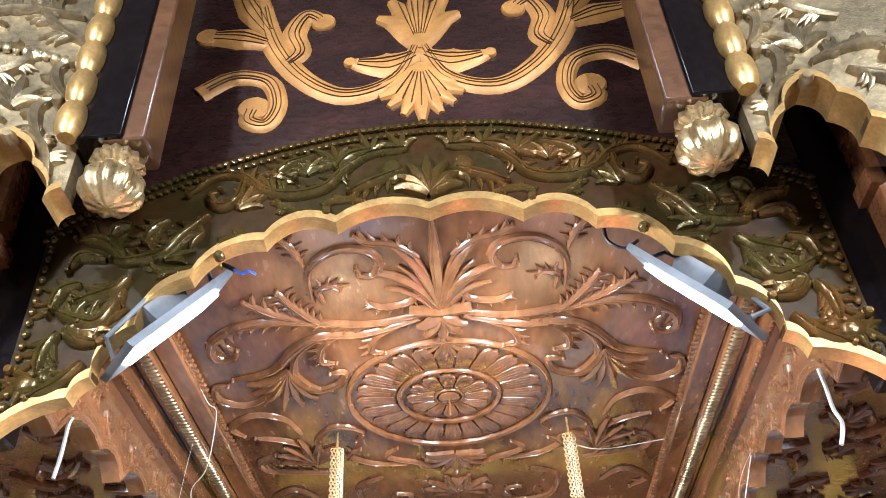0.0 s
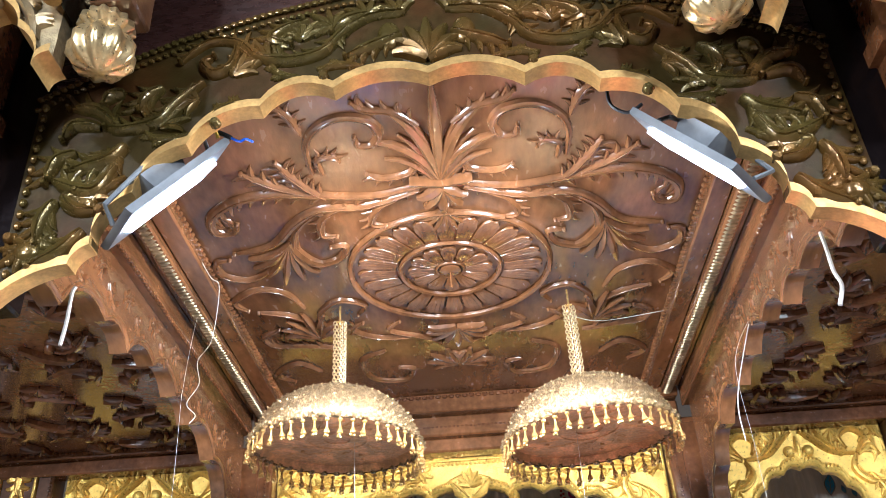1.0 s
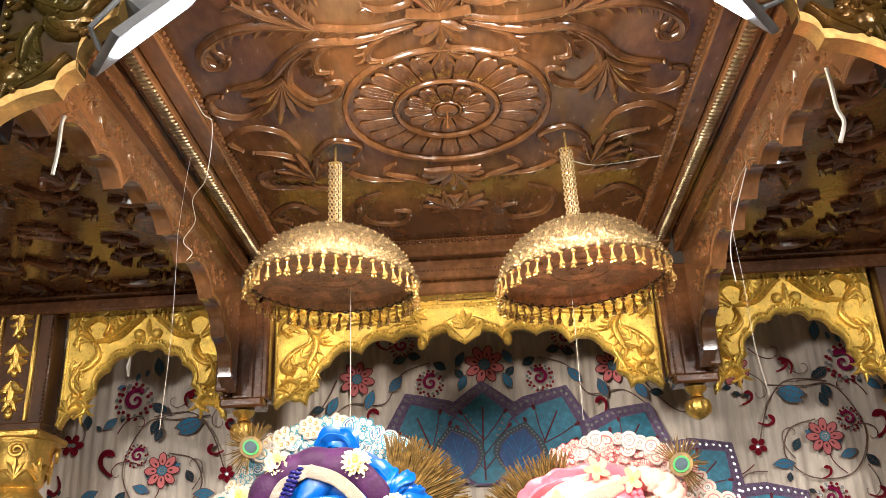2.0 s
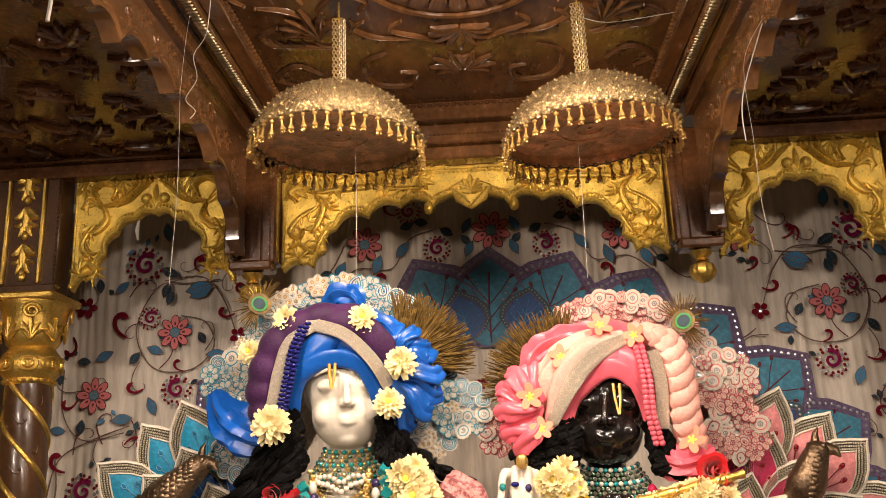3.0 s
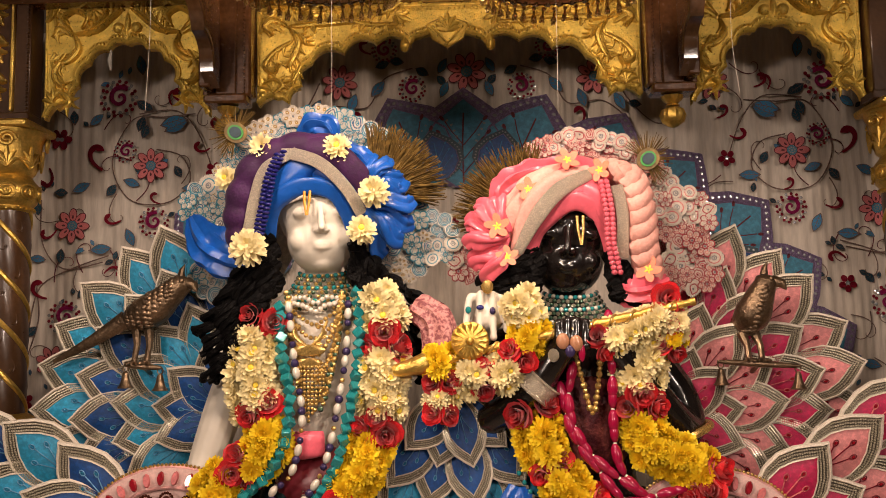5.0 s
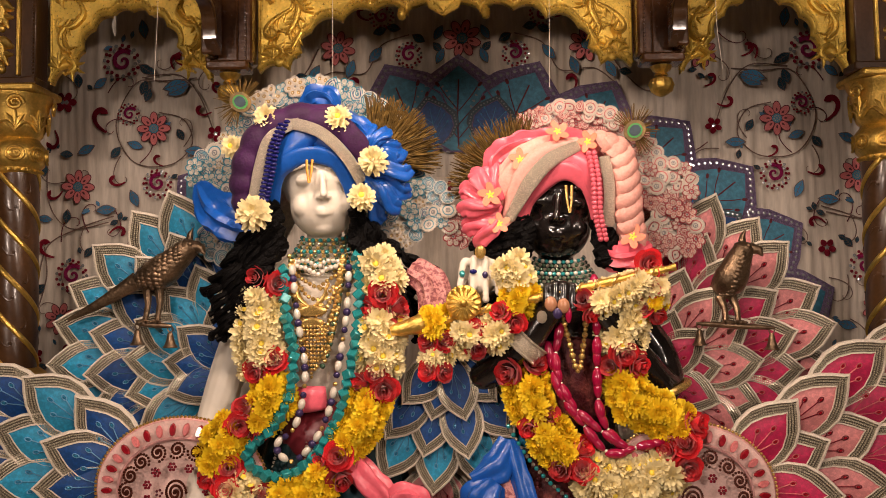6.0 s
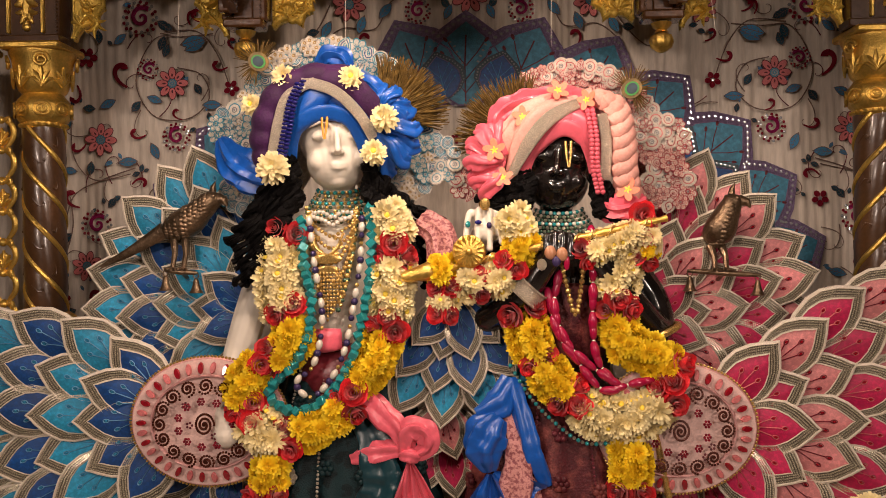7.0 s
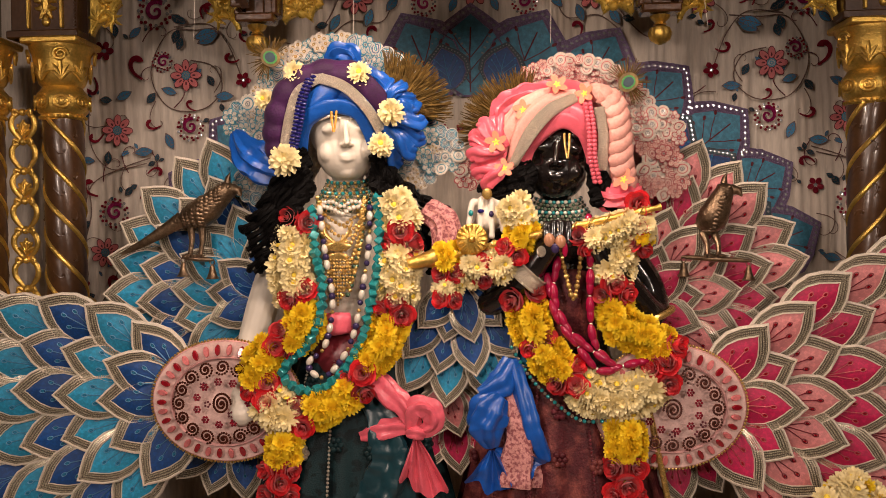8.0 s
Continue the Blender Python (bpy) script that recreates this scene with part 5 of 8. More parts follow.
def feather(colour):
    """A padded petal from base (0, 0) to tip (1, 0): cord, two rows of beads, satin field, embroidery and stones."""
    side = [(0.0, 0.20), (0.2, 0.31), (0.42, 0.365), (0.60, 0.345), (0.76, 0.25), (0.88, 0.13), (0.95, 0.045), (1.0, 0.0)]
    out = side + [(x, -y) for x, y in reversed(side[:-1])]
    bend = lambda u, v, h: (u, -h - 0.09 * (u * u - u) * -1 + 0.25 * v * v, v)
    q = Mesh().slab(out, bend, 0.0, 0.03, 0, 1)
    ring = lambda k: [(x * (1 - (1 - k) * 0.62), y * (1 - (1 - k) * 1.05)) for x, y in out]
    q.stroke(out, 0.021, 0.055, bend, 2)
    for k in (0.93, 0.86, 0.79):
        for p in along([Vector((x, y, 0)) for x, y in ring(k)], 0.026):
            q.add([bend(p.x + r * math.cos(i * 1.0472), p.y + r * math.sin(i * 1.0472), h) for r, h in ((0.0135, 0.03), (0.0105, 0.046)) for i in range(6)], [(i, (i + 1) % 6, 6 + (i + 1) % 6, 6 + i) for i in range(6)] + [(6, 7, 8, 9, 10, 11)], 5)
    q.stroke(ring(0.725), 0.012, 0.055, bend, 2)
    q.slab(ring(0.71), bend, 0.03, 0.040, 0.03, 0)
    for s, t in ((0, 0.60), (1, 0.47), (-1, 0.50)):
        q.stroke([(0.08, 0.0), (0.28, s * 0.035), (t - 0.03, s * 0.115)], 0.0075, 0.06, bend, 3)
        ov = oval(t, s * 0.125, 0.036, 0.024, s * 0.4, 10)
        q.stroke(ov + ov[:1], 0.0075, 0.06, bend, 3)
        q.ball(bend(t, s * 0.125, 0.042), (0.022, 0.014, 0.017), 6, 4, None, 4)
    cool = colour in ("teal", "blue")
    return mesh_of("petal", q, [FEATHER[colour], CREAM_BRAID, PALE_CORD, SKY_THREAD if cool else PINK_SILK if colour == "crimson" else CRIMSON, GEM_BLUE if cool else GEM_RED, BRAID_BEAD])


PETAL = {k: feather(k) for k in FEATHER}


def tail(name, label, cx, y, cz, flip, rings, size, squash=1.0):
    q = thing(name, (cx, y, cz), label, "peacock tail", "peacock tails")
    for k, (r, a0, a1, step, colour, grow) in enumerate(rings):
        a, i = a0, 0
        while a <= a1 + 0.01:
            t = radians(180 - a if flip else a) + random.uniform(-0.03, 0.03)
            L = size * grow
            bx, bz = cx + (r - L) * math.cos(t), cz + (r - L) * math.sin(t) * squash
            tilt = Matrix.Rotation(radians(-9 + random.uniform(-3, 3)), 4, "Z") @ Matrix.Rotation(radians(random.uniform(-4, 4)), 4, "X")
            piece("petal", PETAL[colour], q, Matrix.Translation((bx, y + 0.012 + 0.015 * k + 0.005 * (i % 2), bz)) @ Matrix.Rotation(-t, 4, "Y") @ tilt @ Matrix.Diagonal((L, L, L * random.uniform(0.84, 0.90), 1)))
            a, i = a + step, i + 1
    return q


SC = 0.00134
LCX, LCZ = -0.653, 1.385
UCX, UCZ = -0.501, 1.613
RCX, RCZ = 0.531, 1.365
VCX, VCZ = 0.410, 1.589
for side, lx, lz, ux, uz, cA, cB, words in ((0, LCX, LCZ, UCX, UCZ, "blue", "teal", "blue and turquoise"), (1, RCX, RCZ, VCX, VCZ, "crimson", "pink", "crimson and pink")):
    tail("peacock_tail", words + " satin peacock tail of beaded overlapping petals", lx, 1.80, lz, side,
         [(182 * SC, 128, 250, 27, cA, 1.0), (266 * SC, 139, 250, 19, cB, 1.0), (348 * SC, 149 - 11 * side, 245, 15, cA, 1.0), (432 * SC, 157 - 14 * side, 240, 12.5, cB, 1.0), (516 * SC, 161 - 14 * side, 235, 10.5, cA, 1.0)], 0.188)
    tail("peacock_tail", words + " satin upper peacock tail of beaded petals", ux, 1.90, uz, side,
         [(120 * SC, 80, 215, 30, cA, 0.9), (190 * SC, 88, 215, 21, cB, 1.0), (258 * SC, 84 + 14 * side, 212, 16, cA, 1.05), (326 * SC, 112, 208, 13.5, cB, 1.1)], 0.165)
    # the bird's body: a stitched, jewelled oval
    q = thing("peacock_cushion", (lx, 1.77, lz), "cream satin oval with pink braid and maroon bead spirals", "cushion", "peacock cushions")
    g = (lambda lx, lz, s: lambda u, v, h: (lx + (-u if s else u), 1.778 - h - 0.03 * (1 - ((u - 0.075) ** 2 / 0.03 + v * v / 0.02)), lz + v))(lx, lz, side)
    W, H, CU = 0.172, 0.140, 0.075
    part("ground", Mesh().slab(oval(CU, 0, W, H, 0, 36), g, 0, 0.012), mat("cream_satin", (0.80, 0.54, 0.49), 0.5, 0, 0.2, 30, 0.3, 200), q)
    b = Mesh()
    for k, w in ((1.0, 0.006), (0.74, 0.003)):
        o = oval(CU, 0, W * k, H * k, 0, 36)
        b.stroke(o + o[:1], w, 0.016 + 0.006 * (k < 1), g)
    part("braid", b, PINK_BRAID, q, "pink braid")
    for i in range(34):
        a = 2 * math.pi * i / 34
        part("red_stone", Mesh().slab(oval(CU + W * 0.87 * math.cos(a), H * 0.87 * math.sin(a), 0.013, 0.0065, a, 10), g, 0.012, 0.02, 0.2), GEM_RED if i % 2 else PINK_SILK, q)
    for i in range(16):
        a = 2 * math.pi * i / 16
        u, v, sq = CU + W * 0.60 * math.cos(a), H * 0.60 * math.sin(a), Mesh()
        for j in range(34):
            t = j / 33
            sq.ball(g(u + 0.0175 * (1 - t) * math.cos(13 * t + i), v + 0.0175 * (1 - t) * math.sin(13 * t + i), 0.017), 0.0031, 5, 4)
        part("bead_spiral", sq, BRONZE_BEAD, q, "maroon bead spiral")
    for i in range(11):
        a = 2 * math.pi * i / 11
        u, v, sq = CU + W * 0.36 * math.cos(a), H * 0.36 * math.sin(a), Mesh()
        for j in range(6):
            sq.ball(g(u + 0.0065 * math.cos(j * 1.05), v + 0.0065 * math.sin(j * 1.05), 0.014), 0.0034, 5, 4)
        part("bead_flower", sq.ball(g(u, v, 0.016), 0.003, 5, 4), CRIMSON, q)
    sq = Mesh()
    for j in range(90):
        t = j / 89
        sq.ball(g(CU + 0.022 * (1 - t) * math.cos(17 * t), 0.026 * (1 - t) * math.sin(17 * t), 0.018), 0.003, 5, 4)
    part("bead_spiral", sq, BRONZE_BEAD, q, "large maroon bead spiral")
    for i in range(3):
        sq = Mesh()
        u, v = random.uniform(0.0, 0.12), random.uniform(-0.06, 0.05)
        for j in range(5):
            sq.ball(g(u + 0.006 * math.cos(j * 1.26), v + 0.006 * math.sin(j * 1.26), 0.014), 0.003, 5, 4)
        part("bead_flower", sq, MAROON, q)
    o = oval(CU, 0, W * 1.04, H * 1.04, 0, 60)
    part("bead_edge", Mesh().beads(along([Vector(g(a, b, 0.008)) for a, b in o + o[:1]], 0.008), 0.0036, 5, 4), GOLD_BEAD, q, "gold bead edge")
# tail between the figures, hanging down
MCX, MCZ = -0.027, 1.649
tail("peacock_tail", "dark blue and turquoise beaded petals hanging between the figures", MCX, 1.80, MCZ, 0,
     [(105 * SC, 225, 320, 30, "blue", 0.85), (165 * SC, 232, 320, 25, "blue", 0.95), (222 * SC, 240, 315, 24, "teal", 1.0)], 0.15)
tail("peacock_tail", "crimson and pink beaded petals low between the figures", MCX - 0.03, 1.86, MCZ - 0.27, 0,
     [(80 * SC, 215, 330, 36, "pink", 0.9), (150 * SC, 225, 320, 26, "crimson", 1.0)], 0.14)
tail("peacock_tail", "dark blue beaded petals hanging below the tail", LCX + 0.07, 1.88, LCZ - 0.02, 0,
     [(120 * SC, 235, 300, 30, "teal", 0.9), (190 * SC, 230, 305, 22, "blue", 1.0)], 0.15)
tail("peacock_tail", "dark crimson beaded petals hanging below the tail", RCX - 0.06, 1.88, RCZ - 0.02, 0,
     [(120 * SC, 240, 305, 30, "pink", 0.9), (190 * SC, 235, 310, 22, "crimson", 1.0)], 0.15)

# ---- two hanging umbrellas with tassels ----
SEQUIN = mat("silver_gold_sequins", (0.68, 0.50, 0.25), 0.26, 0.8, 0.5, 90, 0.6, 500)
COPPER = mat("embossed_copper", (0.96, 0.55, 0.22), 0.40, 0.35, 0.4, 25, 0.9, 120)
tas = Mesh().lathe([(0.0015, 0.034), (0.0045, 0.032), (0.0052, 0.028), (0.002, 0.025), (0.0026, 0.014), (0.006, 0.006), (0.0065, 0.003), (0.003, 0.0)], (0, 0, -0.034), 7)
tas.ball((0.004, 0, -0.036), 0.0032, 6, 4).ball((-0.004, 0.001, -0.036), 0.0032, 6, 4).ball((0, 0.004, -0.037), 0.0032, 6, 4)
TASSEL = mesh_of("tassel", tas, [GOLD_BEAD])
link = Mesh().tube([(0.0035 * math.cos(a), 0, 0.0055 * math.sin(a)) for a in [i * math.pi / 5 for i in range(10)]], 0.0014, 4, True)
LINK = mesh_of("chain_link", link, [mat("pale_gold_chain", (0.86, 0.68, 0.38), 0.3, 0.8, 0.3, 200)])


def umbrella(x, y, z, lean):
    q = thing("hanging_umbrella", (x, y, z), "round gold sequinned ceremonial umbrella with bead tassels hung on chains", "umbrella", "hanging umbrellas")
    R, H = 0.178, 0.125
    T = Matrix.Translation((x, y, z)) @ Matrix.Rotation(radians(lean), 4, "Y")
    up = lambda pts: [tuple(T @ Vector(p)) for p in pts]

    def turned(m):
        m.v = up(m.v)
        return m
    prof = [(R, 0.0), (R * 1.0, 0.012), (R * 0.97, 0.03), (R * 0.9, 0.056), (R * 0.78, 0.081), (R * 0.6, 0.103), (R * 0.38, 0.118), (R * 0.15, H), (0.004, H + 0.002)]
    cp = part("canopy", turned(Mesh().lathe(prof, (0, 0, 0), 48, caps=False)), SEQUIN, q, "sequinned dome")
    sc = Mesh()
    for k, (r, h) in enumerate(prof[1:7]):
        m = int(60 - 6 * k)
        sc.beads([(r * 1.01 * math.cos(2 * math.pi * i / m), r * 1.01 * math.sin(2 * math.pi * i / m), h) for i in range(m)], 0.0034 - 0.0003 * k)
    tagged(part("sequin_band", turned(sc), SEQUIN, cp), kind="stuff")
    un = Mesh().lathe([(R * 0.99, 0.002), (R * 0.93, 0.016), (R * 0.6, 0.020), (0.004, 0.022)], (0, 0, 0), 40, caps=False)
    fl = lambda u, v, h: (u, v, 0.02 - h)
    for i in range(10):
        a = 36 * i
        un.scroll(fl, 0.075 * math.cos(radians(a)), 0.075 * math.sin(radians(a)), a + 40, 0.075, 1 if i % 2 else -1, 0.004, 0.004, 2, 6)
    for r in (0.03, 0.066, 0.14):
        o = oval(0, 0, r, r, 0, 30)
        un.stroke(o + o[:1], 0.003, 0.004, fl)
    part("lining", turned(un), COPPER, q, "embossed copper-brown underside")
    rimb = Mesh()
    for i in range(40):
        a = 2 * math.pi * i / 40
        rimb.ball((R * 1.02 * math.cos(a), R * 1.02 * math.sin(a), 0.004), (0.010, 0.010, 0.006), 6, 4)
    part("rim", turned(rimb), SEQUIN, cp, "scalloped gold rim")
    for i in range(46):
        a = 2 * math.pi * i / 46
        p = T @ Vector((R * 1.02 * math.cos(a), R * 1.02 * math.sin(a), -0.002))
        piece("tassel", TASSEL, q, Matrix.Translation(p) @ pose(0, 0, 0, random.uniform(-8, 8), random.uniform(-8, 8), random.uniform(0, 180)) @ Matrix.Diagonal((1, 1, random.uniform(0.9, 1.1), 1)))
    top = T @ Vector((0, 0, H))
    for j in range(4):
        for i in range(int((CZ - 0.04 - top.z) / 0.0078)):
            piece("chain_link", LINK, q, Matrix.Translation((top.x + 0.0075 * (j - 1.5), top.y + 0.004 * (j % 2), top.z + i * 0.0078)) @ pose(0, 0, 0, 0, 0, 90 * (i % 2) + 20 * j))
    part("hook", Mesh().tube([(top.x, top.y, CZ - 0.06), (top.x, top.y, CZ - 0.004)], 0.0025, 6).tube([(top.x - 0.008, top.y, CZ - 0.045), (top.x + 0.008, top.y, CZ - 0.045)], 0.003, 6), GOLD_BEAD, q)


umbrella(-0.308, 1.83, 2.535, 2)
umbrella(0.228, 1.83, 2.518, -3)

# ---- cords and wires ----
CORD = mat("white_cotton_cord", (0.62, 0.57, 0.49), 0.8, 0, 0.15, 60)


def cord(label, pts, r, m=CORD, name="cord"):
    return whole(name, Mesh().tube(spline(pts, 8), r, 6), m, label, "cord", "hanging cords")


cord("frayed white cotton cord hanging from a side arch", [(-0.615, 1.200, 2.596), (-0.619, 1.200, 2.584), (-0.619, 1.200, 2.535), (-0.622, 1.200, 2.495)], 0.0033)
cord("frayed white cotton cord hanging from a side arch", [(0.539, 1.200, 2.593), (0.540, 1.200, 2.564), (0.540, 1.200, 2.524), (0.545, 1.200, 2.499), (0.533, 1.200, 2.467)], 0.0033)
cord("thin tangled white thread under the cornice", [(-0.596, 1.500, 2.965), (-0.561, 1.550, 2.883), (-0.540, 1.600, 2.842), (-0.525, 1.620, 2.825), (-0.543, 1.660, 2.727), (-0.582, 1.700, 2.698), (-0.588, 1.740, 2.664), (-0.617, 1.760, 2.630), (-0.603, 1.780, 2.611), (-0.614, 1.780, 2.593)], 0.0009)
cord("long white thread hanging from the side arch", [(-0.599, 1.750, 2.920), (-0.617, 1.750, 2.778), (-0.626, 1.750, 2.645), (-0.626, 1.750, 2.635), (-0.623, 1.750, 2.425), (-0.631, 1.750, 2.226)], 0.0004)
cord("long white thread hanging from the side arch", [(0.590, 1.75, 2.73), (0.537, 1.750, 2.629), (0.535, 1.750, 2.460), (0.534, 1.750, 2.332), (0.544, 1.750, 2.230)], 0.0004)
cord("long white thread hanging from the side arch", [(0.592, 1.76, 2.73), (0.529, 1.760, 2.561), (0.523, 1.760, 2.465)], 0.0012)
for x, z in ((-0.27, 2.515), (0.20, 2.5)):
    cord("thin white thread hanging below an umbrella", [(x, 1.83, z + 0.03), (x, 1.835, 2.4), (x - 0.002, 1.84, 2.22)], 0.0004)
cord("thin thread running along the ceiling edge", [(XC + 0.50, 1.95, 2.865), (XC + 0.35, 1.95, 2.85), (XC + 0.28, 1.95, 2.87)], 0.001)
whole("cloth_tag", Mesh().tube([(-1.0, 2.47, 2.60), (-1.004, 2.47, 2.57), (-0.998, 2.465, 2.54)], [0.003, 0.007, 0.003], 6), CORD, "small knotted white cloth tag hanging in the side arch", "cloth tag")
WIRE_BLUE, WIRE_YEL = mat("blue_wire", (0.02, 0.09, 0.6), 0.4), mat("yellow_wire", (0.6, 0.45, 0.05), 0.4)
BLACK_RUBBER = mat("black_rubber", (0.015, 0.015, 0.017), 0.5)
cord("blue wire twisted at the flood light", [(-0.358, 1.100, 2.787), (-0.344, 1.100, 2.779), (-0.335, 1.100, 2.783), (-0.323, 1.100, 2.776)], 0.0022, WIRE_BLUE, "electric_wire")
cord("yellow wire behind the hood arch", [(-0.394, 1.080, 2.801), (-0.384, 1.090, 2.800), (-0.379, 1.100, 2.789)], 0.003, WIRE_YEL, "electric_wire")
cord("black cable looped to the flood light", [(-0.420, 1.090, 2.794), (-0.402, 1.100, 2.810), (-0.375, 1.100, 2.798), (-0.358, 1.100, 2.787)], 0.004, BLACK_RUBBER, "electric_wire")
cord("black cable looped below the ceiling", [(0.244, 1.120, 2.854), (0.244, 1.120, 2.812), (0.268, 1.120, 2.792), (0.291, 1.110, 2.799)], 0.003, BLACK_RUBBER, "electric_wire")

# ---- the two statues: plain sculpted figures ----
MARBLE = mat("white_marble", (0.72, 0.66, 0.56), 0.42, 0.0, 0.05, 7, 0.02, 60, spec=0.35)
BLACK_STONE = mat("black_marble", (0.012, 0.009, 0.008), 0.2, 0.0, 0.3, 8, 0.03, 60, coat=0.5)


def figure(label, head, yaw, tilt, m, arms, body):
    """One plain statue: a head with a simple face in relief, neck, body and arms, fused."""
    q = Mesh()
    H = Matrix.Translation(head) @ Matrix.Rotation(radians(tilt), 4, "Y") @ Matrix.Rotation(radians(yaw), 4, "Z")
    P = lambda x, y, z: tuple(H @ Vector((x * 1.14, y * 1.06, z * 1.08)))
    R = H.to_3x3()
    q.ball(P(0, 0.012, 0.022), (0.087, 0.093, 0.094), 28, 20, R)
    q.ball(P(0, -0.006, -0.036), (0.071, 0.070, 0.071), 28, 20, R)
    q.ball(P(0, -0.030, -0.078), (0.030, 0.028, 0.022), 18, 12, R)
    for s in (-1, 1):
        q.ball(P(s * 0.036, -0.040, -0.038), (0.026, 0.024, 0.026), 16, 10, R)
        q.ball(P(s * 0.031, -0.062, 0.010), (0.0215, 0.0135, 0.0115), 18, 12, R)
        q.tube([P(s * 0.010, -0.078, 0.030), P(s * 0.030, -0.080, 0.038), P(s * 0.055, -0.063, 0.029)], [0.004, 0.005, 0.003], 8)
        q.tube([P(s * 0.001, -0.071, -0.0500), P(s * 0.012, -0.069, -0.0490), P(s * 0.026, -0.058, -0.0450)], [0.0055, 0.0045, 0.002], 8)
        q.tube([P(s * 0.001, -0.070, -0.0575), P(s * 0.012, -0.067, -0.0560), P(s * 0.022, -0.058, -0.0490)], [0.0055, 0.0045, 0.002], 8)
        q.ball(P(s * 0.009, -0.078, -0.026), (0.007, 0.008, 0.006), 10, 8, R)
    q.tube([P(0, -0.072, 0.024), P(0, -0.078, 0.008), P(0, -0.087, -0.012), P(0, -0.092, -0.023), P(0, -0.080, -0.030)], [0.006, 0.0062, 0.0075, 0.0085, 0.005], 10)
    q.tube([P(0, 0.015, -0.06), P(0, 0.02, -0.10), P(0, 0.025, -0.15)], [0.042, 0.038, 0.05], 20)
    for path, radii in body:
        q.tube(spline(path, 5), [r for a, b in zip(radii[:-1], radii[1:]) for r in [a + (b - a) * k / 5 for k in range(5)]] + [radii[-1]], 24, False, 0.66)
    for path, r0, r1 in arms:
        p = spline(path, 6)
        q.tube(p, [r0 + (r1 - r0) * i / (len(p) - 1) for i in range(len(p))], 14)
        q.ball(p[-1], r1 * 1.2, 12, 8), q.ball(p[0], r0 * 1.25, 12, 8)
    ob = whole("statue", q, m, label, "statue")
    r = ob.modifiers.new("fuse", "REMESH")
    r.mode, r.voxel_size, r.use_smooth_shade = "VOXEL", 0.0034, True
    s = ob.modifiers.new("soften", "SMOOTH")
    s.factor, s.iterations = 0.5, 4
    return ob


def hand(palm, fingers, r):
    """Finger paths for an arm's end."""
    return [([palm, f0, f1], r, r * 0.8) for f0, f1 in fingers]


H1, H2 = (-0.300, 1.865, 2.010), (0.215, 1.865, 1.955)
sh1 = [(-0.30, 1.885, 1.86), (-0.31, 1.895, 1.80), (-0.315, 1.90, 1.70), (-0.32, 1.905, 1.52), (-0.32, 1.91, 1.40), (-0.32, 1.91, 0.825)]
sh2 = [(0.215, 1.885, 1.80), (0.22, 1.895, 1.75), (0.225, 1.90, 1.64), (0.23, 1.905, 1.48), (0.23, 1.91, 1.38), (0.23, 1.91, 0.825)]
figure("white marble standing statue in jewelled dress and blue turban", H1, 10, -3, MARBLE,
       [([(-0.44, 1.89, 1.79), (-0.505, 1.87, 1.62), (-0.54, 1.81, 1.45), (-0.535, 1.76, 1.36)], 0.046, 0.028),
        ([(-0.18, 1.89, 1.79), (-0.09, 1.88, 1.72), (0.01, 1.84, 1.76), (0.045, 1.80, 1.805)], 0.042, 0.026),
        *hand((0.045, 1.80, 1.81), [((0.010, 1.790, 1.846), (-0.002, 1.774, 1.780)), ((0.030, 1.784, 1.852), (0.024, 1.768, 1.766)), ((0.051, 1.784, 1.852), (0.052, 1.768, 1.764)), ((0.071, 1.790, 1.846), (0.079, 1.774, 1.778))], 0.0088)],
       [(sh1, [0.06, 0.13, 0.145, 0.115, 0.14, 0.16])])
figure("black marble standing statue in jewelled dress and pink turban", H2, -8, 5, BLACK_STONE,
       [([(0.36, 1.89, 1.73), (0.425, 1.88, 1.64), (0.430, 1.84, 1.575), (0.35, 1.78, 1.66), (0.27, 1.755, 1.76)], 0.046, 0.026),
        ([(0.08, 1.89, 1.73), (0.03, 1.84, 1.60), (0.12, 1.77, 1.66), (0.19, 1.75, 1.76)], 0.044, 0.026),
        *hand((0.20, 1.75, 1.765), [((0.175, 1.735, 1.79), (0.172, 1.728, 1.745)), ((0.192, 1.732, 1.795), (0.19, 1.726, 1.74)), ((0.209, 1.732, 1.795), (0.208, 1.726, 1.74)), ((0.226, 1.735, 1.79), (0.226, 1.728, 1.745))], 0.0095)],
       [(sh2, [0.06, 0.125, 0.14, 0.11, 0.135, 0.16])])

# ---- bronze birds on perches ----
BRONZE = mat("old_bronze", (0.30, 0.20, 0.12), 0.36, 0.85, 0.5, 25, 0.5, 160)


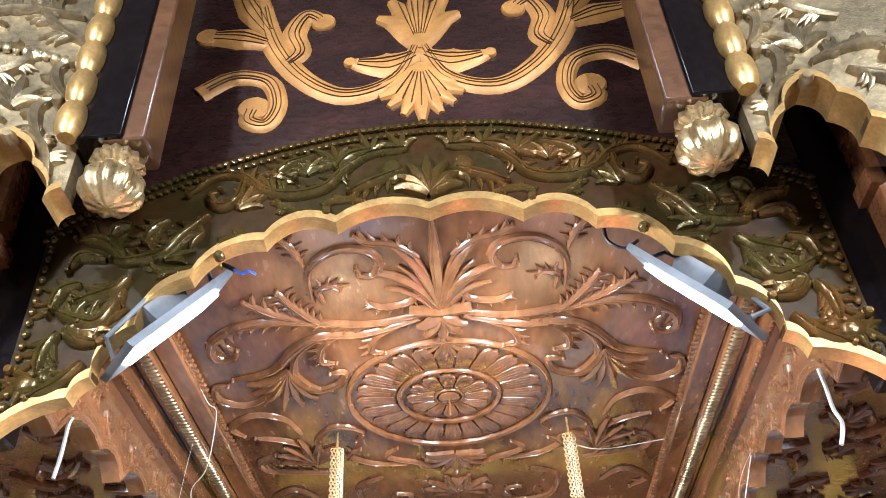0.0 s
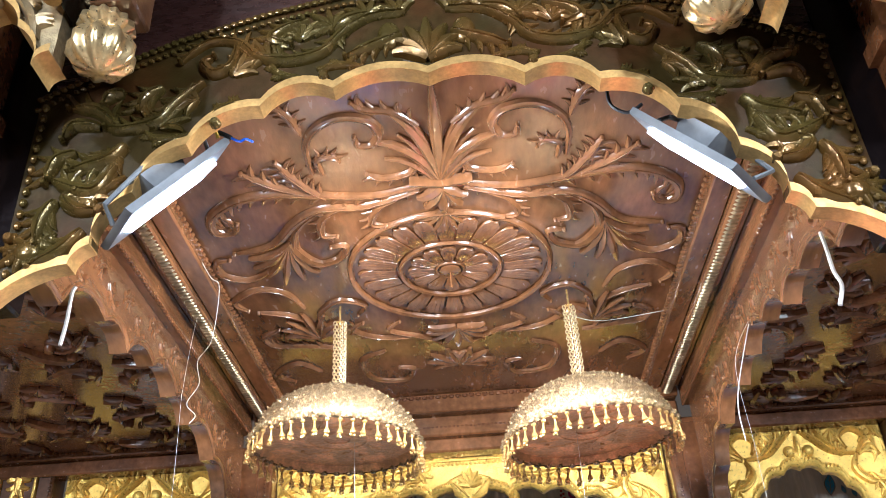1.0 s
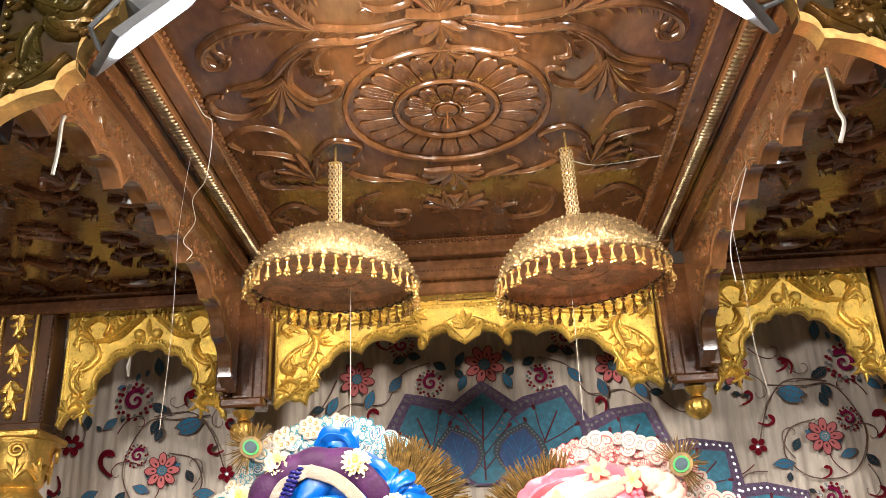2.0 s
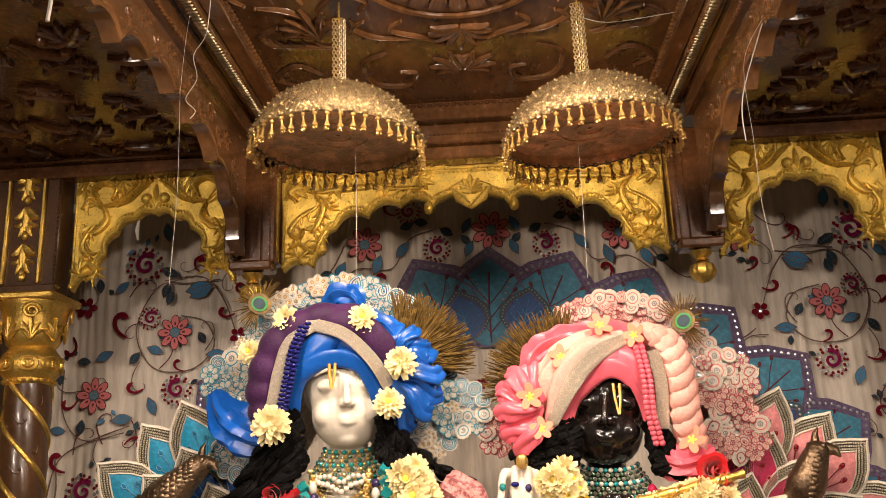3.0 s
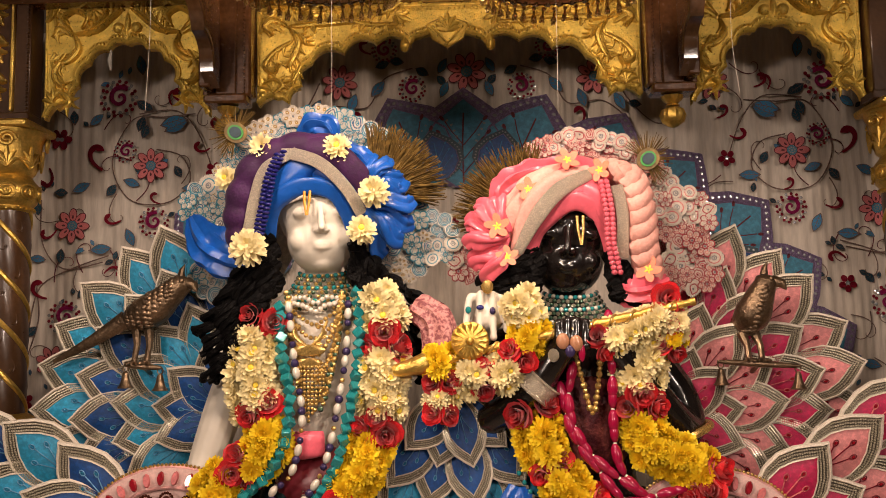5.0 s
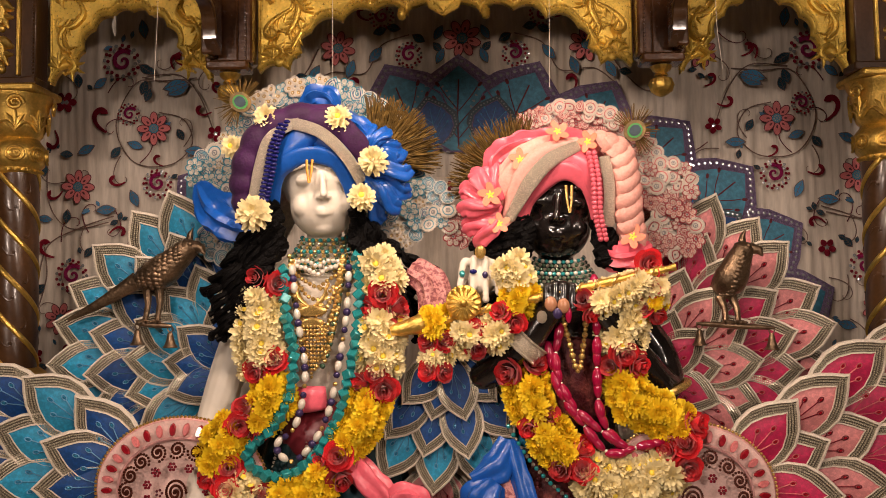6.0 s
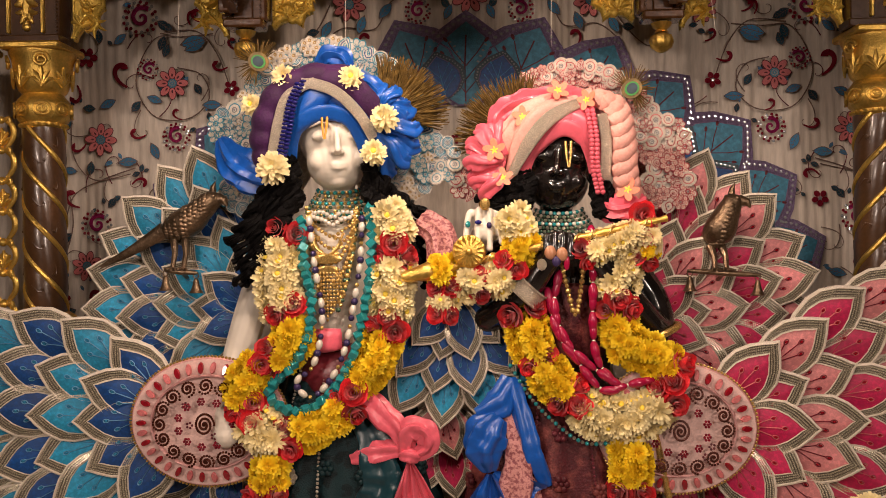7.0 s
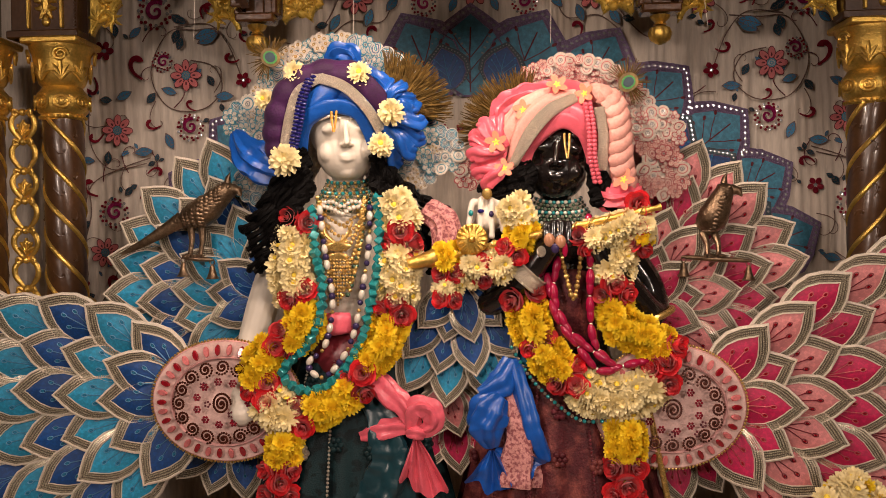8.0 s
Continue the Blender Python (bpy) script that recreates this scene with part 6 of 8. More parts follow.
def bird_pair(s, head, back, tailtip, foot, perch0, perch1):
    """A bronze bird on a perch with two bells."""
    h, b, t = Vector(head), Vector(back), Vector(tailtip)
    q = Mesh()
    mid = h.lerp(b, 0.5) + Vector((0, -0.004, -0.016))
    spine = spline([h + (h - mid) * 0.15 + Vector((0, 0, 0.004)), h, h.lerp(mid, 0.55), mid, b.lerp(mid, 0.4), b], 5)
    k = len(spine) - 1
    rad = [0.010 + 0.016 * min(1, i / 4) if i < 6 else 0.026 + 0.017 * math.sin(math.pi * min(1, (i - 6) / (k - 6)) * 0.8) - 0.022 * max(0, (i - 16) / (k - 16)) for i in range(k + 1)]
    rad = [r * 0.86 for r in rad]
    q.tube(spine, rad, 18)
    q.tube(spline([b, b.lerp(t, 0.5) + Vector((0, 0, -0.004)), t], 5), [0.020 * (1 - 0.8 * i / 10) for i in range(11)], 10, False, 0.5)
    way = Vector((0.93, -0.3, -0.06)).normalized()
    q.tube([h + way * 0.012, h + way * 0.030 + Vector((0, -0.004, -0.004)), h + way * 0.036 + Vector((0, -0.004, -0.016))], [0.014, 0.009, 0.002], 10)
    q.tube([h + Vector((-0.004, 0, 0.014)), h + Vector((-0.002, 0, 0.028)), h + Vector((0.004, 0, 0.040))], [0.009, 0.006, 0.001], 8)
    q.ball(h + Vector((way.x * 0.004, -0.021, 0.004)), (0.0055, 0.004, 0.0055), 10, 8)
    side = Vector((0, -1, 0))
    for i in range(9):
        for j in range(9):
            c = spine[8 + int(i * (k - 11) / 8)]
            r = rad[8 + int(i * (k - 11) / 8)]
            a = -1.2 + j * 0.3 + 0.15 * (i % 2)
            q.ball(c + Vector((0, -math.cos(a) * r * 0.97, math.sin(a) * r * 0.97)), (0.0075, 0.004, 0.006), 6, 4)
    for d in (-0.012, 0.014):
        a = mid.lerp(b, 0.4) + Vector((d, 0, -0.03))
        f = Vector(foot) + Vector((d, 0, 0))
        q.tube([a, a.lerp(f, 0.5) + Vector((0.004, 0, 0)), f], [0.011, 0.007, 0.006], 8)
        for e in (-0.012, 0, 0.012):
            q.tube([f, f + Vector((e, -0.016, -0.002))], [0.005, 0.003], 6)
    whole("bird_statue", q, BRONZE, "bronze bird statue with scaled feathers perched on a bar", "bird statue", "bronze birds")
    p = thing("perch", (foot[0], foot[1], foot[2]), "dark bronze perch bar with two small bells", "perch", "perches")
    a, c = Vector(perch0), Vector(perch1)
    part("bar", Mesh().tube([a, a.lerp(c, 0.1), a.lerp(c, 0.5), a.lerp(c, 0.9), c], [0.003, 0.005, 0.0075, 0.005, 0.003], 10)
         .tube([a.lerp(c, 0.5), a.lerp(c, 0.5) + Vector((0, 0.06, -0.02)), a.lerp(c, 0.5) + Vector((0, 0.12, -0.06))], 0.005, 8), BRONZE, p)
    for e in (a.lerp(c, 0.04), a.lerp(c, 0.96)):
        bl = part("bell", Mesh().lathe([(0.002, 0.0), (0.006, -0.004), (0.008, -0.016), (0.012, -0.028), (0.017, -0.034), (0.015, -0.035), (0.004, -0.030)], e + Vector((0, 0, -0.012)), 16), BRONZE, p, "small bronze bell")
        part("ring", Mesh().tube([e + Vector((0.006 * math.cos(t * 0.8), 0, -0.006 + 0.007 * math.sin(t * 0.8))) for t in range(8)], 0.0015, 5, True), BRONZE, bl)


bird_pair(-1, (-0.587, 1.860, 1.887), (-0.709, 1.870, 1.815), (-0.874, 1.900, 1.730), (-0.675, 1.860, 1.726), (-0.707, 1.860, 1.721), (-0.629, 1.860, 1.714))
bird_pair(1, (0.611, 1.860, 1.867), (0.561, 1.900, 1.774), (0.513, 1.930, 1.746), (0.580, 1.860, 1.710), (0.504, 1.860, 1.707), (0.671, 1.860, 1.695))

# ---- cloth, flowers and jewels on the statues ----
def satin(name, c, r=0.33):
    return mat(name, c, r, 0.0, 0.16, 12, 0.3, 45, sheen=0.05, spec=0.55)


BLUE_SATIN, PINK_SATIN = satin("blue_satin", (0.002, 0.090, 0.44)), satin("pink_satin", (0.80, 0.13, 0.18))
PEACH = mat("peach_crepe", (0.82, 0.40, 0.33), 0.6, 0, 0.2, 20, 0.3, 160)
PURPLE = mat("purple_velvet", (0.050, 0.008, 0.062), 0.6, 0, 0.35, 20, 0.3, 160, sheen=0.12, spec=0.25)
TEAL_BROCADE = mat("dark_teal_brocade", (0.0015, 0.008, 0.010), 0.5, 0.0, 0.6, 40, 0.4, 300, second=(0.005, 0.022, 0.026), mix=(0.5, 0.56), spec=0.2)
MAROON_BROCADE = mat("maroon_brocade", (0.07, 0.010, 0.014), 0.5, 0.0, 0.5, 26, 0.5, 200, second=(0.20, 0.05, 0.042), mix=(0.35, 0.55), spec=0.25)
ROSE_BROCADE = mat("rose_brocade", (0.56, 0.25, 0.23), 0.5, 0.1, 0.4, 130, 0.5, 300, second=(0.26, 0.07, 0.08), mix=(0.42, 0.54))
HAIR = mat("black_hair", (0.003, 0.0025, 0.0025), 0.5, 0, 0.3, 40, 0.8, 260, spec=0.08)
TEAL_STONE = mat("turquoise_glass", (0.02, 0.36, 0.38), 0.10, 0.2, 0.4, 90, coat=0.5)
PEARL = mat("pearl", (0.72, 0.66, 0.56), 0.22, 0.1, 0.15, 60, coat=0.4)
VIOLET_BEAD = mat("violet_bead", (0.06, 0.04, 0.13), 0.2, 0.2, 0.4, 60)
GREEN_BEAD = mat("green_bead", (0.10, 0.19, 0.12), 0.2, 0.4, 0.4, 60)
NAVY_BEAD = mat("navy_bead", (0.02, 0.02, 0.20), 0.2, 0.2, 0.4, 60)
CRIMSON_BEAD = mat("crimson_glass", (0.42, 0.008, 0.055), 0.16, 0.05, 0.3, 60, coat=0.5)
LACE = mat("cream_lace", (0.84, 0.76, 0.65), 0.55, 0.1, 0.3, 80, 0.6, 600)
AQUA = mat("aqua_embroidery", (0.04, 0.38, 0.54), 0.45, 0.15, 0.4, 70, 0.6, 600)
CORAL = mat("coral_embroidery", (0.66, 0.09, 0.11), 0.45, 0.1, 0.4, 70, 0.6, 600)
TUFT = mat("golden_feather", (0.24, 0.145, 0.035), 0.5, 0.2, 0.5, 60)
YELLOW_PETAL = mat("marigold_petal", (0.96, 0.69, 0.008), 0.6, 0, 0.08, 30, rand=0.1)
CREAM_PETAL = mat("cream_petal", (0.92, 0.79, 0.42), 0.6, 0, 0.12, 30, rand=0.1)
CREAM_HEART = mat("yellow_heart", (0.95, 0.72, 0.06), 0.6, 0, 0.2, 30)
ROSE_PETAL = mat("red_rose_petal", (0.80, 0.010, 0.014), 0.45, 0, 0.35, 40, sheen=0.3, rand=0.25)
ORANGE_PETAL = mat("orange_petal", (0.85, 0.19, 0.09), 0.55, 0, 0.25, 60, second=(0.86, 0.25, 0.14), rand=0.1)


def blossom(name, rows, mats, heart=0.0):
    """A flower of many petals in rows, facing -y, one unit across: rows of (count, length, width, lift, lean)."""
    q = Mesh()
    for k, (n, L, w, r0, lean) in enumerate(rows):
        for i in range(n):
            a = 2 * math.pi * (i + 0.5 * (k % 2)) / n + random.uniform(-0.12, 0.12)
            b = radians(lean + random.uniform(-13, 13))
            o, s = Vector((math.cos(a), 0, math.sin(a))), Vector((-math.sin(a), 0, math.cos(a)))
            d = o * math.cos(b) + Vector((0, -1, 0)) * math.sin(b)
            p = o * r0 + Vector((0, -0.10 * k, 0))
            l = L * random.uniform(0.88, 1.08)
            up = Vector((0, -1, 0)) * (0.16 * w)
            q.add([p - s * w * 0.25, p + s * w * 0.25, p + d * l * 0.6 + s * w * 0.5 + up, p + d * l + s * w * 0.2, p + d * l - s * w * 0.2, p + d * l * 0.6 - s * w * 0.5 + up, p + d * l * 0.62],
                  [(0, 1, 2, 6), (6, 2, 3), (6, 3, 4), (6, 4, 5), (5, 0, 6)], 0)
    q.ball((0, -0.05, 0), (0.36, 0.26, 0.36), 8, 6)
    if heart:
        q.ball((0, -0.1 * len(rows) - 0.02, 0), (heart, heart * 0.5, heart), 8, 5, None, len(mats) - 1)
    return mesh_of(name, q, mats)


MARI = [blossom("marigold", [(20, 0.50, 0.17, 0.05, -4), (19, 0.48, 0.17, 0.06, 14), (17, 0.43, 0.16, 0.08, 30), (14, 0.37, 0.15, 0.08, 46), (12, 0.31, 0.14, 0.06, 62), (8, 0.24, 0.12, 0.03, 78)], [YELLOW_PETAL]) for i in range(2)]
CHRYS = [blossom("chrysanthemum", [(18, 0.50, 0.17, 0.06, -10), (18, 0.50, 0.17, 0.07, 8), (16, 0.45, 0.16, 0.09, 24), (14, 0.40, 0.16, 0.09, 42), (9, 0.30, 0.15, 0.06, 62)], [CREAM_PETAL, CREAM_HEART], h) for h in (0.11, 0.0)]


def rose_mesh():
    q = Mesh()
    for k, (n, r, h, open_) in enumerate(((5, 0.46, 0.36, 0.26), (5, 0.40, 0.54, 0.14), (4, 0.30, 0.64, 0.06), (3, 0.20, 0.68, 0.02), (2, 0.10, 0.68, 0.0))):
        for i in range(n):
            a0, W, jr, jh = 2 * math.pi * (i / n) + k * 0.7 + random.uniform(-0.25, 0.25), 2 * math.pi / n * random.uniform(0.55, 0.75), random.uniform(0.86, 1.14), random.uniform(0.85, 1.12)
            vs = []
            for j in range(5):
                for m in range(4):
                    t, u = m / 3, (j / 4 - 0.5) * 2
                    rr = r * jr * (0.35 + 0.65 * t ** 0.7) + open_ * t * t * (0.5 - 0.4 * u * u)
                    hh = h * jh * t * (1 - 0.3 * u * u) - (0.08 * t ** 4 if k < 2 else 0)
                    a = a0 + u * W
                    vs.append((rr * math.cos(a), -hh, rr * math.sin(a)))
            q.add(vs, [(j * 4 + m, j * 4 + m + 1, j * 4 + 5 + m, j * 4 + 4 + m) for j in range(4) for m in range(3)])
    return mesh_of("rose", q, [ROSE_PETAL])


ROSE = [rose_mesh(), rose_mesh(), rose_mesh()]
pm = Mesh()
for i in range(5):
    a = 2 * math.pi * i / 5
    pm.slab(oval(0.3 * math.cos(a), 0.3 * math.sin(a), 0.28, 0.17, a + 0.25, 12), lambda u, v, h: (u, -h - 0.25 * (u * u + v * v), v), 0.0, 0.02)
    pm.slab(oval(0.10 * math.cos(a), 0.10 * math.sin(a), 0.10, 0.045, a + 0.25, 10), lambda u, v, h: (u, -h - 0.25 * (u * u + v * v), v), 0.02, 0.035, 0.1, 1)
PLUMERIA = [mesh_of("plumeria", pm, [ORANGE_PETAL, CREAM_HEART])]
KIND = {"y": ("marigold", MARI, 0.050), "c": ("chrysanthemum", CHRYS, 0.054), "r": ("rose", ROSE, 0.052), "p": ("plumeria", PLUMERIA, 0.041)}


def bloom(kind, p, parent, size=1.0, face=(0, -1, 0)):
    name, meshes, s = KIND[kind]
    q = Vector(face).normalized().to_track_quat("-Y", "Z").to_matrix().to_4x4()
    k = s * size * random.uniform(0.9, 1.1)
    piece(name, random.choice(meshes), parent, Matrix.Translation(p) @ q @ pose(0, 0, 0, random.uniform(-16, 16), random.uniform(0, 360), random.uniform(-16, 16)) @ Matrix.Scale(k, 4))


def garland(label, path, plan, wide=0.030, size=1.0, group="flower garlands"):
    """Flowers strung along a path; plan: kinds with their shares of the length."""
    path = spline(path, 10)
    q = thing("flower_garland", path[0], label, "garland", group)
    part("string", Mesh().tube([p + Vector((0, 0.012, 0)) for p in path], 0.010, 6), YELLOW_PETAL, q)
    pts = along(path, 0.0045)
    total, start = sum(b for a, b in plan), 0.0
    for kind, share in plan:
        i0, i1 = int(start / total * len(pts)), int((start + share) / total * len(pts))
        start += share
        step = {"y": 4, "c": 4, "r": 7}[kind]
        for n, i in enumerate(range(i0 + step // 2, max(i1, i0 + step // 2 + 1), step)):
            i = min(i, len(pts) - 2)
            t = (pts[i + 1] - pts[i]).normalized()
            side = t.cross(Vector((0, 1, 0))).normalized()
            offs = ((-0.62, 0.012), (0.62, 0.012), (random.uniform(-0.3, 0.3), -0.008)) if kind != "r" else ((-0.55, 0.0), (0.55, 0.004)) if n % 2 == 0 else ((0.0, -0.010),)
            for o, dy in offs:
                w = wide * 1.02
                p = pts[i] + side * o * w + Vector((0, dy + random.uniform(-0.003, 0.003), random.uniform(-0.003, 0.003)))
                bloom(kind, p, q, size, Vector((side.x * o * 0.9, -1, side.z * o * 0.9 + random.uniform(-0.2, 0.3))))
    return q


garland("long garland of marigolds, chrysanthemums and roses on the white statue",
        [(-0.397, 1.775, 1.821), (-0.418, 1.770, 1.742), (-0.422, 1.765, 1.669), (-0.391, 1.760, 1.616), (-0.391, 1.755, 1.551), (-0.457, 1.750, 1.513), (-0.497, 1.745, 1.455), (-0.467, 1.740, 1.383), (-0.412, 1.740, 1.347), (-0.343, 1.740, 1.373), (-0.277, 1.745, 1.414), (-0.234, 1.750, 1.478), (-0.194, 1.755, 1.543), (-0.171, 1.760, 1.621), (-0.162, 1.765, 1.719), (-0.161, 1.770, 1.791), (-0.185, 1.785, 1.857)],
        [("r", 5), ("c", 15), ("r", 5), ("y", 9), ("r", 5), ("y", 10), ("r", 5), ("c", 9), ("r", 4), ("y", 12), ("r", 6), ("y", 14), ("r", 5), ("c", 12), ("r", 6), ("c", 8)], 0.034)
garland("hanging end of marigolds and red roses", [(-0.434, 1.735, 1.305), (-0.439, 1.735, 1.252), (-0.446, 1.735, 1.206), (-0.452, 1.735, 1.140), (-0.456, 1.735, 1.061)], [("y", 3), ("r", 9)], 0.030)
garland("long garland of marigolds, roses and cream flowers on the black statue",
        [(0.121, 1.765, 1.637), (0.133, 1.760, 1.578), (0.154, 1.755, 1.520), (0.196, 1.750, 1.462), (0.253, 1.745, 1.410), (0.329, 1.740, 1.390), (0.405, 1.740, 1.415), (0.448, 1.745, 1.474), (0.408, 1.750, 1.525), (0.345, 1.755, 1.551), (0.331, 1.760, 1.615), (0.329, 1.765, 1.693), (0.343, 1.770, 1.745)],
        [("r", 5), ("y", 8), ("r", 4), ("y", 8), ("r", 6), ("c", 22), ("r", 10), ("y", 13), ("y", 6), ("r", 6), ("c", 10)], 0.036)
garland("hanging end of marigolds and red roses", [(0.350, 1.735, 1.328), (0.350, 1.735, 1.269), (0.349, 1.735, 1.205), (0.346, 1.735, 1.140), (0.344, 1.735, 1.062)], [("y", 4), ("r", 9)], 0.032)
garland("cream and red flower string along the flute", [(0.409, 1.745, 1.789), (0.358, 1.742, 1.783), (0.294, 1.740, 1.765), (0.243, 1.740, 1.746)], [("c", 6), ("c", 6), ("r", 2)], 0.024, 0.8)
garland("marigold and rose string at the raised arm", [(0.097, 1.750, 1.841), (0.122, 1.745, 1.793), (0.108, 1.740, 1.748), (0.063, 1.738, 1.697), (0.024, 1.738, 1.685), (-0.008, 1.738, 1.698)], [("c", 5), ("y", 5), ("r", 3), ("c", 4), ("r", 2), ("c", 3)], 0.026, 0.85)
garland("short marigold and rose tassel hanging from the flute", [(-0.050, 1.735, 1.744), (-0.051, 1.735, 1.699), (-0.051, 1.735, 1.654), (-0.052, 1.738, 1.615)], [("y", 4), ("r", 3), ("c", 2), ("r", 1)], 0.022, 0.8)
garland("red rose and orange flower string at the arm", [(0.379, 1.750, 1.822), (0.391, 1.752, 1.757), (0.372, 1.752, 1.712)], [("r", 3), ("y", 1), ("r", 2)], 0.018, 0.8)
# loose flower heap at the platform's edge
heap = thing("flower_heap", (0.842, 1.700, 1.164), "heap of cream and yellow flowers on a tall stand", "flowers")
part("stand", Mesh().lathe([(0.07, 0.82), (0.06, 0.84), (0.018, 0.86), (0.018, 1.02), (0.075, 1.08), (0.08, 1.12)], (ROOT[heap].x, 1.70, 0), 20), GOLD, heap)
for i in range(26):
    a, r = random.uniform(0, 6.28), random.uniform(0, 0.075)
    bloom("c" if i % 3 else "y", ROOT[heap] + Vector((r * math.cos(a), r * math.sin(a) * 0.6, 0.05 - r * 0.7)), heap, 0.95, (math.cos(a) * r * 8, -1, 0.8))


# ---- cloth shapes ----
def pleats(c, ang, spread, r0, r1, amp, n, y, back=0.02, rag=0.06):
    """A fan of pleated cloth."""
    q, k = Mesh(), n * 6
    vs = []
    for i in range(k + 1):
        a = radians(ang + spread * (i / k - 0.5))
        w = math.cos(i / 6 * 2 * math.pi + 2.2 * noise.noise((i * 0.11, c[0] * 9, 0.5))) * (0.75 + 0.6 * noise.noise((i * 0.2, c[1] * 9, 2.5)))
        for j in range(9):
            t = j / 8
            r = r0 + (r1 * (1 + rag * math.sin(i * 0.9) + 0.3 * noise.noise((i * 0.10, c[0] * 7, 7.5))) - r0) * t
            vs.append((c[0] + r * math.cos(a), y + back * t - amp * w * (0.3 + 0.7 * t) - 0.010 * math.sin(3 * t + 0.12 * i) - 0.012 * noise.noise((i * 0.12, t * 2.2, c[0] * 5)), c[1] + r * math.sin(a)))
    q.add(vs, [(i * 9 + j, i * 9 + j + 1, i * 9 + 10 + j, i * 9 + 9 + j) for i in range(k) for j in range(8)])
    return q


def ruffle(c, y, angs, L, w):
    """A crumpled bow: short loops of cloth spread round a knot."""
    q = Mesh()
    for i, a in enumerate(angs):
        a, d = radians(a), 0.014 * (i % 2)
        p = lambda r, k: (c[0] + r * math.cos(a + k), y - d + 0.02 * r / L - 0.018 * math.sin(3.0 * r / L), c[1] + r * math.sin(a + k))
        b = wrap([p(0.005, 0), p(L * 0.45, 0.10), p(L * 0.85, -0.06), p(L, 0.05)], [w * 0.3, w * 0.62, w * 0.72, w * 0.45], 0.5, 3 + i % 3, 0.34, 36)
        q.add(b.v, b.f)
    return q


def wrap(path, widths, flat=0.55, folds=0, depth=0.12, n=30):
    """A band of gathered cloth with lengthwise folds."""
    p = spline(path, 12)
    k = len(p)
    w = [widths[0] + (widths[-1] - widths[0]) * i / (k - 1) if len(widths) == 2 else float(np.interp(i / (k - 1), np.linspace(0, 1, len(widths)), widths)) for i in range(k)]
    q = Mesh().tube(p, w, n, False, flat)
    if folds:
        out = []
        for i, v in enumerate(q.v):
            a = 2 * math.pi * (i % n) / n
            c = p[i // n]
            s = 1 + depth * math.cos(folds * a + 0.12 * (i // n)) + depth * 1.1 * noise.noise(Vector(v) * 38)
            out.append(tuple(c + (Vector(v) - c) * s))
        q.v = out
    return q


def puffs(path, r, n, depth=0.18):
    """A gathered roll of cloth, tied into puffs."""
    p = spline(path, 12)
    k = len(p) - 1
    return Mesh().tube(p, [r * (0.75 + 0.25 * math.sin(math.pi * min(1, i / k * 1.02))) * (1 - depth + depth * abs(math.sin(math.pi * n * i / k))) for i in range(k + 1)], 18, False, 0.8)


def string_of(name, label, path, kinds, gap, category="necklace", group="necklaces", closed=False):
    """Beads along a path; kinds: meshes in turn."""
    pts = along(spline(path, 10), gap)
    q = thing(name, pts[0], label, category, group)
    for i, p in enumerate(pts):
        t = (pts[min(i + 1, len(pts) - 1)] - pts[max(i - 1, 0)]).normalized()
        nm, me, s = kinds[i % len(kinds)]
        piece(nm, me, q, Matrix.Translation(p) @ t.to_track_quat("Z", "Y").to_matrix().to_4x4() @ (pose(0, 0, 0, 0, 45 + random.uniform(-18, 18), 0) @ pose(0, 0, 0, random.uniform(-30, 30), 0, random.uniform(-30, 30)) if nm == "cube_bead" else pose(0, 0, 0, 0, 0, random.uniform(0, 90))) @ Matrix.Scale(s, 4))
    return q


def bead(name, m, shape=(1, 1, 1), nu=10, nv=7):
    return mesh_of(name, Mesh().ball((0, 0, 0), shape, nu, nv), [m])


CUBE = mesh_of("cube_bead", Mesh().box((-1, -1, -1), (1, 1, 1), 0.18), [TEAL_STONE])
B_PEARL, B_LONG, B_VIO, B_GOLD = bead("pearl", PEARL), bead("pearl", PEARL, (0.8, 0.8, 1.25)), bead("violet_bead", VIOLET_BEAD), bead("gold_bead", GOLD_BEAD, nu=6, nv=5)
B_GREEN, B_AQUA, B_NAVY, B_RED = bead("green_bead", GREEN_BEAD, nu=6, nv=5), bead("turquoise_bead", TEAL_STONE), bead("navy_bead", NAVY_BEAD, (1.3, 1.3, 0.7)), bead("crimson_bead", CRIMSON_BEAD, (0.75, 0.75, 1.6))
B_PINK = bead("pink_bead", PINK_SATIN, nu=8, nv=6)
B_SILV = bead("silver_bead", SILVER, nu=6, nv=5)

# ---- white statue: turban, hair, jewels, skirt ----
tb = thing("turban", (-0.30, 1.87, 2.09), "blue satin turban with purple roll, silver braid and navy beads", "turban")
core = Mesh().ball((-0.298, 1.890, 2.125), (0.108, 0.118, 0.072), 32, 20)
part("crown", core, BLUE_SATIN, tb)
for pts, w in (([(-0.398, 1.815, 1.972), (-0.380, 1.788, 2.038), (-0.316, 1.773, 2.070), (-0.252, 1.783, 2.052), (-0.218, 1.815, 1.970)], 0.019),
               ([(-0.392, 1.790, 2.045), (-0.330, 1.775, 2.104), (-0.250, 1.795, 2.138)], 0.024),
               ([(-0.213, 1.795, 2.040), (-0.262, 1.778, 2.096), (-0.350, 1.795, 2.135)], 0.024)):
    part("fold", wrap(pts, [w * 0.7, w, w, w * 0.7], 0.42, 4, 0.07), BLUE_SATIN, tb)
